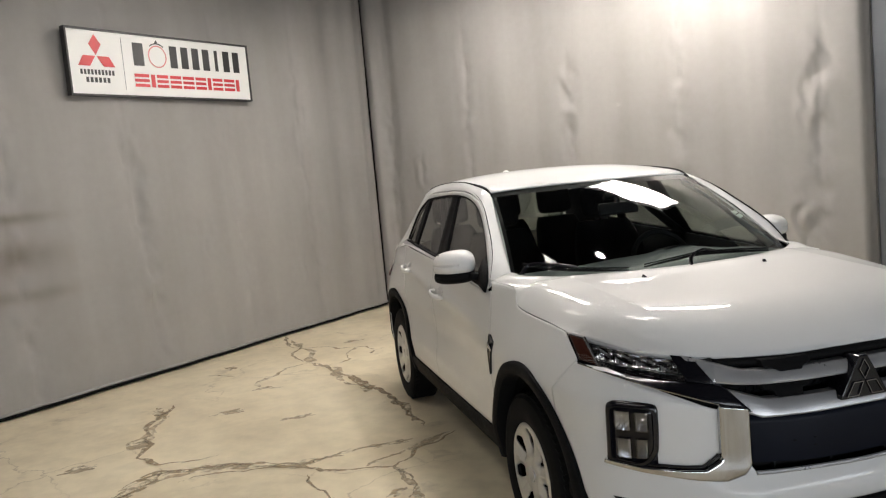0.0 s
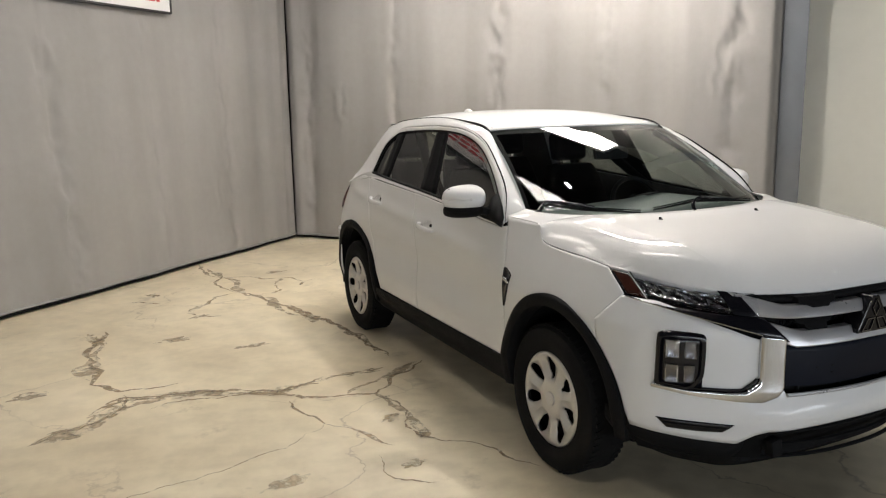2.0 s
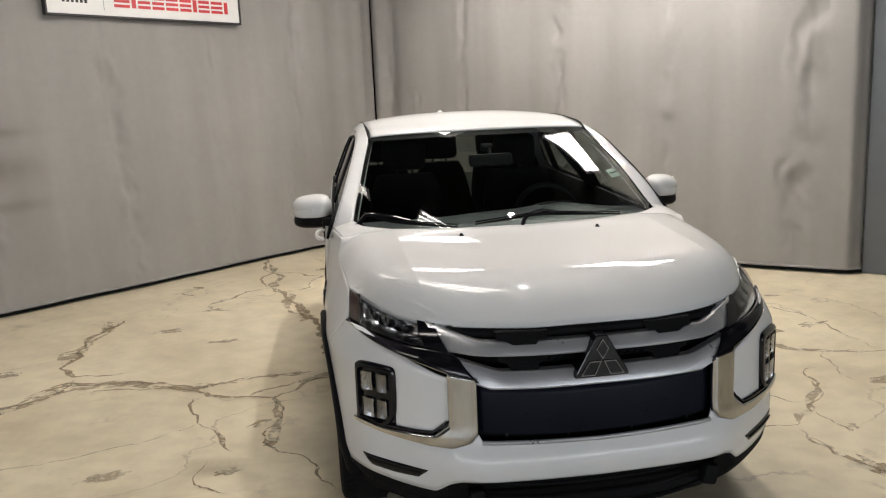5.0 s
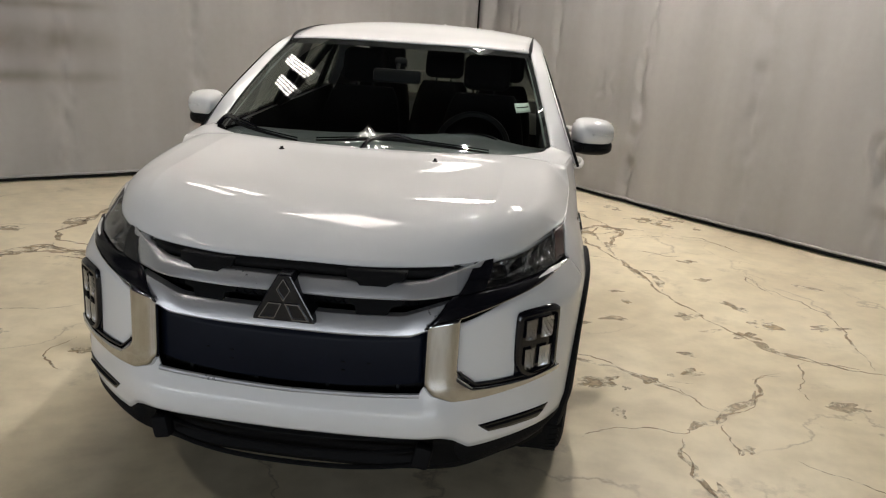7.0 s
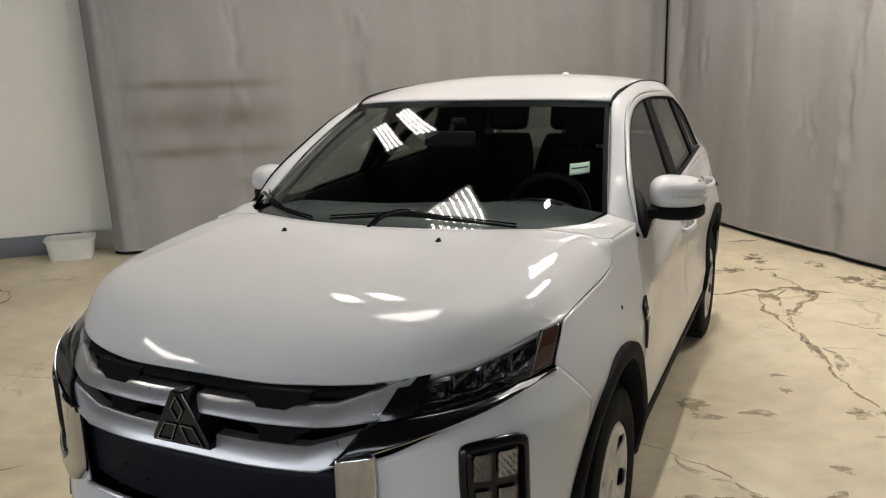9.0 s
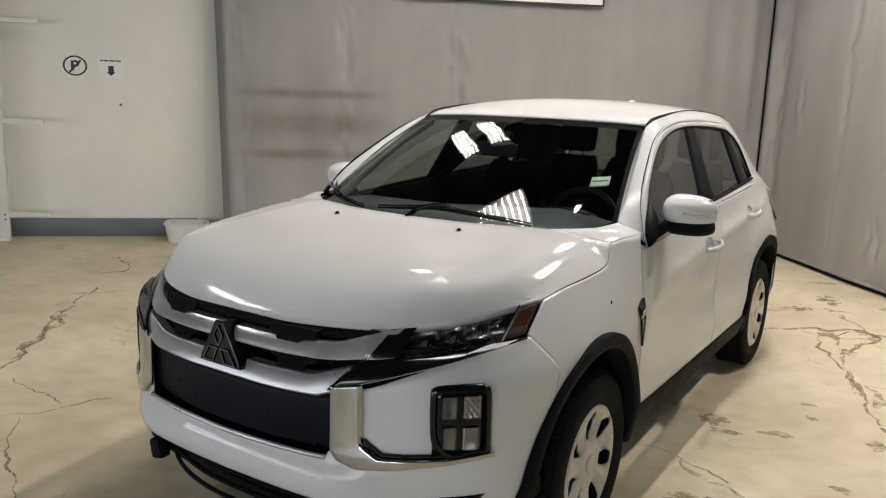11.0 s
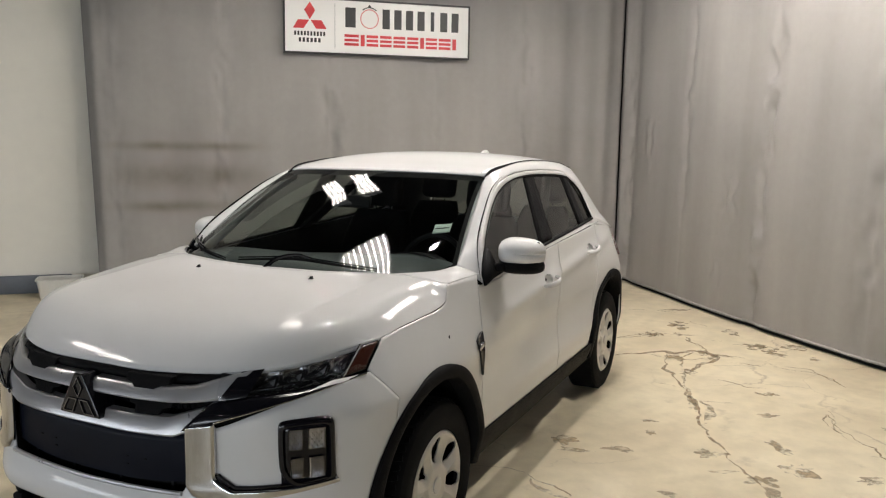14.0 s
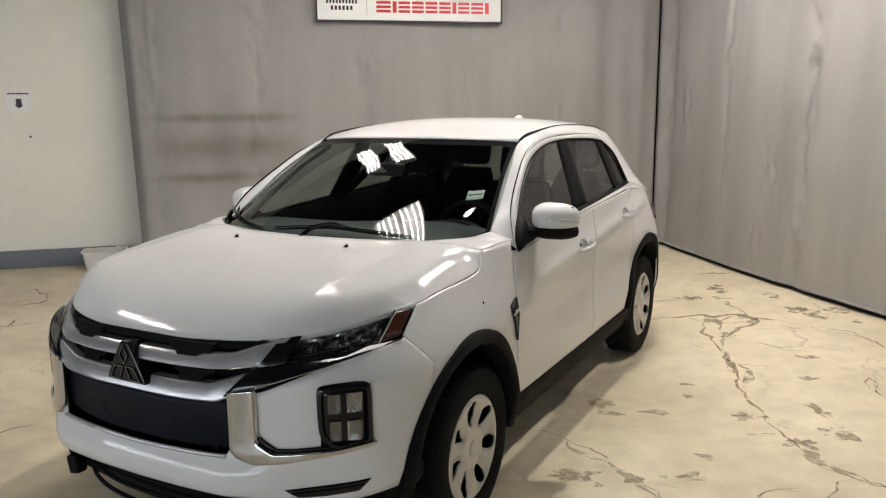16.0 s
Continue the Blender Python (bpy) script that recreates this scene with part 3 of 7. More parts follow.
def ribbon(bm, a, b, n=24, m=4, bulge=0.0, push=(0, 0, 1), close=False, out=(0, 1.2, 0.6)):
    """A band between two curves of 0..1, swollen in the middle along push."""
    push = Vector(push).normalized()
    rows = []
    for i in range(n + 1):
        p, q = Vector(a(i / n)), Vector(b(i / n))
        rows.append([p.lerp(q, j / m) + push * bulge * 4 * (j / m) * (1 - j / m) for j in range(m + 1)])
    return sheet(bm, rows, out=out)


def skin_ribbon(bm, a, b, n=24, m=4, off=0.004, edge=0.0, square=4, upright=0.0):
    """A band on the skin between two curves in (x, z) of the nose; off proud in the middle, edge at its rims."""
    rows = []
    for i in range(n + 1):
        p, q = a(i / n), b(i / n)
        row = []
        for j in range(m + 1):
            t = j / m
            w = 1 - (2 * t - 1) ** square
            z = p[1] + (q[1] - p[1]) * t
            at = shell(s_of_x(p[0] + (q[0] - p[0]) * t), max(z, upright), edge + (off - edge) * w)
            row.append(Vector((at.x, at.y, z)))
        rows.append(row)
    return sheet(bm, rows, out=(0, 1.2, 0.6))


def arch_low(y, base):
    """The lower rim of the painted panels: over the wheels it follows the arches."""
    for yc, ry, rz in ((-0.052, 0.443, 0.462), (AXLE - 0.01, 0.46, 0.465)):
        if abs(y - yc) < ry:
            return max(base, 0.37 + rz * math.sqrt(1 - ((y - yc) / ry) ** 2))
    return base


def y_at(s):
    return float(np.interp(s, _S, _P[:, 1]))


BELT = table([0.19, 0.45, 1.35, 2.44, 2.8, 3.2], [1.118, 1.065, 1.128, 1.178, 1.13, 1.08])


def both(name, bm, mat, parent, label="", **more):
    """The same part on both sides of the car."""
    other = mirrored(bm)
    a = part(name, bm, mat, parent, label, **more)
    b = part(name, other, mat, parent, label, **more)
    return a, b


HOODLINE = eased([-0.345, -0.20, -0.05, 0.08, 0.145, 0.172, 0.190, 0.206, 0.45], [0.998, 1.013, 1.020, 1.030, 1.046, 1.078, 1.106, 1.112, 1.122])


GRIPS = {"front_door": (1.315, 0.966), "rear_door": (2.19, 1.036)}
CAR = thing("car", "white compact crossover car parked on the concrete floor", "car")


def car_skin():
    sill = 0.43
    # front bumper cover in one piece from side to side
    bottom = lambda x: np.interp(x, [0, 0.47, 0.51, 0.57, 0.70, 0.80, 0.87], [0.425, 0.43, 0.415, 0.372, 0.382, 0.395, 0.405])
    top = lambda x: np.interp(x, [0, 0.40, 0.415, 0.45, 0.52, 0.60, 0.72, 0.80, 0.835], [0.553, 0.566, 0.60, 0.772, 0.794, 0.824, 0.864, 0.897, 0.909])
    seam = lambda z: s_of_y(np.interp(z, [0.36, 0.80, 0.915, 1.003], [-0.385, -0.348, -0.450, -0.322]))
    grid = []
    cols, rows = 76, 22
    half = []
    for i in range(cols + 1):
        f = i / cols
        ref = f * seam(0.75)
        x = float(np.interp(ref, _S, _P[:, 0]))
        y = y_at(ref)
        lo, hi = bottom(x), top(x)
        lo = max(lo, arch_low(y, lo))
        half.append([shell(f * seam(lo + (hi - lo) * j / rows), lo + (hi - lo) * j / rows) for j in range(rows + 1)])
    grid = [[Vector((-p.x, p.y, p.z)) for p in col] for col in reversed(half[1:])] + half
    bm = bmesh.new()
    sheet(bm, grid, out=(0, 1.2, 0.6))
    part("front_bumper", bm, PAINT, CAR, "white painted bumper cover", thick=0.006)
    # fender
    hoodline = HOODLINE

    rear = lambda z: np.interp(z, [0.4, 0.9, 1.12], [0.372, 0.385, 0.43])

    def fender_top(s):
        f = (s - seam(0.7) - 0.002) / (s_of_y(rear(0.7)) - seam(0.7) - 0.002)
        z = 1.03
        for _ in range(6):
            z = hoodline(y_at((1 - f) * (seam(z) + 0.002) + f * s_of_y(rear(z))))
        return z

    bm = bmesh.new()
    skin_patch(bm, lambda z: seam(z) + 0.002, lambda z: s_of_y(rear(z)), lambda s: arch_low(y_at(s), sill), fender_top, 90, 24)
    both("fender", bm, PAINT, CAR, thick=0.006)
    # doors and rear quarter
    b_seam = lambda z: np.interp(z, [0.4, 0.8, 1.2], [1.46, 1.50, 1.60])
    c_seam = lambda z: np.interp(z, [0.4, 0.6, 0.85, 1.2], [2.14, 2.20, 2.30, 2.46])
    doors = []
    for name, a, b, cols in (("front_door", lambda z: np.interp(z, [0.4, 0.9, 1.12], [0.377, 0.390, 0.435]), lambda z: b_seam(z) - 0.0025, 30), ("rear_door", lambda z: b_seam(z) + 0.0025, lambda z: c_seam(z) - 0.0025, 26)):
        bm = bmesh.new()
        skin_patch(bm, lambda z: s_of_y(a(z)), lambda z: s_of_y(b(z)), lambda s: arch_low(y_at(s), sill), lambda s: BELT(y_at(s)), cols * 3, 70)
        # opening for the grip behind the handle
        hy, hz = GRIPS[name]
        hole = [f for f in bm.faces if ((f.calc_center_median().y - hy) / 0.064) ** 2 + ((f.calc_center_median().z - hz) / 0.033) ** 2 < 1]
        bmesh.ops.delete(bm, geom=hole, context="FACES")
        doors.append((name, both(name, bm, PAINT, CAR, thick=0.008)))
    bm = bmesh.new()
    skin_patch(bm, lambda z: s_of_y(c_seam(z) + 0.0025), lambda z: s_of_y(3.0), lambda s: arch_low(y_at(s), 0.45), lambda s: BELT(y_at(s)), 30, 26)
    both("rear_quarter", bm, PAINT, CAR, thick=0.006)
    # rear bumper and tailgate
    half = []
    for i in range(31):
        s = s_of_y(3.0) + (_S[-1] - s_of_y(3.0)) * i / 30
        half.append([shell(s, 0.32 + 0.40 * j / 8, 0.01) for j in range(9)])
    bm = bmesh.new()
    sheet(bm, half + [[Vector((-p.x, p.y, p.z)) for p in col] for col in reversed(half[:-1])], out=(0, 1.2, 0.6))
    part("rear_bumper", bm, PAINT, CAR, thick=0.006)
    bm = bmesh.new()
    half = []
    for i in range(31):
        s = s_of_y(3.02) + (_S[-1] - s_of_y(3.02)) * i / 30
        col = [shell(s, 0.73 + 0.32 * j / 6, -0.01 - 0.02 * (j / 6)) for j in range(7)]
        half.append(col)
    sheet(bm, half + [[Vector((-p.x, p.y, p.z)) for p in col] for col in reversed(half[:-1])], out=(0, 1.2, 0.6))
    part("tailgate", bm, PAINT, CAR, thick=0.006)
    # inner shell behind the gaps
    half = []
    for i in range(101):
        s = s_of_x(0.45) + (_S[-1] - s_of_x(0.45)) * i / 100
        y = y_at(s)
        lo = arch_low(y, 0.30) + 0.0
        hi = 0.84 if y < -0.34 else BELT(y) - 0.03 if y > 0.4 else 1.0
        half.append([shell(s, max(lo, 0.30) + (hi - lo) * j / 8, -0.022) for j in range(9)])
    bm = bmesh.new()
    sheet(bm, half + [[Vector((-p.x, p.y, p.z)) for p in col] for col in reversed(half[:-1])], out=(0, 1.2, 0.6))
    part("inner_shell", bm, DARK, CAR)
    # floor pan
    bm = bmesh.new()
    block(bm, (1.42, 3.5, 0.06), (0, 1.35, 0.27), bevel=0.02)
    part("floor_pan", bm, DARK, CAR)
    return doors


HOOD_END = []


def car_hood():
    front = spline([(0, -0.868, 0.948), (0.25, -0.855, 0.948), (0.50, -0.755, 0.951), (0.66, -0.60, 0.966), (0.785, -0.335, 1.003)])
    back = spline([(0, 0.045, 1.145), (0.3, 0.072, 1.144), (0.6, 0.165, 1.140), (0.785, 0.206, 1.119)])
    # a crease runs from the grille's corner back to the foot of the windscreen
    place = lambda u, v: Vector(front(u)).lerp(Vector(back(u)), v)
    middle = lambda v: 0.52 + 0.20 * v**0.6
    crease_x = table(*zip(*[(place(middle(k / 40), k / 40).y, place(middle(k / 40), k / 40).x) for k in range(41)]))
    rim_y, rim_z = (table(*zip(*[(front(k / 80)[0], front(k / 80)[c]) for k in range(81)])) for c in (1, 2))
    ridge = eased([-0.87, -0.50, -0.30, 0.0, 0.20], [1.086, 1.099, 1.109, 1.135, 1.144])
    centre = eased([-0.87, -0.47, -0.30, -0.05, 0.045, 0.20], [1.106, 1.107, 1.112, 1.126, 1.141, 1.147])
    fall = eased([-0.87, -0.50, -0.30, 0.0, 0.20], [0.26, 0.22, 0.15, 0.10, 0.09])

    def height(x, y):
        """The bonnet's top: nearly flat between the creases, falling to the fenders outside them, rolling down in front."""
        c = crease_x(y)
        z = ridge(y)
        if x < c:
            z += (centre(y) - z) * (1 - (x / c) ** 2)
        else:
            edge = shell(s_of_y(max(y, -0.345)), HOODLINE(y))
            wide = max(edge.x - 0.003 - c, 0.05)
            slope = min(fall(y), 0.6 * (z - edge.z) / wide)
            knee = min(1.0, max(0.0, (x - c) / wide - 0.55) / 0.45)
            z += -slope * min(x - c, wide) - (z - edge.z - 0.003 - slope * wide) * knee**1.7
        long = 0.155 - 0.100 * min(x / 0.62, 1.0) ** 2
        return z - (z - rim_z(x)) * math.exp(-max(0.0, y - rim_y(x)) / long)

    half = []
    n, inside, m = 48, 34, 44
    for i in range(n + 1):
        col = []
        for j in range(m + 1):
            v = (j / m) ** 1.5
            uc = middle(v)
            u = uc * (1 - (1 - i / inside) ** 1.4) if i <= inside else uc + (1 - uc) * ((i - inside) / (n - inside)) ** 1.3
            p = place(u, v)
            e = shell(s_of_y(p.y), HOODLINE(p.y))
            p.x += (e.x - 0.003 - p.x) * step(0.70, 1.0, u) * step(-0.46, -0.30, p.y)
            p.z = height(p.x, p.y) - (0.006 if j == 0 else 0.0)
            col.append(p)
        if i >= inside:
            HOOD_END.append(tuple(col[-1] + Vector((0, 0.005, -0.001))))
        col.insert(0, col[0] + Vector((0, 0.012, -0.014)))
        half.append(col)
    bm = bmesh.new()
    sheet(bm, [[Vector((-p.x, p.y, p.z)) for p in col] for col in reversed(half[1:])] + half, out=(0, 0, 0.2))
    hood = part("hood", bm, PAINT, CAR, "glossy white bonnet", thick=0.008, sharp=40)
    for side in (1, -1):
        bm = bmesh.new()
        lathe(bm, [(0.0, 0.012), (0.004, 0.011), (0.007, 0.006), (0.008, 0.0005)], "Z", 12)
        block(bm, (0.010, 0.012, 0.008), (0, 0.004, 0.008), bevel=0.002)
        ob = part("washer_nozzle", bm, BLACK, hood, "small black washer nozzle")
        ob.matrix_basis = pose(0.30 * side, -0.052, 1.124, 8)
    # black fill between bonnet and grille, and under the bonnet's rear edge
    bm = bmesh.new()
    ribbon(bm, lambda u: front(u) + np.array((0, 0.02, -0.012)), lambda u: np.array((front(u)[0] * 0.97, front(u)[1] + 0.045, 0.87)), 24, 2)
    low = mirrored(bm)
    both_bm = bm
    part("nose_support", both_bm, BLACK, CAR)
    part("nose_support", low, BLACK, CAR)
    bm = bmesh.new()
    rows = []
    for i in range(41):
        u = abs(i / 20 - 1)
        sx = 1 if i >= 20 else -1
        p = back(0.80 * u)
        q = WS_LOW(0.9 * u) + np.array((0, 0.012, -0.006))
        rows.append([Vector((sx * p[0], p[1] - 0.03, p[2] - 0.014)), Vector((sx * (p[0] + q[0]) / 2, (p[1] + q[1]) / 2, 1.118)), Vector((sx * q[0], q[1], q[2] + 0.004))])
    sheet(bm, rows, out=(0, 0.2, 0.5))
    part("cowl", bm, BLACK, CAR, "black plastic cowl below the windscreen", thick=0.006)


WS_LOW = spline([(0, 0.058, 1.113), (0.30, 0.088, 1.114), (0.56, 0.180, 1.114), (0.678, 0.290, 1.120), (0.737, 0.420, 1.150)])
WS_TOP = spline([(0, 0.965, 1.535), (0.30, 0.98, 1.533), (0.50, 1.015, 1.527), (0.60, 1.045, 1.520)])


def ws_point(u, v, off=0.0):
    """A point of the windscreen: u from -1 to 1 across, v from 0 below to 1 above."""
    a, b = Vector(WS_LOW(abs(u))), Vector(WS_TOP(abs(u)))
    p = a.lerp(b, v) + Vector((0, -0.42, 0.9)).normalized() * (0.028 * (1 - abs(2 * v - 1) ** 2.0) + off)
    p.x *= 1 if u >= 0 else -1
    return p


def side_x(z):
    return 0.885 - max(z - 1.0, -0.2) * 0.42


DLO = [(0.50, 1.085), (0.60, 1.212), (0.80, 1.352), (1.0, 1.445), (1.25, 1.498), (1.55, 1.514), (1.90, 1.506), (2.16, 1.490), (2.25, 1.468), (2.38, 1.388), (2.44, 1.215)]
SHUT = [(0.450, 1.085), (0.553, 1.238), (0.760, 1.372), (0.975, 1.474), (1.235, 1.528), (1.55, 1.543), (1.90, 1.537), (2.13, 1.523), (2.235, 1.488), (2.388, 1.394), (2.446, 1.217)]
RAIL = [(0.741, 0.420, 1.154), (0.712, 0.560, 1.236), (0.659, 0.80, 1.380), (0.611, 1.042, 1.522), (0.611, 1.30, 1.566), (0.611, 1.60, 1.589), (0.608, 1.95, 1.586), (0.604, 2.25, 1.570), (0.603, 2.43, 1.546), (0.614, 2.66, 1.476), (0.735, 2.86, 1.215)]
DLO_TOP = spline([(side_x(z), y, z) for y, z in DLO], even=True)
SHUT_LINE = spline([(side_x(z) + 0.004, y, z) for y, z in SHUT], even=True)
RAIL_LINE = spline(RAIL, even=True)
DLO_LOW = spline([(side_x(z), y, z) for y, z in ((0.50, 1.085), (0.9, 1.113), (1.35, 1.145), (1.9, 1.173), (2.44, 1.205))])
_DY = np.array([[DLO_TOP(i / 200)[1], DLO_LOW(i / 200)[1]] for i in range(201)])


def top_at(y):
    return float(np.interp(y, _DY[:, 0], np.arange(201) / 200))


def low_at(y):
    return float(np.interp(y, _DY[:, 1], np.arange(201) / 200))



def car_upper():
    # roof
    edge_z = table(*zip(*[tuple(RAIL_LINE(0.28 + 0.63 * i / 60)[1:] + np.array((0, 0.002))) for i in range(61)]))
    roof_x = table([1.0, 1.4, 2.2, 2.66], [0.602, 0.604, 0.597, 0.605])
    rows = []
    for i in range(41):
        v = i / 40
        row = []
        for j in range(33):
            u = j / 16 - 1
            y0 = WS_TOP(abs(u))[1]
            ye = 1.045 + (2.655 - 1.045) * v
            y = y0 + (2.655 + 0.16 * (1 - abs(u) ** 3) - y0) * v
            z = edge_z(ye)
            crown = 0.012 + 0.030 * step(0, 0.3, v)
            z += crown * (1 - abs(u) ** 2.4)
            if v == 0:
                z = WS_TOP(abs(u))[2] + 0.004
            row.append(Vector((u * roof_x(ye), y, z)))
        rows.append(row)
    bm = bmesh.new()
    sheet(bm, rows, out=(0, 1.8, 1.0))
    roof = part("roof", bm, PAINT, CAR, "white roof panel", thick=0.006)
    # fin aerial
    bm = bmesh.new()
    secs = []
    for i in range(9):
        t = i / 8
        h, w, y = 0.052 * math.sin(math.pi * min(t * 0.62 + 0.12, 1)) , 0.026 * math.sin(math.pi * (0.12 + 0.80 * t)) + 0.002, 2.40 + 0.14 * t
        secs.append([Vector((w * math.cos(a), y + 0.02 * math.sin(a), 1.603 - 0.05 * t * 0.4 + h * math.sin(a) ** 0.8)) for a in (math.pi * k / 8 for k in range(9))])
    sheet(bm, secs, out=(0, 2.57, 1.55))
    part("aerial", bm, PAINT, roof, "small white fin aerial")
    # black gutters
    bm = bmesh.new()
    gut = lambda u: np.array((roof_x(1.02 + 1.40 * u) + 0.005, 1.02 + 1.40 * u, edge_z(1.02 + 1.40 * u) + 0.001 - 0.010 * step(0.06, 0, u)))
    tube(bm, lambda u: gut(u), lambda t: 0.0085 - 0.0060 * step(0.10, 0.35, t), n=40, sides=6)
    both("roof_moulding", bm, BLACK, CAR, "black roof gutter strip")
    # body side of the window opening: pillar, cant rail and rear pillar, then the white frame of the doors inside it
    bm = bmesh.new()
    rows = []
    lift = lambda t: Vector((0.80, -0.25 * step(0.35, 0.1, t), 0.55)).normalized()
    for i in range(101):
        t = i / 100
        p, q = Vector(RAIL_LINE(t)), Vector(SHUT_LINE(t))
        rows.append([p.lerp(q, j / 8) + lift(t) * 0.0045 * (1 - (j / 4 - 1) ** 2) for j in range(9)])
    end = Vector(SHUT_LINE(1.0))
    for p in ((0.765, 2.91, 1.165), (0.79, 2.955, 1.12), (0.800, 3.0, 1.095)):
        rows.append([Vector(p).lerp(end, j / 8) + Vector((0.008, 0.002, 0.003)) * (1 - (j / 4 - 1) ** 2) for j in range(9)])
    for i in range(1, 41):
        t = i / 40
        y = 3.0 - (3.0 - 0.45) * t
        p = shell(s_of_y(y), BELT(y))
        q = Vector(DLO_LOW(1 - t)) + Vector((0.004, 0, -0.002)) * (1 - t) ** 6
        rows.append([p.lerp(q, j / 8) for j in range(9)])
    sheet(bm, rows, out=(0, 1.4, 1.1))
    both("window_surround", bm, PAINT, CAR, "white pillars and roof side", thick=0.006, sharp=60)
    bm = bmesh.new()
    rows = []
    for i in range(81):
        t = 0.83 * i / 80
        p, q = Vector(SHUT_LINE(t)), Vector(DLO_TOP(t))
        gap = (q - p).normalized() * min(0.0038, 0.4 * (q - p).length)
        rows.append([(p + gap).lerp(q, j / 3) + Vector((0.002, 0, 0.0015)) * (1 - (2 * j / 3 - 1) ** 2) for j in range(4)])
    sheet(bm, rows, out=(0, 1.4, 1.1))
    both("door_frame", bm, PAINT, CAR, "white door frame above the glass", thick=0.006, sharp=60)
    bm = bmesh.new()
    ribbon(bm, lambda u: SHUT_LINE(0.86 * u) + np.array((-0.008, -0.01, 0.006)), lambda u: DLO_TOP(0.86 * u) + np.array((-0.010, 0, 0)), 80, 2)
    both("door_rebate", bm, DARK, CAR, "dark rebate behind the door frame")
    # fender corner between bonnet, windscreen and pillar
    bm = bmesh.new()
    start = straight(HOOD_END)
    inner = spline([HOOD_END[0], (0.699, 0.285, 1.146), (0.721, 0.355, 1.150), (0.741, 0.420, 1.155)])
    rim = lambda t: np.array(shell(s_of_y(start(1)[1] + (0.447 - start(1)[1]) * t), HOODLINE(start(1)[1] + (0.447 - start(1)[1]) * t)))
    far = lambda k: inner(1) * (1 - k) + rim(1) * k
    rows = []
    for i in range(21):
        t = i / 20
        row = []
        for j in range(13):
            k = j / 12
            flat = (inner(0) * (1 - t) + inner(1) * t) * (1 - k) + (rim(0) * (1 - t) + rim(1) * t) * k
            row.append(Vector(inner(t) * (1 - k) + rim(t) * k + start(k) * (1 - t) + far(k) * t - flat + np.array((0.003, 0, 0.009)) * 4 * k * (1 - k) * math.sin(math.pi * t)))
        rows.append(row)
    sheet(bm, rows, out=(0, 1.0, 0.6))
    both("fender_corner", bm, PAINT, CAR, "white corner beside the windscreen", thick=0.005, sharp=60)
    # glass, black pillars and seals of the side windows
    split = lambda f, line, k: (lambda u: np.array(line(f + (k - f) * u)))
    marks = (("front_side_window", 0.0, 0.0, top_at(1.470), low_at(1.345)), ("rear_side_window", top_at(1.605), low_at(1.555), top_at(2.130), low_at(2.155)), ("quarter_window", top_at(2.232), low_at(2.255), 1.0, 1.0))
    for name, ta, la, tb, lb in marks:
        bm = bmesh.new()
        ribbon(bm, lambda u: np.array(DLO_TOP(ta + (tb - ta) * u)) - np.array((0.012, 0, 0)), lambda u: np.array(DLO_LOW(la + (lb - la) * u)) - np.array((0.012, 0, 0)), 24, 6)
        a, b = both(name, bm, SIDEGLASS if name == "front_side_window" else TINT, CAR, "tinted side window")
        a.visible_shadow = b.visible_shadow = False
    for ta, la, tb, lb in ((top_at(1.462), low_at(1.337), top_at(1.612), low_at(1.563)), (top_at(2.122), low_at(2.147), top_at(2.240), low_at(2.263))):
        bm = bmesh.new()
        ribbon(bm, lambda u: np.array(DLO_TOP(ta + (tb - ta) * u)) - np.array((0.006, 0, 0)), lambda u: np.array(DLO_LOW(la + (lb - la) * u)) - np.array((0.006, 0, 0)), 4, 10)
        both("door_pillar", bm, BLACK, CAR, "matt black door pillar", thick=0.012)
    bm = bmesh.new()
    tube(bm, lambda u: DLO_LOW(u) + np.array((0.0, 0, 0.0)), 0.009, n=40, sides=6)
    both("belt_seal", bm, BLACK, CAR, "black rubber window seal")
    bm = bmesh.new()
    tube(bm, lambda u: DLO_TOP(u) - np.array((0.004, 0, 0)), 0.007, n=60, sides=6)
    both("window_seal", bm, BLACK, CAR, "black rubber window seal")
    # windscreen with its black border
    bm = bmesh.new()
    sheet(bm, [[ws_point(i / 16 - 1, j / 16) for j in range(17)] for i in range(33)], out=(0, 1.4, 1.1))
    screen = part("windscreen", bm, SCREEN, CAR, "tinted windscreen with ceiling lights mirrored in it")
    screen.visible_shadow = False
    bm = bmesh.new()
    for u0, u1, v0, v1 in ((-1, 1, 0.93, 1.0), (-1, 1, 0.0, 0.035), (-1, -0.965, 0.0, 1.0), (0.965, 1, 0.0, 1.0)):
        sheet(bm, [[ws_point(u0 + (u1 - u0) * i / 30, v0 + (v1 - v0) * j / 16, -0.004) for j in range(17)] for i in range(31)], out=(0, 1.4, 1.1))
    part("black_border", bm, BLACK, screen, "black ceramic border")
    bm = bmesh.new()
    sheet(bm, [[ws_point(0.765 + 0.112 * i / 4, 0.350 + 0.080 * j / 4, -0.006) for j in range(5)] for i in range(5)], out=(0, 1.4, 1.1))
    sticker = part("sticker", bm, PAPER, screen, "pale green paper sticker", thick=0.001)
    bm = bmesh.new()
    sheet(bm, [[ws_point(0.775 + 0.092 * i / 4, 0.386 + 0.010 * j / 2, -0.0045) for j in range(3)] for i in range(5)], out=(0, 1.4, 1.1))
    part("print", bm, TRIM, sticker, "grey line of print")
    # rear window, seen through the cabin
    bm = bmesh.new()
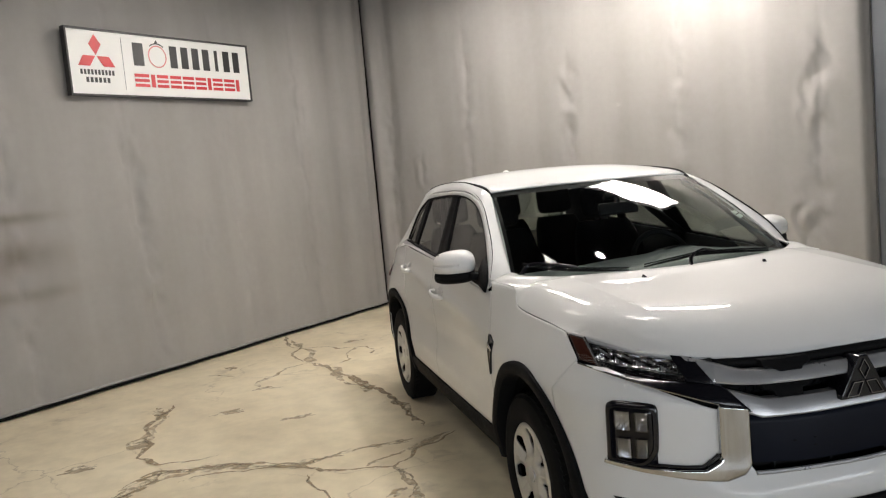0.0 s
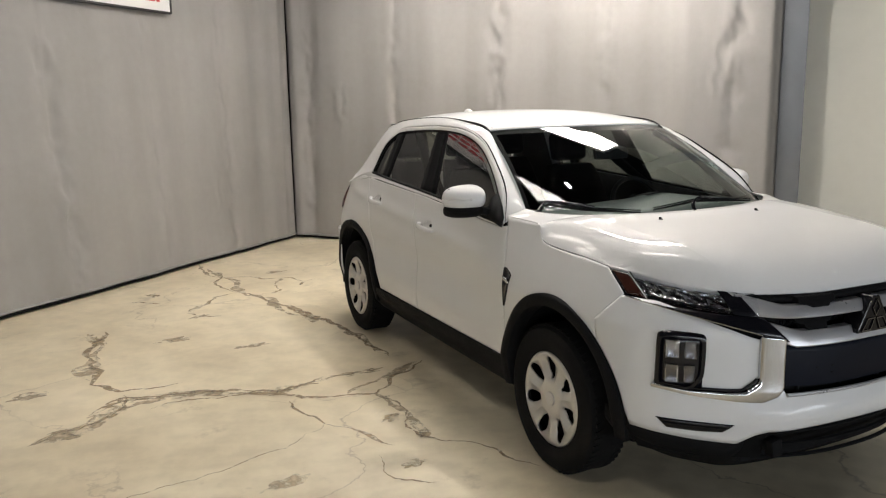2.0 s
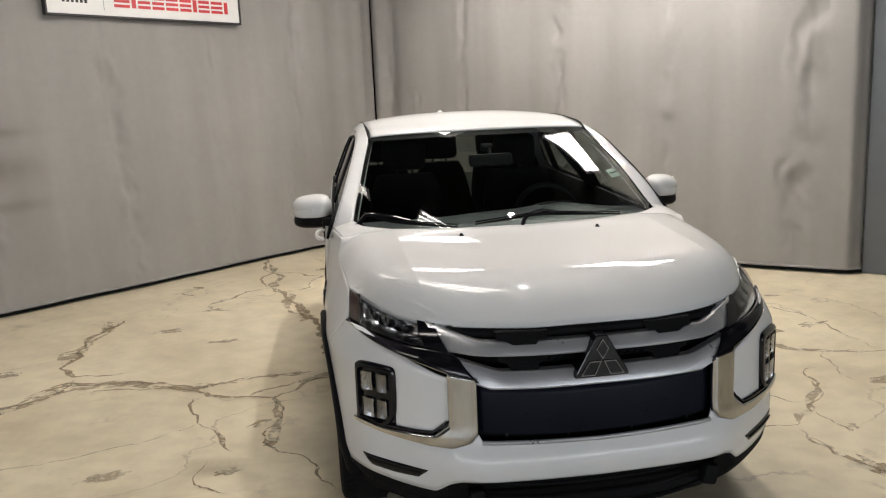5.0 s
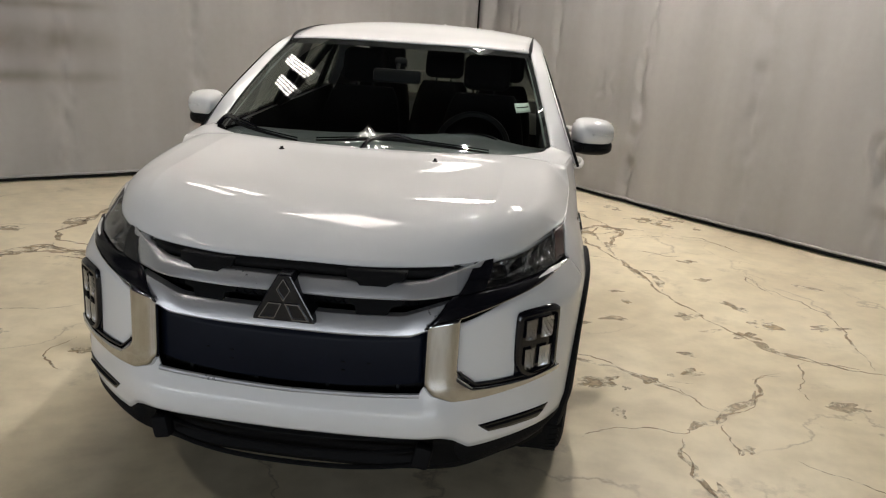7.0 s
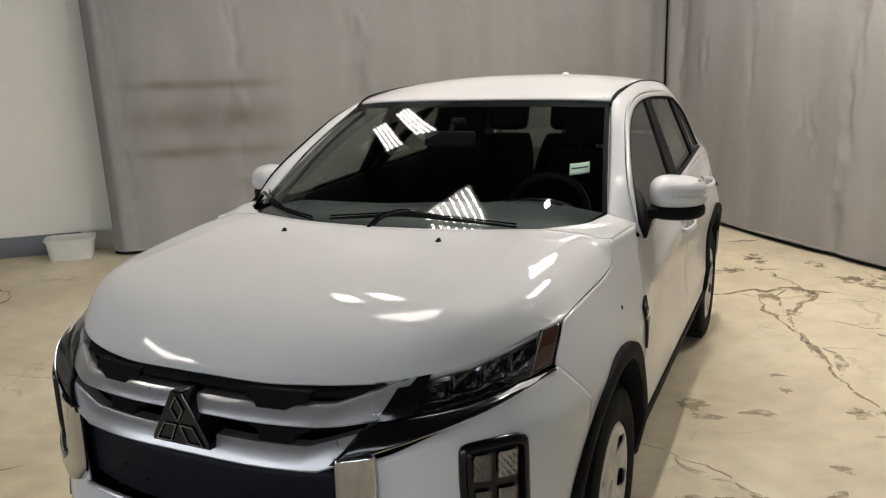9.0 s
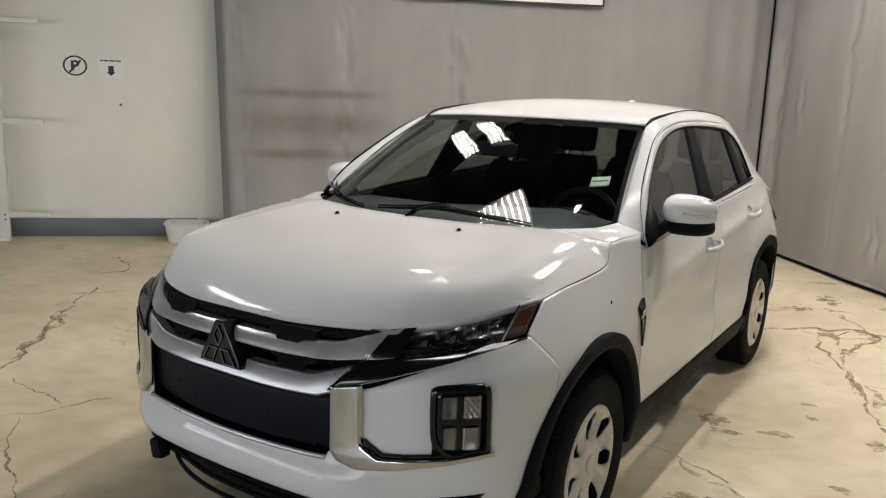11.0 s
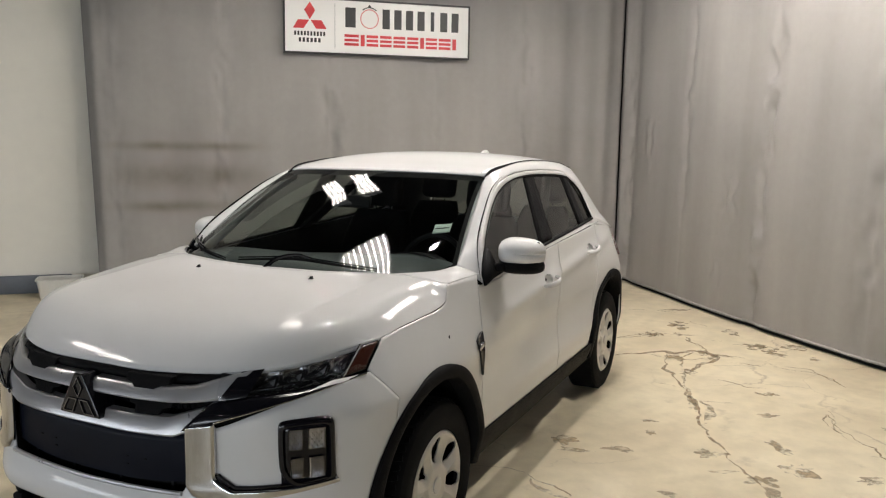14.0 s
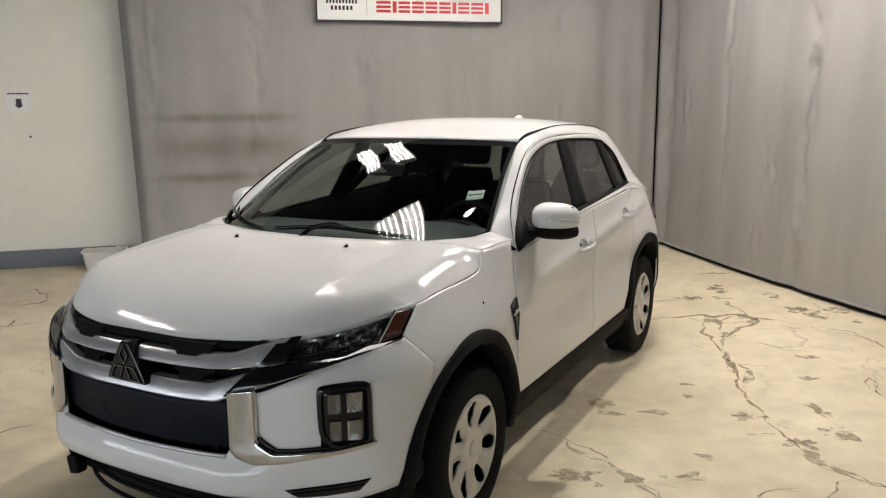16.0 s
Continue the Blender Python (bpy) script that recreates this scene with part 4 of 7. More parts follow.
    top, low = spline([(-0.52, 2.69, 1.462), (0, 2.80, 1.50), (0.52, 2.69, 1.462)]), spline([(-0.67, 3.03, 1.13), (0, 3.20, 1.12), (0.67, 3.03, 1.13)])
    ribbon(bm, top, low, 16, 4)
    rear = part("rear_window", bm, TINT, CAR, "tinted rear window")
    rear.visible_shadow = False
    bm = bmesh.new()
    ribbon(bm, lambda u: low(u) + np.array((0, 0.004, 0.0)), lambda u: low(u) + np.array((0, 0.12, -0.10)), 16, 2)
    part("tailgate_sill", bm, PAINT, CAR)


DOORS = car_skin()
car_hood()
car_upper()


def car_nose():
    """Grille, lamps, chrome and the lower bumper."""
    face = lambda x, z, y=0.0: np.array((x, -0.895 + 0.42 * max(abs(x) - 0.12, 0) ** 2 * 1.1 + y, z))
    # dark backing with hexagonal mesh in front of it
    grille = part("grille", (lambda bm: (sheet(bm, [[Vector(face(-0.47 + 0.94 * i / 24, 0.555 + 0.395 * j / 8, 0.055 + 0.03 * (j / 8))) for j in range(9)] for i in range(25)], out=(0, 1.2, 0.6)), bm)[1])(bmesh.new()), BLACK, CAR, "black grille with satin silver bars", thick=0.01)
    bm = bmesh.new()
    block(bm, (1.10, 0.10, 0.62), (0, -0.66, 0.60), bevel=0.01)
    part("radiator", bm, DARK, CAR, "black radiator behind the grille")
    bm = bmesh.new()
    r = 0.0140
    for row in range(8):
        for k in range(-22, 23):
            x, z = k * r * 1.95 + (row % 2) * r * 0.97, 0.785 + row * r * 1.66
            if abs(x) > 0.40 or z > 0.945 or 0.850 < z < 0.908 or z < 0.818:
                continue
            y = face(x, z)[1] + 0.040 + 0.06 * (z - 0.75)
            ring = []
            for q in (1.0, 0.84):
                ring.append([bm.verts.new((x + r * q * math.cos(math.pi * (i / 3 + 1 / 6)), y - 0.006 * (q > 0.9), z + r * q * math.sin(math.pi * (i / 3 + 1 / 6)))) for i in range(6)])
            for i in range(6):
                bm.faces.new((ring[0][i], ring[0][(i + 1) % 6], ring[1][(i + 1) % 6], ring[1][i]))
    tagged(part("mesh", bm, GLOSS, grille, "black honeycomb mesh", smooth=False), kind="stuff")

    def bar(zc_top, zc_low, x_in, tip, tip_low, name, y_off, sweep=0.0):
        """A silver bar: level in the middle, its ends bent up to the lamps."""
        up = [(-tip[0], tip[1]), (-x_in, zc_top), (x_in, zc_top), (tip[0], tip[1])]
        dn = [(-tip_low[0], tip_low[1]), (-x_in - 0.03, zc_low + 0.004), (x_in + 0.03, zc_low + 0.004), (tip_low[0], tip_low[1])]
        hi, lo = straight(up), straight(dn)
        bm = bmesh.new()
        rows = []
        for i in range(65):
            u = i / 64
            p, q = hi(u), lo(u)
            sag = lambda x: 0.012 * (1 - min(abs(x) / 0.45, 1) ** 2)
            back = lambda x: sweep * max(0.0, (abs(x) - 0.36) / 0.15) ** 1.4
            a, b = face(p[0], p[1] - sag(p[0]) * 0.4, y_off + back(p[0])), face(q[0], q[1] - sag(q[0]) * 0.4, y_off + back(q[0]) * 0.75)
            sec = [a + np.array((0, 0.034, 0.004)), a + np.array((0, 0.004, 0.002))]
            sec += [a * (1 - t) + b * t + np.array((0, -0.003 * math.sin(math.pi * t) - 0.022 * t, 0)) for t in (0.06, 0.3, 0.55, 0.8, 0.95)]
            sec += [b + np.array((0, -0.018, -0.003)), b + np.array((0, 0.05, -0.001))]
            rows.append([Vector(v) for v in sec])
        sheet(bm, rows, out=(0, 1.2, 0.8))
        return part(name, bm, SATIN, grille, "satin silver grille bar", sharp=32)

    bar(0.904, 0.862, 0.395, (0.552, 0.951), (0.494, 0.871), "upper_bar", -0.004, 0.060)
    bar(0.806, 0.752, 0.335, (0.470, 0.848), (0.415, 0.775), "lower_bar", -0.012)
    # black blocks that hang over each bar
    for zt, zl, xc in ((0.934, 0.893, 0.245), (0.855, 0.788, 0.240)):
        for side in (1, -1):
            bm = bmesh.new()
            pts = [(-0.080, zt), (-0.075, zt - 0.024), (-0.046, zt - 0.030), (-0.036, zl), (0.040, zl), (0.062, zt - 0.030), (0.090, zt - 0.024), (0.095, zt)]
            front = [bm.verts.new(face(side * xc + p[0] * side, p[1], -0.012 + 0.55 * (p[1] - zl))) for p in pts]
            back = [bm.verts.new(face(side * xc + p[0] * side, p[1], 0.05)) for p in pts]
            bm.faces.new(front)
            for i in range(len(pts)):
                k = (i + 1) % len(pts)
                bm.faces.new((front[i], back[i], back[k], front[k]))
            bmesh.ops.recalc_face_normals(bm, faces=bm.faces)
            part("grille_block", bm, BLACK, grille, smooth=False, bevel=0.004)
    # header strip under the bonnet
    bm = bmesh.new()
    ribbon(bm, lambda u: face(-0.47 + 0.94 * u, 0.940, 0.034 + 0.04 * abs(2 * u - 1) ** 3), lambda u: face(-0.44 + 0.88 * u, 0.925, 0.012 + 0.03 * abs(2 * u - 1) ** 3), 30, 2)
    part("header_strip", bm, BLACK, grille, thick=0.02)
    # badge: a plain raised dark triangle of three lozenges
    bm = bmesh.new()
    pts = [(-0.092, 0.776), (-0.088, 0.792), (-0.018, 0.917), (0.018, 0.917), (0.088, 0.792), (0.092, 0.776)]
    f = [bm.verts.new(face(x, z, -0.045)) for x, z in pts]
    b = [bm.verts.new(face(x * 1.04, z, 0.03)) for x, z in pts]
    bm.faces.new(f)
    for i in range(6):
        bm.faces.new((f[i], b[i], b[(i + 1) % 6], f[(i + 1) % 6]))
    bmesh.ops.recalc_face_normals(bm, faces=bm.faces)
    badge = part("badge", bm, GLOSS, grille, "plain black and chrome badge", smooth=False, bevel=0.004)
    for quad in ([(0, 0.838), (0.021, 0.872), (0, 0.906), (-0.021, 0.872)], [(-0.004, 0.832), (-0.044, 0.832), (-0.074, 0.784), (-0.026, 0.784)], [(0.004, 0.832), (0.044, 0.832), (0.074, 0.784), (0.026, 0.784)]):
        cx, cz = sum(p[0] for p in quad) / 4, sum(p[1] for p in quad) / 4
        bm = bmesh.new()
        rows = [[Vector(face(cx + (x - cx) * q, cz + (z - cz) * q, d)) for q, d in ((1.0, -0.044), (1.0, -0.050), (0.87, -0.050), (0.84, -0.045))] for x, z in quad]
        sheet(bm, rows + rows[:1], out=(0, 1.2, 0.84))
        part("lozenge", bm, DARKCHROME, badge, "thin chrome outline", smooth=False)
    # dark panel below the bars
    bm = bmesh.new()
    rows = []
    for i in range(33):
        x = -0.408 + 0.816 * i / 32
        rows.append([Vector(face(x, 0.756 - 0.014 * (1 - (x / 0.41) ** 2) - 0.158 * j / 6 - 0.008 * (1 - (x / 0.41) ** 2) * j / 6, -0.004 - 0.004 * math.sin(math.pi * j / 6))) for j in range(7)])
        x0 = rows[-1][-1]
        rows[-1] += [x0 + Vector((0, 0.012, -0.004))]
    sheet(bm, rows, out=(0, 1.2, 0.6))
    panel = part("number_plate_panel", bm, NAVY, CAR, "satin black panel with no plate", thick=0.012, sharp=40)
    bm = bmesh.new()
    ribbon(bm, lambda u: face(-0.41 + 0.82 * u, 0.597, 0.022), lambda u: face(-0.41 + 0.82 * u, 0.545, 0.018), 24, 2)
    part("lower_slot", bm, BLACK, panel)
    for x in (-0.31, -0.10, 0.12, 0.33):
        bm = bmesh.new()
        block(bm, (0.010, 0.012, 0.030), face(x, 0.575, 0.012), bevel=0.002)
        part("slot_rib", bm, TRIM, panel)
    for sx in (1, -1):
        for x, z in ((0.17, 0.655), (0.17, 0.628), (0.245, 0.655)):
            bm = bmesh.new()
            block(bm, (0.012, 0.004, 0.005), face(sx * x, z, -0.009), bevel=0.0015)
            part("plate_clip", bm, BLACK, panel)
    lip = lambda u: shell(s_of_x(abs(-0.395 + 0.79 * u)), 0.558 + 0.012 * abs(2 * u - 1) ** 1.5, 0.005)
    bm = bmesh.new()
    tube(bm, lambda u: np.array((math.copysign(lip(u).x, u - 0.5), lip(u).y, lip(u).z)), 0.008, n=48, sides=8)
    part("bumper_lip", bm, SATIN, CAR, "thin silver strip under the dark panel")
    # chrome wings beside the panel
    bm = bmesh.new()
    inner = straight([(0.404, 0.792), (0.404, 0.600), (0.425, 0.566), (0.480, 0.545), (0.560, 0.548), (0.700, 0.566), (0.795, 0.585)])
    outer = straight([(0.502, 0.808), (0.502, 0.640), (0.505, 0.628), (0.548, 0.590), (0.600, 0.588), (0.705, 0.588), (0.793, 0.603)])
    skin_ribbon(bm, inner, outer, 70, 16, off=0.020, edge=0.003, square=10, upright=0.590)
    both("chrome_wing", bm, CHROME, CAR, "chrome wing beside the grille", sharp=38, thick=0.004)
    bm = bmesh.new()
    skin_ribbon(bm, straight([(0.500, 0.640), (0.506, 0.628), (0.548, 0.589), (0.600, 0.587), (0.705, 0.588), (0.79, 0.603)]), straight([(0.510, 0.642), (0.514, 0.634), (0.553, 0.600), (0.602, 0.598), (0.705, 0.600), (0.79, 0.614)]), 50, 3, off=0.012, edge=0.004)
    both("shadow_gap", bm, GLOSS, CAR, "black gap beside the chrome")
    # fog lamps
    FOG = 0.010
    for side in (1, -1):
        out = [(0.671, 0.786), (0.676, 0.801), (0.692, 0.807), (0.730, 0.810), (0.774, 0.811), (0.791, 0.804), (0.797, 0.786), (0.799, 0.700), (0.800, 0.604), (0.795, 0.588), (0.780, 0.579), (0.740, 0.576), (0.716, 0.580), (0.696, 0.597), (0.680, 0.628), (0.674, 0.650), (0.671, 0.720)]
        cx, cz = 0.737, 0.694
        bm = bmesh.new()
        rows = []
        rim = spline(out + out[:1], even=True)
        for k in range(len(out) * 5):
            x, z = rim(k / (len(out) * 5))
            sec = []
            for q, o in ((1.0, 0.002), (0.98, 0.011), (0.91, 0.015), (0.83, 0.015), (0.80, 0.004)):
                p = shell(s_of_x(cx - FOG + (x - cx) * q), cz + (z - cz) * q, o)
                sec.append(Vector((p.x * side, p.y, p.z)))
            rows.append(sec)
        rows.append(rows[0])
        sheet(bm, rows, out=(0, 1.2, 0.6))
        lamp = part("fog_lamp", bm, GLOSS, CAR, "black framed fog lamp with four clear cells", sharp=50)
        bm = bmesh.new()
        sheet(bm, [[Vector((p.x * side, p.y, p.z)) for p in (shell(s_of_x(0.678 - FOG + 0.115 * i / 6), 0.587 + 0.215 * j / 6, 0.003) for j in range(7))] for i in range(7)], out=(0, 1.2, 0.6))
        part("back_plate", bm, GLOSS, lamp, thick=0.004)
        for x0, x1, z0, z1, mat in ((0.698, 0.726, 0.712, 0.774, DARKCHROME), (0.743, 0.775, 0.712, 0.776, REFLECT), (0.702, 0.727, 0.618, 0.680, REFLECT), (0.744, 0.775, 0.614, 0.680, REFLECT)):
            bm = bmesh.new()
            rows = []
            for i in range(13):
                rows.append([])
                for j in range(13):
                    u, v = i / 12, j / 12
                    flute = 0.0085 * (i % 2) if z0 < 0.7 else 0.0080 * ((i // 2 + j // 2) % 2)
                    p = shell(s_of_x(x0 - FOG + (x1 - x0) * u), z0 + (z1 - z0) * v, 0.0105 + flute * 0.5 - 0.005 * (1 - (2 * u - 1) ** 2) * (1 - (2 * v - 1) ** 2))
                    rows[-1].append(Vector((p.x * side, p.y, p.z)))
            sheet(bm, rows, out=(0, 1.2, 0.6))
            part("reflector", bm, mat, lamp, "fluted reflector", sharp=20)
            bm = bmesh.new()
            rows = [[Vector((p.x * side, p.y, p.z)) for p in (shell(s_of_x(x0 - FOG - 0.003 + (x1 - x0 + 0.006) * i / 8), z0 - 0.003 + (z1 - z0 + 0.006) * j / 8, 0.0135 + 0.002 * (1 - (i / 4 - 1) ** 2)) for j in range(9))] for i in range(9)]
            sheet(bm, rows, out=(0, 1.2, 0.6))
            pane = part("lens", bm, CLEARLENS, lamp)
            pane.visible_shadow = False
    # slots low in the bumper
    bm = bmesh.new()
    skin_ribbon(bm, straight([(0.570, 0.456), (0.66, 0.459), (0.785, 0.463)]), straight([(0.606, 0.423), (0.68, 0.420), (0.758, 0.424)]), 20, 4, off=0.003, edge=0.003)
    both("bumper_slot", bm, GLOSS, CAR, "narrow black slot in the bumper", thick=0.01)
    bm = bmesh.new()
    skin_ribbon(bm, straight([(0.592, 0.444), (0.77, 0.449)]), straight([(0.598, 0.438), (0.765, 0.442)]), 16, 2, off=0.009, edge=0.004)
    both("slot_fin", bm, BLACK, CAR)
    # lower black valance, from arch to arch
    half = []
    for i in range(61):
        s = s_of_y(-0.40) * i / 60
        x = float(np.interp(s, _S, _P[:, 0]))
        hi = np.interp(x, [0, 0.47, 0.51, 0.57, 0.70, 0.80, 0.87], [0.43, 0.435, 0.42, 0.378, 0.388, 0.40, 0.45])
        lo = np.interp(x, [0, 0.45, 0.60, 0.75, 0.87], [0.215, 0.218, 0.225, 0.245, 0.275])
        back = 0.055 * (1 - step(0.44, 0.56, x))
        col = []
        for j in range(11):
            t = j / 10
            z = hi + (lo - hi) * t
            o = -0.008 + 0.016 * step(0.05, 0.3, t) * step(0.40, 0.60, x) - 0.10 * t**2.0 - back * step(0.0, 0.10, t) * step(0.95, 0.72, t) - 0.012 * (1 - step(0.4, 0.6, x))
            col.append(shell(s, z, o))
        half.append(col)
    bm = bmesh.new()
    sheet(bm, [[Vector((-p.x, p.y, p.z)) for p in col] for col in reversed(half[1:])] + half, out=(0, 1.2, 0.6))
    val = part("lower_valance", bm, BLACK, CAR, "black textured lower bumper", thick=0.008, sharp=40)
    for z in (0.285, 0.335, 0.385):
        bm = bmesh.new()
        tube(bm, lambda u: np.array((-0.44 + 0.88 * u, -0.872 + 0.10 * abs(2 * u - 1) ** 2.5, z)), 0.008, n=24, sides=6)
        part("intake_fin", bm, BLACK, val)
    for side in (1, -1):
        bm = bmesh.new()
        block(bm, (0.055, 0.05, 0.075), (0.415 * side, -0.862, 0.355), Matrix.Rotation(0.2 * side, 3, "Y"), bevel=0.012)
        part("intake_cheek", bm, BLACK, val)


def car_headlamps():
    top = spline([(0.470, -0.785, 0.945), (0.505, -0.757, 0.946), (0.62, -0.648, 0.958), (0.715, -0.505, 0.977), (0.793, -0.326, 1.001)])
    low = spline([(0.482, -0.825, 0.868), (0.53, -0.795, 0.868), (0.63, -0.715, 0.884), (0.735, -0.588, 0.902), (0.803, -0.448, 0.919)])
    skirt = spline([(0.404, -0.902, 0.778), (0.470, -0.872, 0.792), (0.60, -0.795, 0.836), (0.72, -0.668, 0.876), (0.812, -0.452, 0.907)])
    band_in = spline([(0.455, -0.850, 0.846), (0.482, -0.828, 0.868), (0.63, -0.717, 0.882), (0.735, -0.590, 0.898), (0.808, -0.450, 0.912)])
    push = Vector((0.45, -0.85, 0.1))
    for side in (1, -1):
        def own(bm):
            if side < 0:
                bmesh.ops.scale(bm, vec=(-1, 1, 1), verts=bm.verts)
                bmesh.ops.reverse_faces(bm, faces=bm.faces)
            return bm
        # black bowl
        bm = bmesh.new()
        inward = np.array(push) * -0.045
        rows = []
        for i in range(25):
            u = i / 24
            a, b = top(u), low(u)
            k = inward * (math.sin(math.pi * (0.08 + 0.84 * u)) * 0.9 + 0.1)
            rows.append([Vector(a), Vector(a + k * 0.7), Vector(a * 0.66 + b * 0.34 + k), Vector(a * 0.33 + b * 0.67 + k), Vector(b + k * 0.7), Vector(b)])
        sheet(bm, rows, out=(0, 1.2, 0.6))
        lamp = part("headlamp", own(bm), LAMPIN, CAR, "dark headlamp with clear lens and amber end")
        # chrome reflector cells
        for k, (u0, u1) in enumerate(((0.18, 0.345), (0.350, 0.505), (0.510, 0.660), (0.665, 0.81))):
            bm = bmesh.new()
            rows = []
            for i in range(9):
                u = u0 + (u1 - u0) * i / 8
                a, b = top(u), low(u)
                row = []
                for j in range(9):
                    v = 0.20 + 0.62 * j / 8
                    q = a * (1 - v) + b * v
                    deep = -0.036 * (1 - ((i / 4 - 1) ** 2 + (j / 4 - 1) ** 2) * 0.42) + 0.0045 * ((i + j) % 2)
                    row.append(Vector(q + np.array(push) * deep))
                rows.append(row)
            sheet(bm, rows, out=(0, 1.2, 0.6))
            part("reflector", own(bm), LAMPCELL, lamp, "smoked chrome reflector cell", sharp=15, thick=0.003)
            bm = bmesh.new()
            u = (u0 + u1) / 2
            c = top(u) * 0.5 + low(u) * 0.5 + np.array(push) * -0.020
            bmesh.ops.create_uvsphere(bm, u_segments=14, v_segments=8, radius=0.013, matrix=Matrix.Translation(c))
            part("projector", own(bm), CLEARLENS, lamp)
        # amber end piece
        bm = bmesh.new()
        ribbon(bm, lambda u: top(0.86 + 0.125 * u) + np.array(push) * -0.006, lambda u: low(0.84 + 0.15 * u) + np.array(push) * -0.006, 8, 6, 0.004, push)
        part("side_marker", own(bm), AMBER, lamp, "amber side marker", thick=0.006)
        bm = bmesh.new()
        tube(bm, spline([top(0.84) + np.array(push) * -0.004, top(0.835) * 0.5 + low(0.825) * 0.5 + np.array(push) * -0.003, low(0.82) + np.array(push) * -0.004]), 0.005, n=10, sides=6)
        part("bright_divider", own(bm), CHROME, lamp)
        # clear lens
        bm = bmesh.new()
        ribbon(bm, top, low, 28, 8, 0.010, push)
        lens = part("lens", own(bm), CLEARLENS, lamp, "clear lens", thick=0.0)
        lens.visible_shadow = False
        # gloss black wedge over the inner end of the lens
        bm = bmesh.new()
        ribbon(bm, lambda u: top(0.115 + 0.125 * u) + np.array(push) * 0.003, lambda u: low(0.01 + 0.17 * u) + np.array(push) * 0.003, 10, 6, 0.011, push)
        part("inner_wedge", own(bm), GLOSS, lamp, "gloss black inner end")
        # black band under the lens, with a bright line
        bm = bmesh.new()
        ribbon(bm, band_in, skirt, 30, 6, 0.010, push)
        band = part("lamp_band", own(bm), GLOSS, lamp, "gloss black band under the lamp", thick=0.006)
        bm = bmesh.new()
        tube(bm, lambda u: band_in(0.02 + 0.98 * u) * 0.10 + skirt(0.02 + 0.98 * u) * 0.90 + np.array(push) * 0.006, lambda t: 0.0028 * (1 - 0.4 * t), n=34, sides=6)
        part("bright_line", own(bm), CHROME, lamp, "thin chrome line")
        # black inner end between lens and bars
        bm = bmesh.new()
        ribbon(bm, straight([(0.430, -0.735, 0.940), (0.470, -0.725, 0.942)]), straight([(0.425, -0.782, 0.82), (0.484, -0.765, 0.862)]), 4, 4, 0.0, push)
        part("inner_filler", own(bm), GLOSS, lamp, thick=0.006)


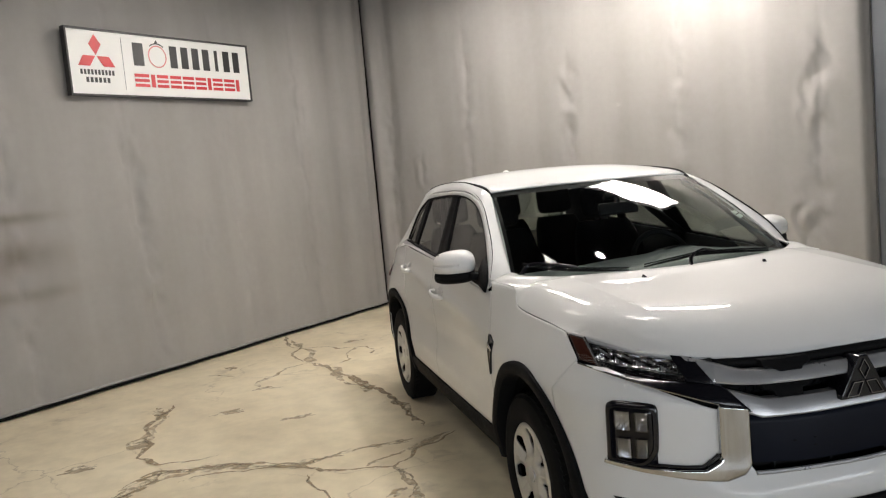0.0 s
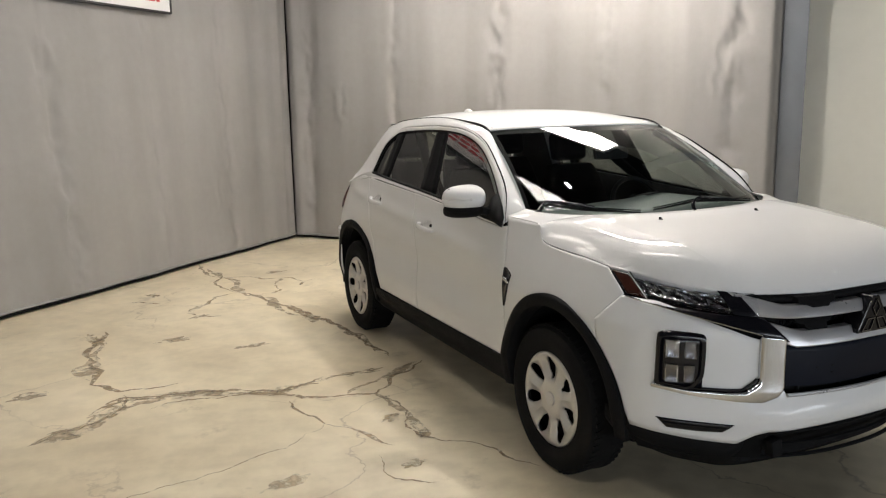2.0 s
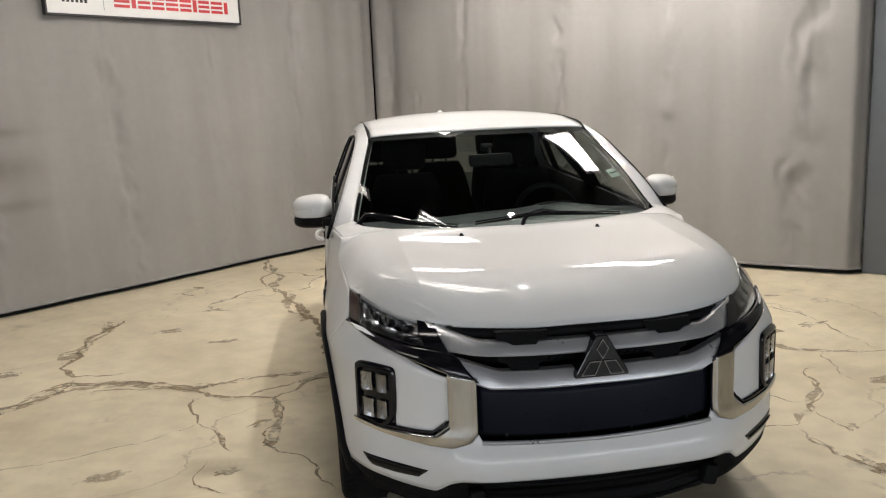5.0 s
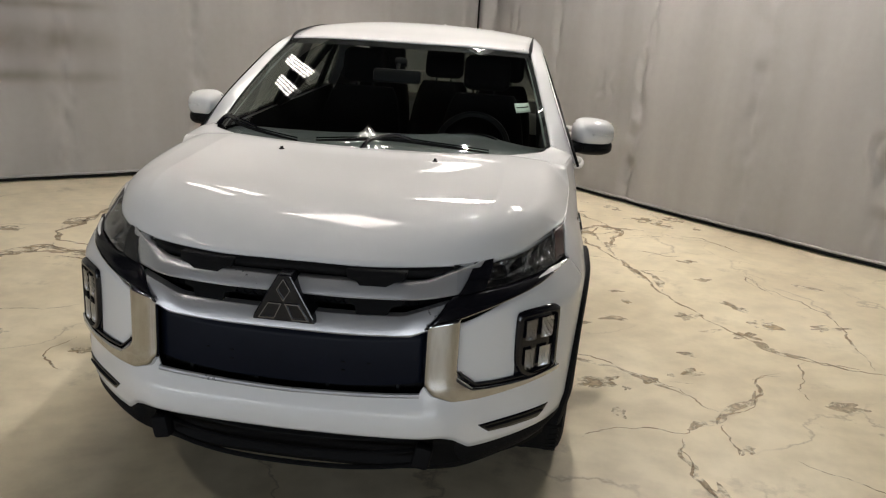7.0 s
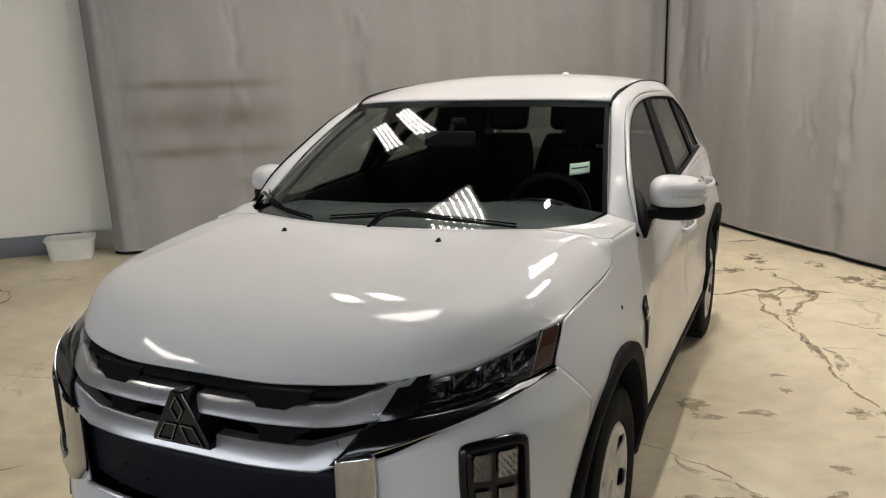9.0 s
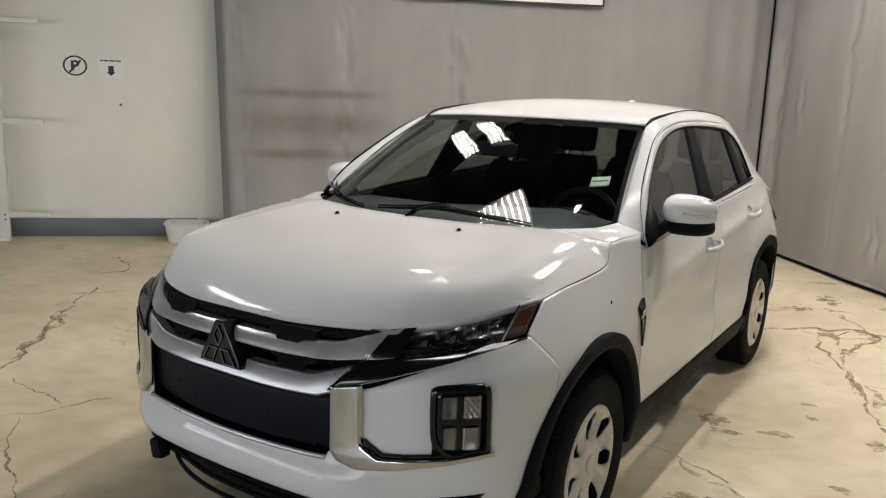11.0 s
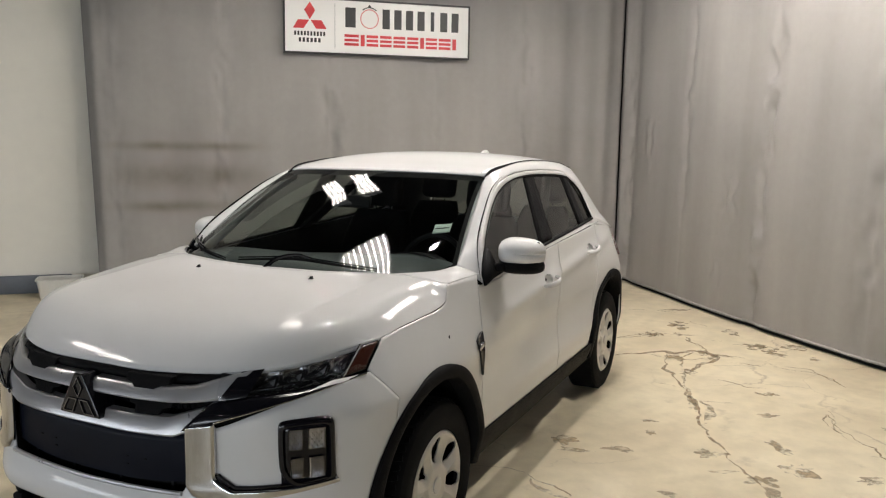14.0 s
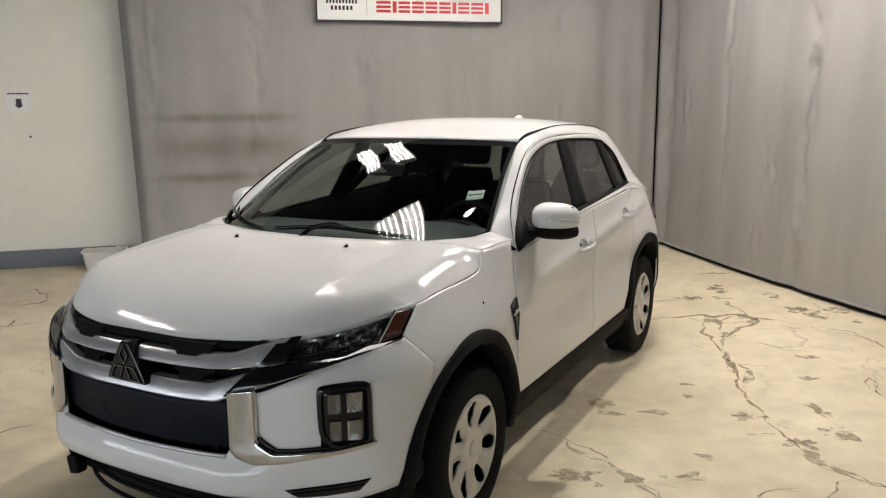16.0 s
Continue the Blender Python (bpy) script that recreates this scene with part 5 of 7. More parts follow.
def car_sides():
    """Arch and sill cladding, mirrors, handles, vents, tail lamps."""
    for yc, ry, rz, a0, a1, name in ((-0.052, 0.443, 0.462, -6, 190, "front_arch"), (AXLE - 0.01, 0.46, 0.465, -6, 188, "rear_arch")):
        bm = bmesh.new()
        rows = []
        for i in range(61):
            th = radians(a0 + (a1 - a0) * i / 60)
            low = step(0.2, -0.25, math.sin(th))
            widen = 0.05 * step(0.55, 0.0, math.sin(th)) * (1 if (math.cos(th) > 0) == (yc < 1) or True else 0)
            row = []
            for q, o in ((1.015 + widen * 0.4, -0.012), (1.012 + widen * 0.4, 0.012), (0.985 + widen * 0.3, 0.018), (0.93, 0.017), (0.895, 0.010), (0.885, -0.010), (0.885, -0.06)):
                y, z = yc - ry * q * math.cos(th), 0.37 + rz * q * math.sin(th)
                z = max(z, 0.26)
                s = s_of_y(y)
                p = shell(s, min(z, 0.80), 0)
                p2 = shell(s, z, o)
                row.append(Vector((max(p2.x, p.x - 0.075 + o), p2.y, z)))
            rows.append(row)
        sheet(bm, rows, out=(0, 1.2, 0.5))
        both("wheel_arch", bm, BLACK, CAR, "black wheel arch cladding", sharp=50)
        bm = bmesh.new()
        rows = []
        for i in range(33):
            th = radians(-12 + 204 * i / 32)
            rows.append([Vector((x, yc - ry * 0.90 * math.cos(th), 0.37 + rz * 0.90 * math.sin(th))) for x in (0.36, 0.55, 0.72, 0.855)])
        sheet(bm, rows)
        rim = [bm.verts.new((0.36, yc - ry * 0.90 * math.cos(radians(-12 + 204 * i / 32)), 0.37 + rz * 0.90 * math.sin(radians(-12 + 204 * i / 32)))) for i in range(33)]
        bm.faces.new(rim)
        both("wheel_liner", bm, DARK, CAR)
    bm = bmesh.new()
    rows = []
    for i in range(49):
        y = 0.35 + (2.26 - 0.35) * i / 48
        s = s_of_y(y)
        top = 0.437 - 0.012 * (y / 2.2)
        rows.append([shell(s, z, o) for z, o in ((top, -0.010), (top - 0.002, 0.008), (top - 0.03, 0.014), (0.36, 0.010), (0.30, -0.004), (0.262, -0.030), (0.250, -0.08))])
    sheet(bm, rows, out=(0, 1.2, 0.7))
    both("sill_cladding", bm, BLACK, CAR, "black sill cladding", sharp=50)
    # vents behind the front wheels
    bm = bmesh.new()
    rows = []
    for i in range(15):
        t = i / 14
        z = 0.885 - 0.19 * t
        w = 0.072 * (1 - t) ** 0.9 * step(-0.04, 0.16, t) + 0.006
        yb = 0.378 - 0.004 * t
        rows.append([shell(s_of_y(yb - w * f), z, o) for f, o in ((0, 0.0), (0, 0.008), (0.3, 0.004), (0.7, 0.004), (1, 0.009), (1, 0.0))])
    sheet(bm, rows, out=(0, 1.2, 0.6))
    vents = both("fender_vent", bm, GLOSS, CAR, "black vent behind the front wheel", sharp=50)
    bm = bmesh.new()
    rows = [[shell(s_of_y(0.376 - 0.056 * f), 0.846 - 0.018 * v - 0.012 * f, 0.012) for f in (0, 0.3, 0.7, 1)] for v in (0, 0.5, 1)]
    sheet(bm, rows, out=(0, 1.2, 0.6))
    other = mirrored(bm)
    part("chrome_slip", bm, CHROME, vents[0], thick=0.006)
    part("chrome_slip", other, CHROME, vents[1], thick=0.006)
    # small plug in the driver's side fender
    bm = bmesh.new()
    c = shell(s_of_y(0.09), 0.920, 0.001)
    bmesh.ops.create_uvsphere(bm, u_segments=10, v_segments=6, radius=1.0, matrix=Matrix.Translation(c) @ Matrix.Diagonal((0.003, 0.0045, 0.008, 1)))
    part("fender_plug", bm, BLACK, CAR, "tiny black plug")
    # door handles
    for (name, pair), y0, zz in zip(DOORS, (1.20, 2.075), (0.952, 1.022)):
        for side, door in zip((1, -1), pair):
            bm = bmesh.new()
            secs = []
            for i in range(17):
                t = i / 16
                p = shell(s_of_y(y0 + 0.20 * t), zz + 0.022 * t, 0.014 + 0.040 * math.sin(math.pi * t) ** 0.5)
                h = 0.017 * (0.55 + 0.45 * math.sin(math.pi * t) ** 0.6)
                secs.append([Vector((side * (p.x + 0.010 * math.cos(a)), p.y, p.z + h * math.sin(a))) for a in (2 * math.pi * k / 10 for k in range(10))])
            sheet(bm, secs, close=True)
            for e in (secs[0], secs[-1]):
                bm.faces.new([bm.verts.new(v) for v in e])
            bmesh.ops.remove_doubles(bm, verts=bm.verts, dist=1e-5)
            bmesh.ops.recalc_face_normals(bm, faces=bm.faces)
            h = part("door_handle", bm, PAINT, door, "white pull handle")
            bm = bmesh.new()
            rows = []
            hy, hz = GRIPS[name]
            for i in range(33):
                a = 2 * math.pi * i / 32
                row = []
                for q, o in ((1.28, 0.0012), (1.0, 0.0004), (0.90, -0.010), (0.70, -0.019), (0.30, -0.023)):
                    p = shell(s_of_y(hy + 0.064 * q * math.cos(a)), hz + 0.033 * q * math.sin(a), o)
                    row.append(Vector((side * p.x, p.y, p.z)))
                rows.append(row)
            sheet(bm, rows, out=(0, 1.2, 0.6))
            part("handle_cup", bm, PAINT, door)
    # mirrors
    for side in (1, -1):
        def pod(z0, z1, x0, x1, depth, taper):
            """Half of a rounded box, open to the rear."""
            rows = []
            for i in range(13):
                r = math.sin(math.pi / 2 * i / 12)
                row = []
                for k in range(33):
                    a = 2 * math.pi * k / 32
                    cx, sz = math.copysign(abs(math.cos(a)) ** 0.72, math.cos(a)), math.copysign(abs(math.sin(a)) ** 0.72, math.sin(a))
                    x = (x0 + x1) / 2 + (x1 - x0) / 2 * cx * r
                    t = (x - x0) / (x1 - x0)
                    h = (z1 - z0) / 2 * (1 - taper * t)
                    row.append(Vector((side * x, 0.708 + 0.06 * t - depth * (1 - r**3.2) ** 0.6 * (1 - 0.25 * t), z0 + (z1 - z0) / 2 + h * sz * r - 0.010 * t)))
                rows.append(row)
            return rows
        bm = bmesh.new()
        sheet(bm, pod(1.128, 1.268, 0.832, 1.034, 0.130, 0.12), out=(side * 0.93, 0.77, 1.21))
        m = part("mirror", bm, PAINT, CAR, "white door mirror with black base", thick=0.004, sharp=80)
        bm = bmesh.new()
        sheet(bm, pod(1.092, 1.180, 0.836, 1.030, 0.116, 0.10), out=(side * 0.93, 0.77, 1.15))
        part("lower_shell", bm, BLACK, m, "black lower shell", thick=0.004, sharp=80)
        bm = bmesh.new()
        sheet(bm, [[Vector((side * (0.842 + 0.17 * i / 6), 0.690 + 0.05 * i / 6, 1.142 + 0.100 * j / 5)) for j in range(6)] for i in range(7)])
        part("mirror_glass", bm, MIRROR, m, thick=0.004)
        bm = bmesh.new()
        block(bm, (0.11, 0.07, 0.040), (side * 0.832, 0.635, 1.125), Matrix.Rotation(-0.15 * side, 3, "Y"), bevel=0.014)
        part("arm", bm, BLACK, m)
        bm = bmesh.new()
        v = [bm.verts.new((side * (side_x(z) + 0.004), y, z)) for y, z in ((0.452, 1.068), (0.462, 1.115), (0.512, 1.165), (0.590, 1.218), (0.62, 1.20), (0.635, 1.100))]
        bm.faces.new(v)
        bmesh.ops.recalc_face_normals(bm, faces=bm.faces)
        part("sail_panel", bm, BLACK, m, "black corner panel", thick=0.012)
        # tail lamps wrap the rear corners
        bm = bmesh.new()
        rows = []
        for i in range(17):
            s = s_of_y(2.985) + (s_of_y(3.0) + 0.42 - s_of_y(2.985)) * i / 16
            rows.append([])
            for j in range(7):
                z = 0.90 + 0.02 * i / 16 + (0.20 * step(-0.1, 0.5, i / 16)) * j / 6
                p = shell(s, z, 0.016 - 0.012 * (j / 3 - 1) ** 2)
                rows[-1].append(Vector((side * p.x, p.y, p.z)))
        sheet(bm, rows, out=(0, 1.2, 0.6))
        part("tail_lamp", bm, REDLENS, CAR, "dark red tail lamp", thick=0.006)


def car_wheels():
    """Tyres with silver covers that have seven openings."""
    bm = bmesh.new()
    lathe(bm, [(-0.070, 0.208), (-0.095, 0.220), (-0.106, 0.265), (-0.104, 0.300), (-0.094, 0.325), (-0.078, 0.337), (-0.050, 0.342), (0.050, 0.342), (0.078, 0.337), (0.094, 0.325), (0.104, 0.300), (0.106, 0.265), (0.095, 0.222), (0.070, 0.208)], "X", 64)
    tyre_mesh = bm
    first = None
    for side in (1, -1):
        for y in (0.0, AXLE):
            hub = Vector((0.772 * side, y, HUB))
            wheel = new("wheel")
            wheel.parent = CAR
            wheel.matrix_basis = pose(*hub, 0, 0, 0 if side > 0 else 180) @ pose(0, 0, 0, 17 if y == 0 else 4)
            tagged(wheel, "black tyre with a silver wheel cover")
            if first is None:
                parts = []
                tyre = part("tyre", tyre_mesh, RUBBER, wheel, "black rubber tyre", sharp=30)
                parts.append(tyre)
                bm = bmesh.new()
                for k in range(60):
                    a = 2 * math.pi * k / 60
                    for x0 in (-0.062, 0.062):
                        block(bm, (0.040, 0.020, 0.006), (x0, math.cos(a) * 0.3405, math.sin(a) * 0.3405), Matrix.Rotation(a - math.pi / 2, 3, "X") @ Matrix.Rotation(0.3, 3, "Z"))
                parts.append(tagged(part("tread", bm, RUBBER, tyre, smooth=False), kind="stuff"))
                bm = bmesh.new()
                lathe(bm, [(-0.06, 0.205), (0.02, 0.200), (0.02, 0.08), (0.028, 0.0005)], "X", 40)
                parts.append(part("rim", bm, DARK, wheel, "dark steel rim"))
                # cover: a polar grid with seven slots left open
                bm = bmesh.new()
                na, radii = 7 * 30, [0.0005, 0.022, 0.040, 0.052, 0.066, 0.080, 0.088, 0.096, 0.106, 0.118, 0.130, 0.142, 0.154, 0.166, 0.176, 0.185, 0.193, 0.200, 0.210, 0.226]
                prof = table([0, 0.05, 0.10, 0.17, 0.21, 0.226], [0.092, 0.090, 0.095, 0.100, 0.097, 0.084])
                vs = []
                for r in radii:
                    ring = []
                    for k in range(na):
                        a = 2 * math.pi * k / na
                        ph = (k % 30) / 30 - 0.5
                        dip = 0.026 * hump(ph, -0.06, 0.36) * step(0.075, 0.11, r) * step(0.20, 0.16, r)
                        ring.append(bm.verts.new((prof(r) - dip, math.cos(a) * r, math.sin(a) * r)))
                    vs.append(ring)
                for i in range(len(radii) - 1):
                    r = (radii[i] + radii[i + 1]) / 2
                    for k in range(na):
                        ph = ((k % 30) + 0.5) / 30 - 0.5
                        half = 0.225 * max(0.0, 1 - ((r - 0.146) / 0.054) ** 2) ** 0.55 * (0.72 + 4.0 * (r - 0.10)) if abs(r - 0.146) < 0.054 else 0
                        if abs(ph + 0.06) < half:
                            continue
                        bm.faces.new((vs[i][k], vs[i][(k + 1) % na], vs[i + 1][(k + 1) % na], vs[i + 1][k]))
                for f in bm.faces:
                    f.normal_update()
                if sum(f.normal.x for f in bm.faces) < 0:
                    bmesh.ops.reverse_faces(bm, faces=bm.faces)
                cover = part("wheel_cover", bm, SILVER, wheel, "silver seven-spoke cover", thick=0.007, sharp=40)
                parts.append(cover)
                bm = bmesh.new()
                lathe(bm, [(0.088, 0.034), (0.095, 0.033), (0.097, 0.028), (0.096, 0.0005)], "X", 32)
                parts.append(part("centre_cap", bm, SATIN, cover, "plain round cap"))
                bm = bmesh.new()
                lathe(bm, [(-0.02, 0.155), (-0.005, 0.155), (0.0, 0.150), (0.0, 0.07), (0.045, 0.066), (0.045, 0.0005)], "X", 40)
                parts.append(part("brake_disc", bm, TRIM, wheel, "dark brake disc"))
                first = wheel
            else:
                made = {first: wheel}
                for o in first.children_recursive:
                    c = o.copy()
                    scene.collection.objects.link(c)
                    c.parent = made[o.parent]
                    made[o] = c


def car_cabin():
    """Dashboard, wheel, seats and mirror, seen dimly through the glass."""
    bm = bmesh.new()
    rows = []
    for i in range(41):
        x = -0.74 + 1.48 * i / 40
        rise = 0.045 * hump(x, 0.36, 0.20) + 0.018 * hump(x, 0, 0.22)
        rows.append([Vector((x, y, z)) for y, z in ((0.20, 1.096), (0.42, 1.108 + rise * 0.3), (0.60, 1.108 + rise * 0.7), (0.74, 1.096 + rise), (0.80, 1.060 + rise * 0.8), (0.80, 0.92), (0.74, 0.70), (0.60, 0.50))])
    sheet(bm, rows, out=(0, 0.3, 0.6))
    dash = part("dashboard", bm, DASHTOP, CAR, "dark grey dashboard", thick=0.01, sharp=60)
    bm = bmesh.new()
    rows = []
    for i in range(17):
        a = math.pi * i / 16
        rows.append([Vector((0.36 + 0.155 * math.cos(a), 0.70 + 0.10 * t, 1.100 + (0.052 * math.sin(a)) * (1 - 0.25 * t))) for t in (0, 0.5, 1)])
    sheet(bm, rows, out=(0.36, 0.75, 1.0))
    part("instrument_hood", bm, TRIM, dash, thick=0.006)
    # steering wheel
    steer = new("steering_wheel")
    steer.parent = CAR
    steer.matrix_basis = pose(0.36, 0.93, 1.045, 66, 0, 0)
    tagged(steer, "black steering wheel")
    bm = bmesh.new()
    tube(bm, lambda u: np.array((0.178 * math.cos(2 * math.pi * u), 0.178 * math.sin(2 * math.pi * u), 0)), 0.015, n=49, sides=8)
    part("rim", bm, TRIM, steer)
    bm = bmesh.new()
    lathe(bm, [(-0.03, 0.055), (0.0, 0.075), (0.02, 0.068), (0.028, 0.0005)], "Z", 24)
    for a in (0, 180, 270):
        block(bm, (0.12, 0.030, 0.014), Vector((0.11 * math.cos(radians(a)), 0.11 * math.sin(radians(a)), 0)), Matrix.Rotation(radians(a), 3, "Z"), bevel=0.005)
    part("spokes", bm, TRIM, steer)
    bm = bmesh.new()
    rod(bm, (0, 0, 0), (0, 0, -0.25), 0.035, 14)
    part("column", bm, TRIM, steer)
    # seats
    def seat(x, y, lean, w, head=True, name="front_seat"):
        s = new(name)
        s.parent = CAR
        s.matrix_basis = pose(x, y, 0.62)
        tagged(s, "black cloth seat")
        bm = bmesh.new()
        block(bm, (w, 0.50, 0.16), (0, -0.22, 0), Matrix.Rotation(radians(8), 3, "X"), bevel=0.05, segments=3)
        part("cushion", bm, CLOTHBLACK, s)
        bm = bmesh.new()
        rows = []
        for i in range(15):
            t = i / 14
            z, yy = 0.02 + 0.62 * t, 0.02 + math.tan(radians(lean)) * 0.62 * t
            ww, dd = w / 2 * (1 - 0.30 * t**3) * (1 if t < 0.97 else 0.93), 0.065 * (1 - 0.4 * t) + 0.02
            rows.append([Vector((ww * math.copysign(abs(math.cos(a)) ** 0.45, math.cos(a)), yy + dd * math.copysign(abs(math.sin(a)) ** 0.6, math.sin(a)), z)) for a in (2 * math.pi * k / 20 for k in range(20))])
        sheet(bm, rows, close=True)
        bm.faces.new([bm.verts.new(p) for p in rows[-1]])
        bmesh.ops.remove_doubles(bm, verts=bm.verts, dist=1e-5)
        bmesh.ops.recalc_face_normals(bm, faces=bm.faces)
        part("backrest", bm, CLOTHBLACK, s)
        for hx in ((0,) if head else ()):
            top = 0.02 + math.tan(radians(lean)) * 0.66
            bm = bmesh.new()
            block(bm, (0.27, 0.10, 0.20), (hx, top + 0.01, 0.76), Matrix.Rotation(radians(-lean * 0.6), 3, "X"), bevel=0.045, segments=3)
            part("headrest", bm, CLOTHBLACK, s)
            for px in (-0.05, 0.05):
                bm = bmesh.new()
                rod(bm, (hx + px, top - 0.01, 0.60), (hx + px, top, 0.70), 0.006, 8)
                part("post", bm, TRIM, s)
        return s
    seat(0.36, 1.42, 20, 0.52)
    seat(-0.36, 1.42, 20, 0.52)
    for x in (-0.42, 0.0, 0.42):
        seat(x, 2.30, 24, 0.44, name="rear_seat")
    bm = bmesh.new()
    block(bm, (0.23, 0.03, 0.065), (0.0, 0.73, 1.385), Matrix.Rotation(radians(-14), 3, "X"), bevel=0.014)
    mirror = part("inner_mirror", bm, TRIM, CAR, "black inside mirror")
    bm = bmesh.new()
    rod(bm, (0, 0.73, 1.40), (0, 0.76, 1.440), 0.010, 10)
    part("stalk", bm, TRIM, mirror)
    bm = bmesh.new()
    block(bm, (0.06, 0.05, 0.035), (0, 0.83, 1.446), Matrix.Rotation(radians(-26), 3, "X"), bevel=0.012)
    part("sensor_box", bm, TRIM, mirror)
    # headliner, pillars' inner faces and door cards
    bm = bmesh.new()
    sheet(bm, [[Vector((-0.575 + 1.15 * i / 12, 1.07 + 1.56 * j / 10, 1.515 + 0.045 * math.sin(math.pi * (0.12 + 0.76 * j / 10)) + 0.012 * (1 - (i / 6 - 1) ** 2))) for j in range(11)] for i in range(13)], out=(0, 2, 3))
    part("headliner", bm, TRIM, CAR, "dark grey headliner", thick=0.006)
    bm = bmesh.new()
    ribbon(bm, spline([(0.722, 0.42, 1.135), (0.640, 0.80, 1.37), (0.588, 1.06, 1.500)]), spline([(0.790, 0.57, 1.10), (0.704, 0.90, 1.34), (0.652, 1.16, 1.468)]), 14, 3)
    both("pillar_trim", bm, PILLAR, CAR, "pale grey pillar trim", thick=0.004)
    bm = bmesh.new()
    ribbon(bm, lambda u: DLO_LOW(u) - np.array((0.035, 0, 0.004)), lambda u: DLO_LOW(u) * np.array((0, 1, 0)) + np.array((0.775, 0, 0.55)), 24, 3)
    both("door_card", bm, CLOTHBLACK, CAR, "black door trim", thick=0.01)
    bm = bmesh.new()
    ribbon(bm, lambda u: DLO_TOP(0.60 + 0.04 * u) - np.array((0.03, 0, 0)), lambda u: DLO_LOW(0.44 + 0.07 * u) - np.array((0.03, 0, 0)), 4, 8)
    both("pillar_trim", bm, TRIM, CAR, thick=0.02)

    bm = bmesh.new()
    sheet(bm, [[Vector(p) for p in row] for row in (((0.62, 2.42, 1.46), (0.745, 2.47, 1.17), (0.765, 2.47, 0.60)), ((0.575, 2.62, 1.45), (0.715, 2.78, 1.17), (0.735, 2.80, 0.60)), ((0.53, 2.70, 1.43), (0.655, 2.93, 1.15), (0.70, 3.02, 0.60)))], out=(2, 2.6, 1.0))
    both("cargo_trim", bm, TRIM, CAR, "dark grey cargo side trim", thick=0.006)


def wipers():
    """Two arms at rest along the foot of the windscreen."""
    on = lambda u, v, o: np.array(ws_point(u, v, o) + Vector((0, -0.006, 0)))
    sets = ((((-0.24, 0.050), (-0.05, 0.078), (0.10, 0.094), (0.32, 0.076), (0.57, 0.040)), ((-0.02, -0.02), (0.02, 0.05), (0.12, 0.090), (0.20, 0.088))),
            (((-0.90, 0.100), (-0.72, 0.088), (-0.52, 0.062), (-0.33, 0.036)), ((-0.93, -0.01), (-0.86, 0.07), (-0.70, 0.086), (-0.58, 0.074))))
    for blade, arm in sets:
        bm = bmesh.new()
        tube(bm, spline([on(u, v, 0.020 + 0.012 * (k in (1, 2))) for k, (u, v) in enumerate(arm)]), lambda t: 0.011 - 0.005 * t, n=28, sides=6)
        w = part("wiper", bm, GLOSS, CAR, "black wiper arm with blade")
        bm = bmesh.new()
        tube(bm, spline([on(u, v, 0.008) for u, v in blade]), lambda t: 0.0075 - 0.004 * abs(2 * t - 1) ** 2, n=36, sides=6)
        edge = part("blade", bm, RUBBER, w, "black rubber blade")
        bm = bmesh.new()
        tube(bm, spline([on(u, v + 0.004, 0.017) for u, v in blade]), 0.0032, n=36, sides=6)
        part("blade_spine", bm, GLOSS, edge, "glossy blade spine")
        bm = bmesh.new()
        lathe(bm, [(0.0, 0.020), (0.016, 0.018), (0.022, 0.0005)], "Z", 14)
        ob = part("pivot_cap", bm, BLACK, w)
        ob.matrix_basis = Matrix.Translation(on(arm[0][0], arm[0][1] - 0.005, 0.004))


car_nose()
car_headlamps()
car_sides()
car_wheels()
car_cabin()
wipers()

# ---------- the sign on the curtain ----------
def flat_plate(name, outline, place, mat, parent, depth=0.004, label=""):
    bm = bmesh.new()
    f = [bm.verts.new(place(x, z, depth)) for x, z in outline]
    b = [bm.verts.new(place(x, z, 0.0)) for x, z in outline]
    bm.faces.new(f)
    for i in range(len(outline)):
        k = (i + 1) % len(outline)
        bm.faces.new((f[i], b[i], b[k], f[k]))
    bmesh.ops.recalc_face_normals(bm, faces=bm.faces)
    return part(name, bm, mat, parent, label, smooth=False)


def rect(x0, z0, x1, z1):
    return [(x0, z0), (x1, z0), (x1, z1), (x0, z1)]


def annulus(name, cx, cz, r0, r1, place, mat, parent, depth, sweep=(0, 360), label="", squash=1.0):
    bm = bmesh.new()
    rows = []
    n = 48
    for i in range(n + 1):
        a = radians(sweep[0] + (sweep[1] - sweep[0]) * i / n)
        c, s = math.cos(a) * squash, math.sin(a)
        rows.append([place(cx + c * r0, cz + s * r0, 0), place(cx + c * r0, cz + s * r0, depth), place(cx + c * r1, cz + s * r1, depth), place(cx + c * r1, cz + s * r1, 0)])
    sheet(bm, rows)
    bmesh.ops.recalc_face_normals(bm, faces=bm.faces)
    return part(name, bm, mat, parent, label, smooth=False)


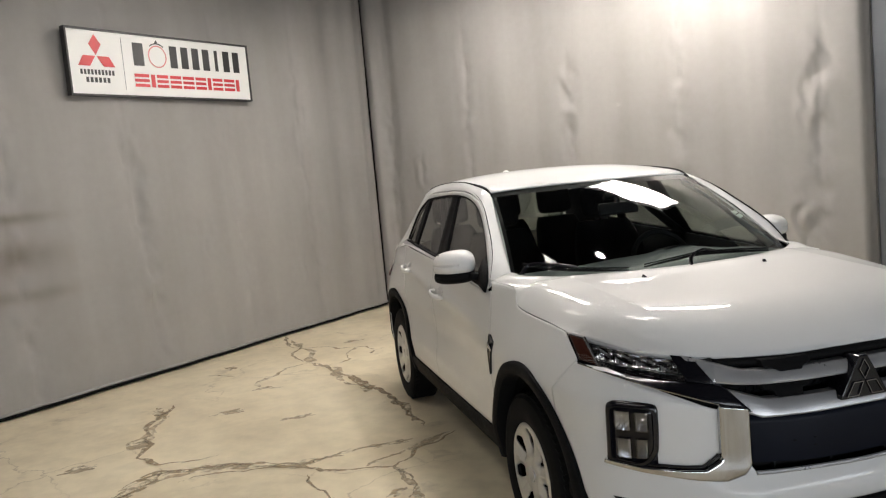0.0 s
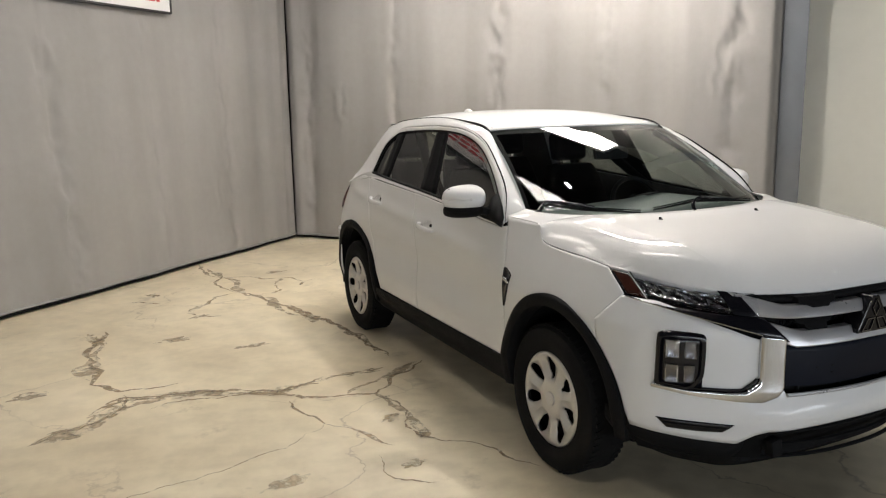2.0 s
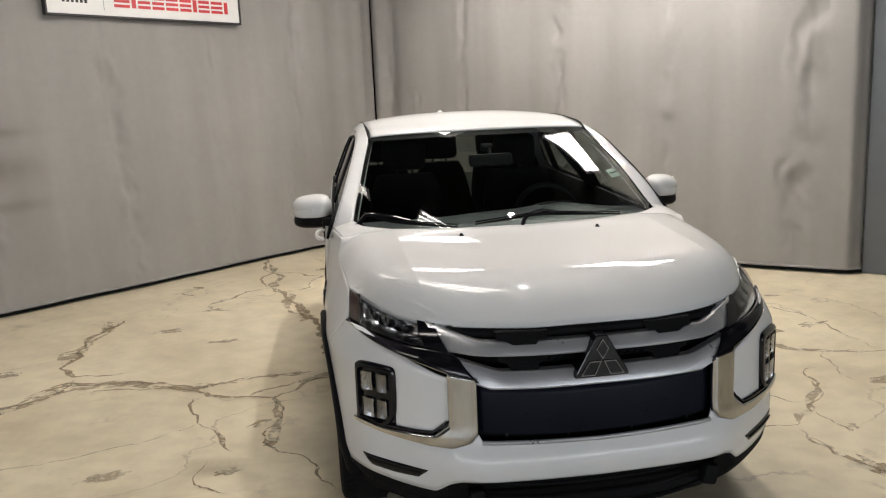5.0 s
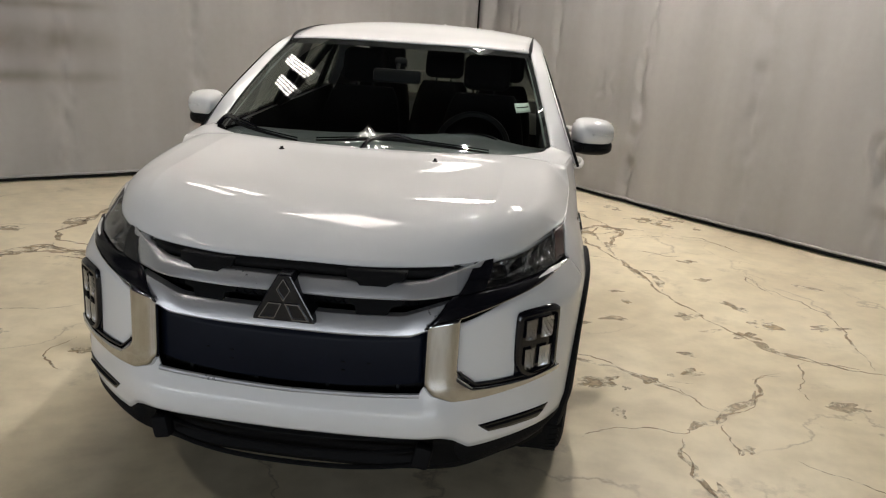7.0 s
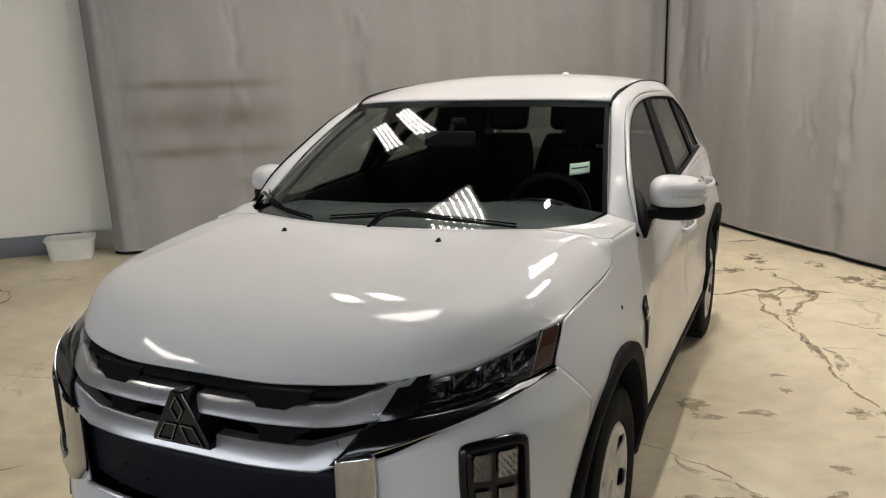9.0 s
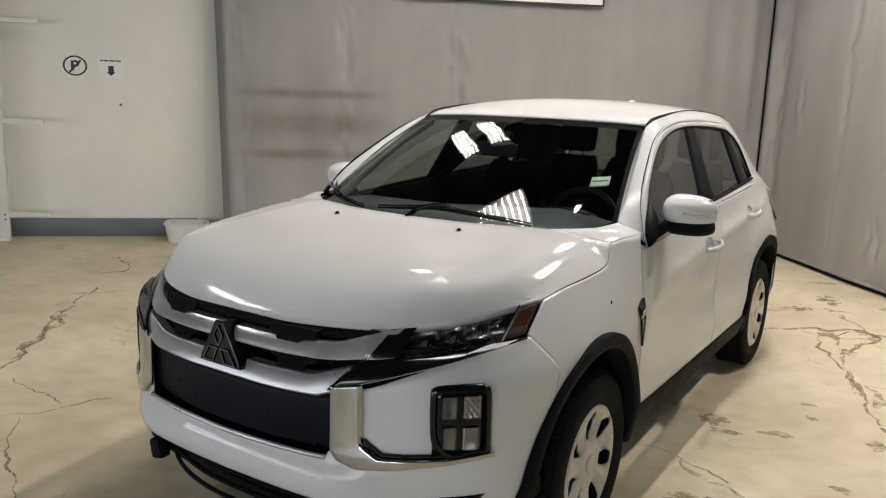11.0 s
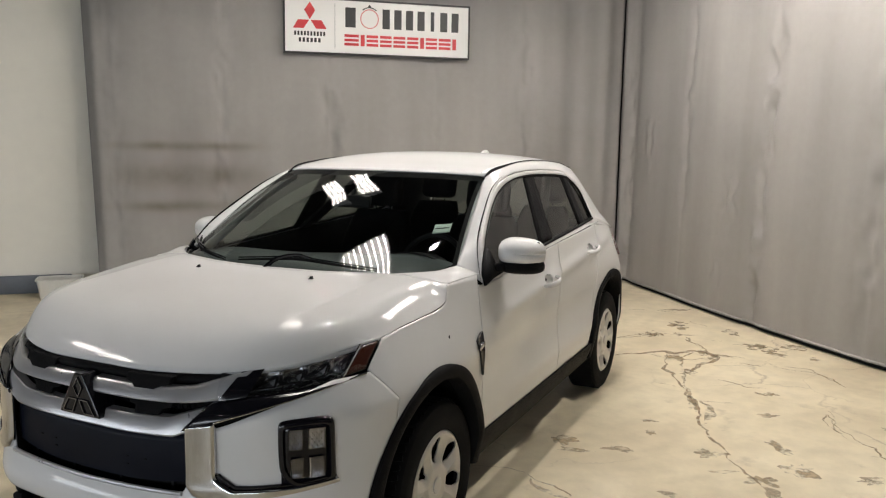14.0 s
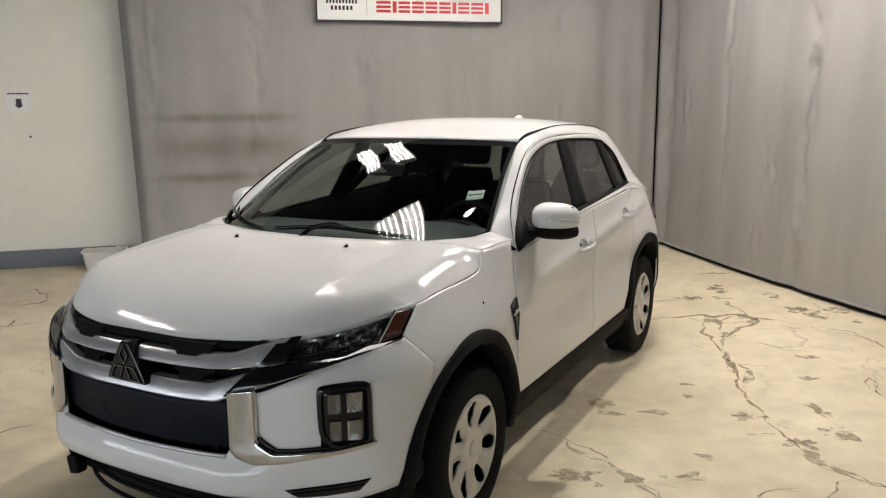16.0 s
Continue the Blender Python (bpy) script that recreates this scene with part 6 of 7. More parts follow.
def build_sign():
    w, h, a0, z0 = 2.110, 0.572, 1.135, 2.665
    sign = thing("wall_sign", "white framed sign board with black and red marks on the curtain", "sign")
    lean = 0.006
    place = lambda o: (lambda x, z, d: on_wall(a0 + x * w / 2.145, 0.095 - o - d) + Vector((0, 0, z0 + z * h / 0.572 + lean * x)))
    W, H = 2.145, 0.572
    flat_plate("board", rect(0, 0, W, H), place(-0.04), SIGNWHITE, sign, 0.05)
    for r in (rect(-0.018, -0.018, W + 0.018, 0.0), rect(-0.018, H, W + 0.018, H + 0.018), rect(-0.018, 0, 0, H), rect(W, 0, W + 0.018, H)):
        flat_plate("frame", r, place(-0.04), SIGNBLACK, sign, 0.062, "black frame edge")
    p = place(0.011)
    flat_plate("divider", rect(0.555, 0.05, 0.559, 0.53), p, BAND, sign, 0.002, "thin grey divider")
    # plain red lozenges
    x, z = 0.275, 0.352
    s = 0.098
    for pts in ([(x, z), (x + 0.062, z + s), (x, z + 2 * s - 0.01), (x - 0.062, z + s)],
                [(x - 0.008, z - 0.008), (x - 0.132, z - 0.008), (x - 0.188, z - 0.100), (x - 0.070, z - 0.100)],
                [(x + 0.008, z - 0.008), (x + 0.132, z - 0.008), (x + 0.188, z - 0.100), (x + 0.070, z - 0.100)]):
        flat_plate("lozenge", pts, p, SIGNRED, sign, 0.003, "plain red lozenge")
    # bars where the lettering stands
    def bars(x0, x1, z0, z1, n, mat, thin=(), label=""):
        step_x = (x1 - x0) / n
        for i in range(n):
            w = 0.15 if i in thin else 0.31
            c = x0 + step_x * (i + 0.5)
            flat_plate("mark", rect(c - step_x * w, z0, c + step_x * w, z1), p, mat, sign, 0.003, label)
    bars(0.64, 0.83, 0.285, 0.50, 1, SIGNBLACK, label="plain black bar")
    bars(1.08, 2.05, 0.285, 0.50, 7, SIGNBLACK, (4,), label="plain black bar")
    annulus("ring", 0.955, 0.385, 0.096, 0.108, p, SIGNROSE, sign, 0.003, label="thin rose ring")
    annulus("ring_cap", 0.955, 0.385, 0.118, 0.130, p, SIGNBLACK, sign, 0.003, (50, 130), "short black arc")
    flat_plate("cap_point", [(0.935, 0.515), (0.975, 0.515), (0.955, 0.545)], p, SIGNBLACK, sign, 0.003)
    x = 0.665
    for width in (0.165, 0.045, 0.135, 0.135, 0.140, 0.135, 0.045, 0.135, 0.145, 0.045):
        for q in ([rect(x, 0.085, x + width, 0.208)] if width < 0.1 else [rect(x, 0.178, x + width, 0.208), rect(x, 0.132, x + width, 0.160), rect(x, 0.085, x + width, 0.114)]):
            flat_plate("mark", q, p, SIGNRED, sign, 0.003, "plain red bar")
        x += width + 0.023
    for z, x0, x1, n in ((0.175, 0.10, 0.46, 10), (0.105, 0.15, 0.41, 6)):
        for i in range(n):
            a = x0 + (x1 - x0) * i / n
            flat_plate("mark", rect(a, z, a + (x1 - x0) / n * 0.62, z + 0.046), p, SIGNBLACK, sign, 0.002, "small plain black bar")


def build_wall_marks():
    """A no-parking roundel, an arrow below a line of print, a screw hole."""
    place = lambda x, z, d: at_room(x, -5.99 + 0.003 + d, z)
    mark = thing("parking_sign", "black ringed no-parking mark with a slashed P on the white wall", "sign")
    flat_plate("sheet", rect(-2.735, 1.69, -2.465, 1.93), place, WHITEWALL, mark, 0.002, "off-white sheet")
    p2 = lambda x, z, d: place(x, z, d + 0.003)
    annulus("ring", -2.60, 1.815, 0.088, 0.104, p2, SIGNBLACK, mark, 0.003, label="black ring", squash=1.15)
    flat_plate("letter_stem", rect(-2.640, 1.765, -2.612, 1.868), p2, SIGNBLACK, mark, 0.003)
    annulus("letter_bowl", -2.600, 1.838, 0.012, 0.034, p2, SIGNBLACK, mark, 0.003, (-90, 90), squash=1.3)
    for z in (1.806, 1.850):
        flat_plate("letter_arm", rect(-2.614, z, -2.596, z + 0.020), p2, SIGNBLACK, mark, 0.003)
    flat_plate("slash", [(-2.665, 1.752), (-2.650, 1.740), (-2.535, 1.866), (-2.548, 1.880)], p2, SIGNBLACK, mark, 0.004)
    arrow = thing("arrow_sign", "white paper with a black arrow pointing down under small print", "sign")
    flat_plate("sheet", rect(-2.370, 1.695, -2.125, 1.905), place, SIGNWHITE, arrow, 0.002, "white paper")
    flat_plate("arrow", [(-2.272, 1.826), (-2.272, 1.760), (-2.292, 1.760), (-2.245, 1.725), (-2.198, 1.760), (-2.218, 1.760), (-2.218, 1.826)], p2, SIGNBLACK, arrow, 0.003, "black arrow")
    for k, (a, b) in enumerate(((-2.352, -2.318), (-2.312, -2.268), (-2.262, -2.200), (-2.194, -2.142))):
        flat_plate("print", rect(a, 1.872, b, 1.886), p2, SIGNBLACK, arrow, 0.002, "plain bar of small print")
    bm = bmesh.new()
    rod(bm, at_room(-2.165, -5.99, 1.425), at_room(-2.165, -5.984, 1.425), 0.012, 10)
    tagged(part("wall_plug", bm, SIGNBLACK), "small dark plug in the white wall", "plug")


def build_rack():
    rack = thing("wall_rack", "white painted upright rack with stubby shelf arms on the wall", "rack")
    base = at_room(-3.315, -5.72)
    turn = Matrix.Rotation(radians(45), 3, "Z")
    bm = bmesh.new()
    block(bm, (0.125, 0.060, 2.9), base + Vector((0, 0, 1.46)), turn, bevel=0.006)
    part("post", bm, RACKWHITE, rack, "white steel post")
    bm = bmesh.new()
    block(bm, (0.15, 0.12, 0.015), base + Vector((0, 0, 0.0085)), turn, bevel=0.004)
    part("foot_plate", bm, RACKWHITE, rack)
    for z in (0.285, 1.245, 2.24, 2.85):
        bm = bmesh.new()
        rows = []
        for i in range(9):
            t = i / 8
            c = base + at_room(0.05 + 0.40 * t, 0.0, z - 0.01 * t)
            h = 0.056 - 0.020 * t
            rows.append([c + at_room(0, -0.03, 0.016), c + at_room(0, 0.03, 0.016), c + at_room(0, 0.03, 0.016 - h), c + at_room(0, -0.03, 0.016 - h)])
        sheet(bm, rows, close=True)
        bm.faces.new([bm.verts.new(v) for v in rows[-1]])
        bmesh.ops.remove_doubles(bm, verts=bm.verts, dist=1e-5)
        bmesh.ops.recalc_face_normals(bm, faces=bm.faces)
        part("arm", bm, RACKWHITE, rack, "tapered white arm", bevel=0.004)
        bm = bmesh.new()
        block(bm, (0.14, 0.010, 0.085), base + at_room(0.0, 0.033, z - 0.035), turn, bevel=0.003)
        arm_plate = part("bracket", bm, RACKWHITE, rack)
        for dz in (-0.062, -0.012):
            bm = bmesh.new()
            rod(bm, base + at_room(0.035, 0.036, z + dz), base + at_room(0.035, 0.046, z + dz), 0.009, 6)
            part("bolt", bm, TRIM, arm_plate)
        bm = bmesh.new()
        block(bm, (0.34, 0.05, 0.045), base + at_room(-0.22, 0.0, z), turn, bevel=0.004)
        part("back_arm", bm, RACKWHITE, rack)

    bm = bmesh.new()
    block(bm, (0.62, 0.05, 3.2), at_room(-3.86, -5.955, 1.62), turn, bevel=0.006)
    tagged(part("wall_panel", bm, STEELBLUE), "blue-grey painted panel on the wall", "panel", kind="structure")


def build_tub():
    tub = thing("plastic_tub", "open white plastic tub on the floor by the kerb", "tub")
    c = at_room(-1.48, -5.66)
    turn = Matrix.Rotation(radians(45), 4, "Z")
    bm = bmesh.new()
    rows = []
    for r, z in ((0.86, 0.002), (0.88, 0.02), (1.0, 0.205), (1.07, 0.208), (1.07, 0.192), (1.05, 0.192)):
        row = []
        for k in range(28):
            a = 2 * math.pi * k / 28
            x, y = 0.215 * r * math.copysign(abs(math.cos(a)) ** 0.3, math.cos(a)), 0.15 * r * math.copysign(abs(math.sin(a)) ** 0.3, math.sin(a))
            row.append(c + (turn @ Vector((x, y, 0))) + Vector((0, 0, z)))
        rows.append(row)
    sheet(bm, rows, close=True)
    bm.faces.new([bm.verts.new(v) for v in rows[0]])
    bmesh.ops.remove_doubles(bm, verts=bm.verts, dist=1e-5)
    bmesh.ops.recalc_face_normals(bm, faces=bm.faces)
    part("shell", bm, TUBWHITE, tub, "white moulded tub", thick=0.003)


def build_corner_clutter():
    c = on_side(6.28, -0.10)
    turn = Matrix.Rotation(radians(-47.6), 3, "Z")
    base = thing("plastic_pallet", "low white plastic pallet with dark slots on the floor", "pallet")
    bm = bmesh.new()
    block(bm, (0.60, 0.30, 0.055), c + Vector((0.12, -0.13, 0.0275)), turn, bevel=0.01)
    part("slab", bm, TUBWHITE, base, "white slab")
    for k in range(4):
        bm = bmesh.new()
        block(bm, (0.07, 0.02, 0.022), c + Vector((0.12, -0.13, 0.03)) + turn @ Vector((-0.2 + 0.13 * k, -0.143, 0)), turn, bevel=0.003)
        part("slot", bm, DARK, base, "dark slot")
    tote = thing("tote_box", "dark blue plastic tote box standing by the curtain", "box")
    at = on_side(6.46, 0.02)
    bm = bmesh.new()
    block(bm, (0.44, 0.30, 0.268), at + Vector((0.05, -0.05, 0.135)), turn, bevel=0.02)
    part("body", bm, DARKBLUE, tote)
    bm = bmesh.new()
    block(bm, (0.48, 0.34, 0.035), at + Vector((0.05, -0.05, 0.285)), turn, bevel=0.01)
    part("lid", bm, DARKBLUE, tote)


# ---------- lamps under the ceiling ----------
def build_lamps(places, light, label, wide=0.33):
    root = None
    for x, y, turn in places:
        at = pose(x, y, LAMP_Z, 0, 0, turn)
        if root is None:
            root = thing("ceiling_light", label, "light", group="ceiling lights")
            bm = bmesh.new()
            block(bm, (1.24, wide, 0.05), (0, 0, 0.055), bevel=0.006)
            part("housing", bm, HOUSING, root, "white metal housing")
            for k in range(4):
                bm = bmesh.new()
                rod(bm, (-0.58, wide * (-0.373 + 0.2485 * k), 0), (0.58, wide * (-0.373 + 0.2485 * k), 0), 0.0155, 8)
                part("tube", bm, light, root, "bright fluorescent tube")
            for sy in (-1, 1):
                bm = bmesh.new()
                block(bm, (1.24, 0.003, 0.060), (0, sy * (wide / 2 + 0.001), 0.020))
                part("reflector", bm, HOUSING, root, "white side plate")
            for sx in (-0.6, 0.6):
                bm = bmesh.new()
                block(bm, (0.035, wide, 0.085), (sx, 0, -0.005), bevel=0.004)
                part("end_cap", bm, HOUSING, root)
            for sx in (-0.5, 0.5):
                bm = bmesh.new()
                rod(bm, (sx, 0, 0.08), (sx, 0, H_ROOM - LAMP_Z), 0.004, 6)
                part("hanger", bm, DARK, root)
            root.matrix_basis = at
        else:
            copy_thing(root, at)


def build_round_lamp():
    lamp = thing("round_light", "round hanging lamp with a bright disc", "light")
    bm = bmesh.new()
    lathe(bm, [(0.0, 0.10), (0.05, 0.098), (0.12, 0.07), (0.20, 0.055), (0.20, 0.0005)], "Z", 32)
    part("hood", bm, HOUSING, lamp, "grey metal hood")
    bm = bmesh.new()
    lathe(bm, [(0.004, 0.0005), (0.002, 0.070), (0.012, 0.078)], "Z", 32)
    part("disc", bm, SPOTLIGHT, lamp, "bright disc")
    bm = bmesh.new()
    rod(bm, (0, 0, 0.20), (0, 0, H_ROOM - 5.0), 0.006, 8)
    part("hanger", bm, DARK, lamp)
    lamp.matrix_basis = pose(0.83, 1.65, 5.0)


build_sign()
build_wall_marks()
build_rack()
build_tub()
build_corner_clutter()
LAMP_Z = 4.0
# strength set low so that the sign's curtain stays dark enough
build_lamps([(-2.37, 2.93, -52), (-2.12, 3.30, -52)], LOWLIGHT, "white hanging light with four tubes set dim", 0.24)
# unseen pair, added and placed to brighten the curtains near the corner
build_lamps([(0.0, 4.25, -45), (0.24, 4.49, -45)], LAMPLIGHT, "unseen hanging light with four warm tubes, added to light the corner")
# strength set by the brightness wanted on the side curtain
build_lamps([(2.05, 3.25, -58), (2.32, 3.45, -58)], MIDLIGHT, "white hanging light with four strong warm tubes")
# the third one is unseen, added to brighten the left wall and bonnet
build_lamps([(-0.38, 0.97, -45), (-0.62, 0.73, -45), (-3.4, -1.7, -45)], DIMLIGHT, "white hanging light with four soft warm tubes, the third one added")
build_round_lamp()


# ---------- cracks in the floor ----------
def crack(points, width, mat=None):
    """A crack along a polyline, made uneven in line and width."""
    pts = [Vector((x, y)) for x, y in points]
    rough = 0.16
    for level in range(5):
        nxt = []
        for a, b in zip(pts, pts[1:]):
            d = b - a
            nxt += [a, (a + b) / 2 + Vector((-d.y, d.x)) * random.uniform(-rough, rough)]
        pts = nxt + [pts[-1]]
        rough *= 0.85
    rows = []
    n = len(pts)
    off = random.uniform(0, 50)
    for i, p in enumerate(pts):
        d = pts[min(i + 1, n - 1)] - pts[max(i - 1, 0)]
        side = Vector((-d.y, d.x)).normalized() if d.length else Vector((0, 1))
        s = i / (n - 1)
        w = width * (0.15 + 1.15 * max(0.0, noise.noise(Vector((p.x * 3.5 + off, p.y * 3.5, 0))) + 0.12)) * min(1.0, 6 * s + 0.15, 6 * (1 - s) + 0.15)
        v = width * (0.15 + 1.15 * max(0.0, noise.noise(Vector((p.x * 4.0, p.y * 4.0 + off, 7))) + 0.12)) * min(1.0, 6 * s + 0.15, 6 * (1 - s) + 0.15)
        rows.append([(*(p + side * w), 0.004), (*p, 0.0042), (*(p - side * v), 0.004)])
    bm = bmesh.new()
    sheet(bm, rows, out=(p.x, p.y, -1))
    tagged(part("floor_crack", bm, mat or CRACK, smooth=False), "brown dirt-filled crack in the concrete floor", "crack", "cracks in the floor", "structure")


def blotch(x, y, rx, ry, turn, mat=None):
    """A flat stain with a ragged outline."""
    bm = bmesh.new()
    off = random.uniform(0, 90)
    c = bm.verts.new((x, y, 0.0032))
    ring = []
    for k in range(48):
        a = 2 * math.pi * k / 48
        r = 0.55 + 0.9 * (noise.noise(Vector((math.cos(a) * 1.6 + off, math.sin(a) * 1.6, 0))) + 0.5) + 0.18 * noise.noise(Vector((math.cos(a) * 6, math.sin(a) * 6, off)))
        u, v = rx * r * math.cos(a), ry * r * math.sin(a)
        ring.append(bm.verts.new((x + u * math.cos(turn) - v * math.sin(turn), y + u * math.sin(turn) + v * math.cos(turn), 0.003)))
    for k in range(48):
        bm.faces.new((c, ring[k], ring[(k + 1) % 48]))
    tagged(part("floor_stain", bm, mat or STAIN, smooth=False), "brown stain soaked into the concrete floor", "stain", "stains on the floor", "structure")


random.seed(4)
crack([(-1.6, 5.88), (-1.5, 5.09), (-1.47, 4.34)], .04)
crack([(-1.47, 4.34), (-1.71, 4.26), (-1.95, 3.88), (-1.91, 3.6), (-1.76, 3.56)], .045, STAIN)
crack([(-1.47, 4.34), (-1.33, 4.13), (-1.22, 3.66), (-1.14, 3.21), (-0.99, 2.75), (-0.95, 2.31), (-0.92, 1.91)], .06)
crack([(-1.50, 5.09), (-1.22, 5.0), (-0.98, 4.72), (-1.10, 4.25), (-1.33, 4.13)], .03, STAIN)
crack([(-2.39, 4.40), (-2.16, 4.22)], .02)
crack([(-1.17, 4.85), (-0.86, 4.73), (-0.88, 4.36), (-0.63, 4.57)], .02, STAIN)
crack([(-1.12, 4.10), (-0.96, 4.07)], .02, STAIN)
crack([(-2.64, 3.49), (-2.73, 3.24), (-2.74, 2.76), (-2.77, 2.24), (-2.62, 2.03), (-2.46, 1.99), (-2.25, 2.02)], .045)
crack([(-2.79, 1.69), (-2.6, 1.9), (-2.41, 1.83), (-2.13, 1.77), (-1.91, 1.67), (-1.77, 1.56), (-1.59, 1.63), (-1.36, 1.69), (-1.08, 1.65)], .05, STAIN)
crack([(-2.79, 1.69), (-2.6, 1.9), (-2.41, 1.83), (-2.13, 1.77), (-1.91, 1.67), (-1.77, 1.56), (-1.59, 1.63), (-1.36, 1.69), (-1.08, 1.65)], .02)
crack([(-2.47, 1.64), (-2.26, 1.69), (-1.92, 1.62), (-1.69, 1.47), (-1.46, 1.33), (-1.25, 1.27), (-1.08, 1.46), (-0.76, 1.71)], .03)
crack([(-1.25, 1.27), (-1.19, 1.08), (-1.23, 0.84), (-1.26, 0.62), (-1.21, 0.51)], .022)
crack([(-1.74, 1.39), (-1.73, 1.2), (-1.65, 0.97), (-1.52, 0.8), (-1.42, 0.55)], .016)
crack([(-2.85, 0.58), (-2.62, 0.59), (-2.37, 0.62), (-2.09, 0.73), (-1.78, 0.89), (-1.63, 0.98)], .008)
crack([(-1.26, 0.62), (-1.12, 0.45), (-0.98, 0.25), (-0.90, 0.02)], .012)
crack([(-1.53, 0.47), (-1.56, 0.25), (-1.52, 0.18), (-1.40, 0.10)], .010)
crack([(-3.08, 1.39), (-2.95, 1.51), (-2.76, 1.56), (-2.6, 1.74), (-2.6, 1.95)], .05, STAIN)
crack([(-3.08, 1.39), (-2.95, 1.51), (-2.76, 1.56), (-2.6, 1.74), (-2.6, 1.95)], .022)
crack([(2.3, 2.83), (2.37, 2.47), (2.54, 2.25), (2.64, 2.03), (2.6, 1.6), (2.58, 1.13)], .014)
crack([(2.23, 1.18), (2.17, 1.01), (2.08, 0.77), (2.1, 0.65)], .010)
crack([(2.04, 0.95), (1.87, 0.79), (1.82, 0.57), (1.64, 0.39), (1.46, 0.22), (1.42, 0.16), (1.27, 0.18), (1.08, 0.12), (0.98, 0.03)], .016)
crack([(1.61, 0.29), (1.61, 0.14), (1.62, 0.03)], .012)
crack([(1.41, 0.13), (1.41, -0.11), (1.43, -0.25), (1.52, -0.43), (1.58, -0.55), (1.63, -0.65)], .05, STAIN)
crack([(1.41, 0.13), (1.41, -0.11), (1.43, -0.25), (1.52, -0.43), (1.58, -0.55), (1.63, -0.65)], .014)
crack([(1.85, 0.04), (2.04, -0.08), (2.3, -0.16)], .006)
crack([(1.09, 3.84), (1.16, 3.32), (1.31, 3.06), (1.47, 2.64), (1.6, 2.17), (1.76, 1.85), (1.9, 1.57), (2.02, 1.37), (2.13, 1.25), (2.35, 1.16), (2.61, 1.08), (3.0, 1.0)], .022)
crack([(0.72, 3.49), (0.93, 3.66), (1.09, 3.84), (1.17, 3.78), (1.36, 3.97), (1.45, 3.92), (1.39, 3.43), (1.3, 3.22)], .045)
crack([(0.6, 0.95), (0.87, 1.01), (1.01, 0.93), (1.2, 0.8), (1.39, 0.68), (1.53, 0.53), (1.64, 0.39)], .014)
crack([(1.98, 3.81), (2.19, 3.83), (2.4, 3.53)], .025)
crack([(1.18, 4.42), (1.34, 4.16), (1.41, 3.9)], .03)
crack([(0.63, 4.14), (0.92, 4.4), (1.24, 4.56)], .02)
crack([(2.3, 2.75), (2.33, 2.54), (2.38, 2.41)], .02)
crack([(1.72, 1.47), (1.88, 1.54)], .010)
crack([(-2.58, -0.37), (-2.86, -0.03), (-3.12, 0.26), (-3.54, 0.72), (-3.74, 1.03), (-3.64, 1.22)], .03)
crack([(-1.95, -0.68), (-1.85, -0.56), (-1.79, -0.37), (-1.7, -0.17)], .010)
crack([(-2.41, -0.35), (-2.11, -0.39), (-1.81, -0.41)], .012)
crack([(-1.86, -0.6), (-1.64, -0.78), (-1.43, -0.89), (-1.16, -1.01), (-0.91, -1.11)], .016)
crack([(-4.34, 1.38), (-4.23, 1.61), (-4.51, 1.86), (-4.79, 1.95), (-4.82, 1.7)], .025)
crack([(-3.88, 0.66), (-3.77, 1.0), (-3.91, 1.14)], .018)
for spot in ((1.80, 4.40, 0.13, 0.06, 0.3), (1.02, 4.95, 0.10, 0.06, 1.2), (1.50, 3.90, 0.09, 0.05, 0.5), (0.85, 4.35, 0.10, 0.05, 0.4), (1.02, 1.42, 0.10, 0.03, 0.2), (2.05, 2.0, 0.10, 0.04, -0.7), (1.75, 1.75, 0.07, 0.025, 0.3),
             (1.50, -0.35, 0.12, 0.06, 1.9), (1.66, 0.08, 0.05, 0.03, 0.9), (1.16, 0.30, 0.03, 0.05, 0.0), (-2.72, 3.30, 0.05, 0.16, 0.2), (-1.93, 3.62, 0.08, 0.04, 0.3), (-1.10, 3.1, 0.06, 0.14, 0.4),
             (-2.62, 1.78, 0.10, 0.05, 0.5), (-2.2, 4.6, 0.05, 0.08, 0.2), (-0.95, 5.1, 0.12, 0.05, 0.2), (-1.42, 0.32, 0.06, 0.03, 0.1), (-1.30, 0.9, 0.07, 0.03, 0.6), (-1.2, 1.67, 0.14, 0.035, 0.1), (-1.22, 0.62, 0.05, 0.03, 1.0), (-3.3, 0.45, 0.10, 0.05, -0.8), (1.3, 2.1, 0.05, 0.03, 0.3), (1.9, 3.0, 0.06, 0.02, -0.4)):
    blotch(*spot)
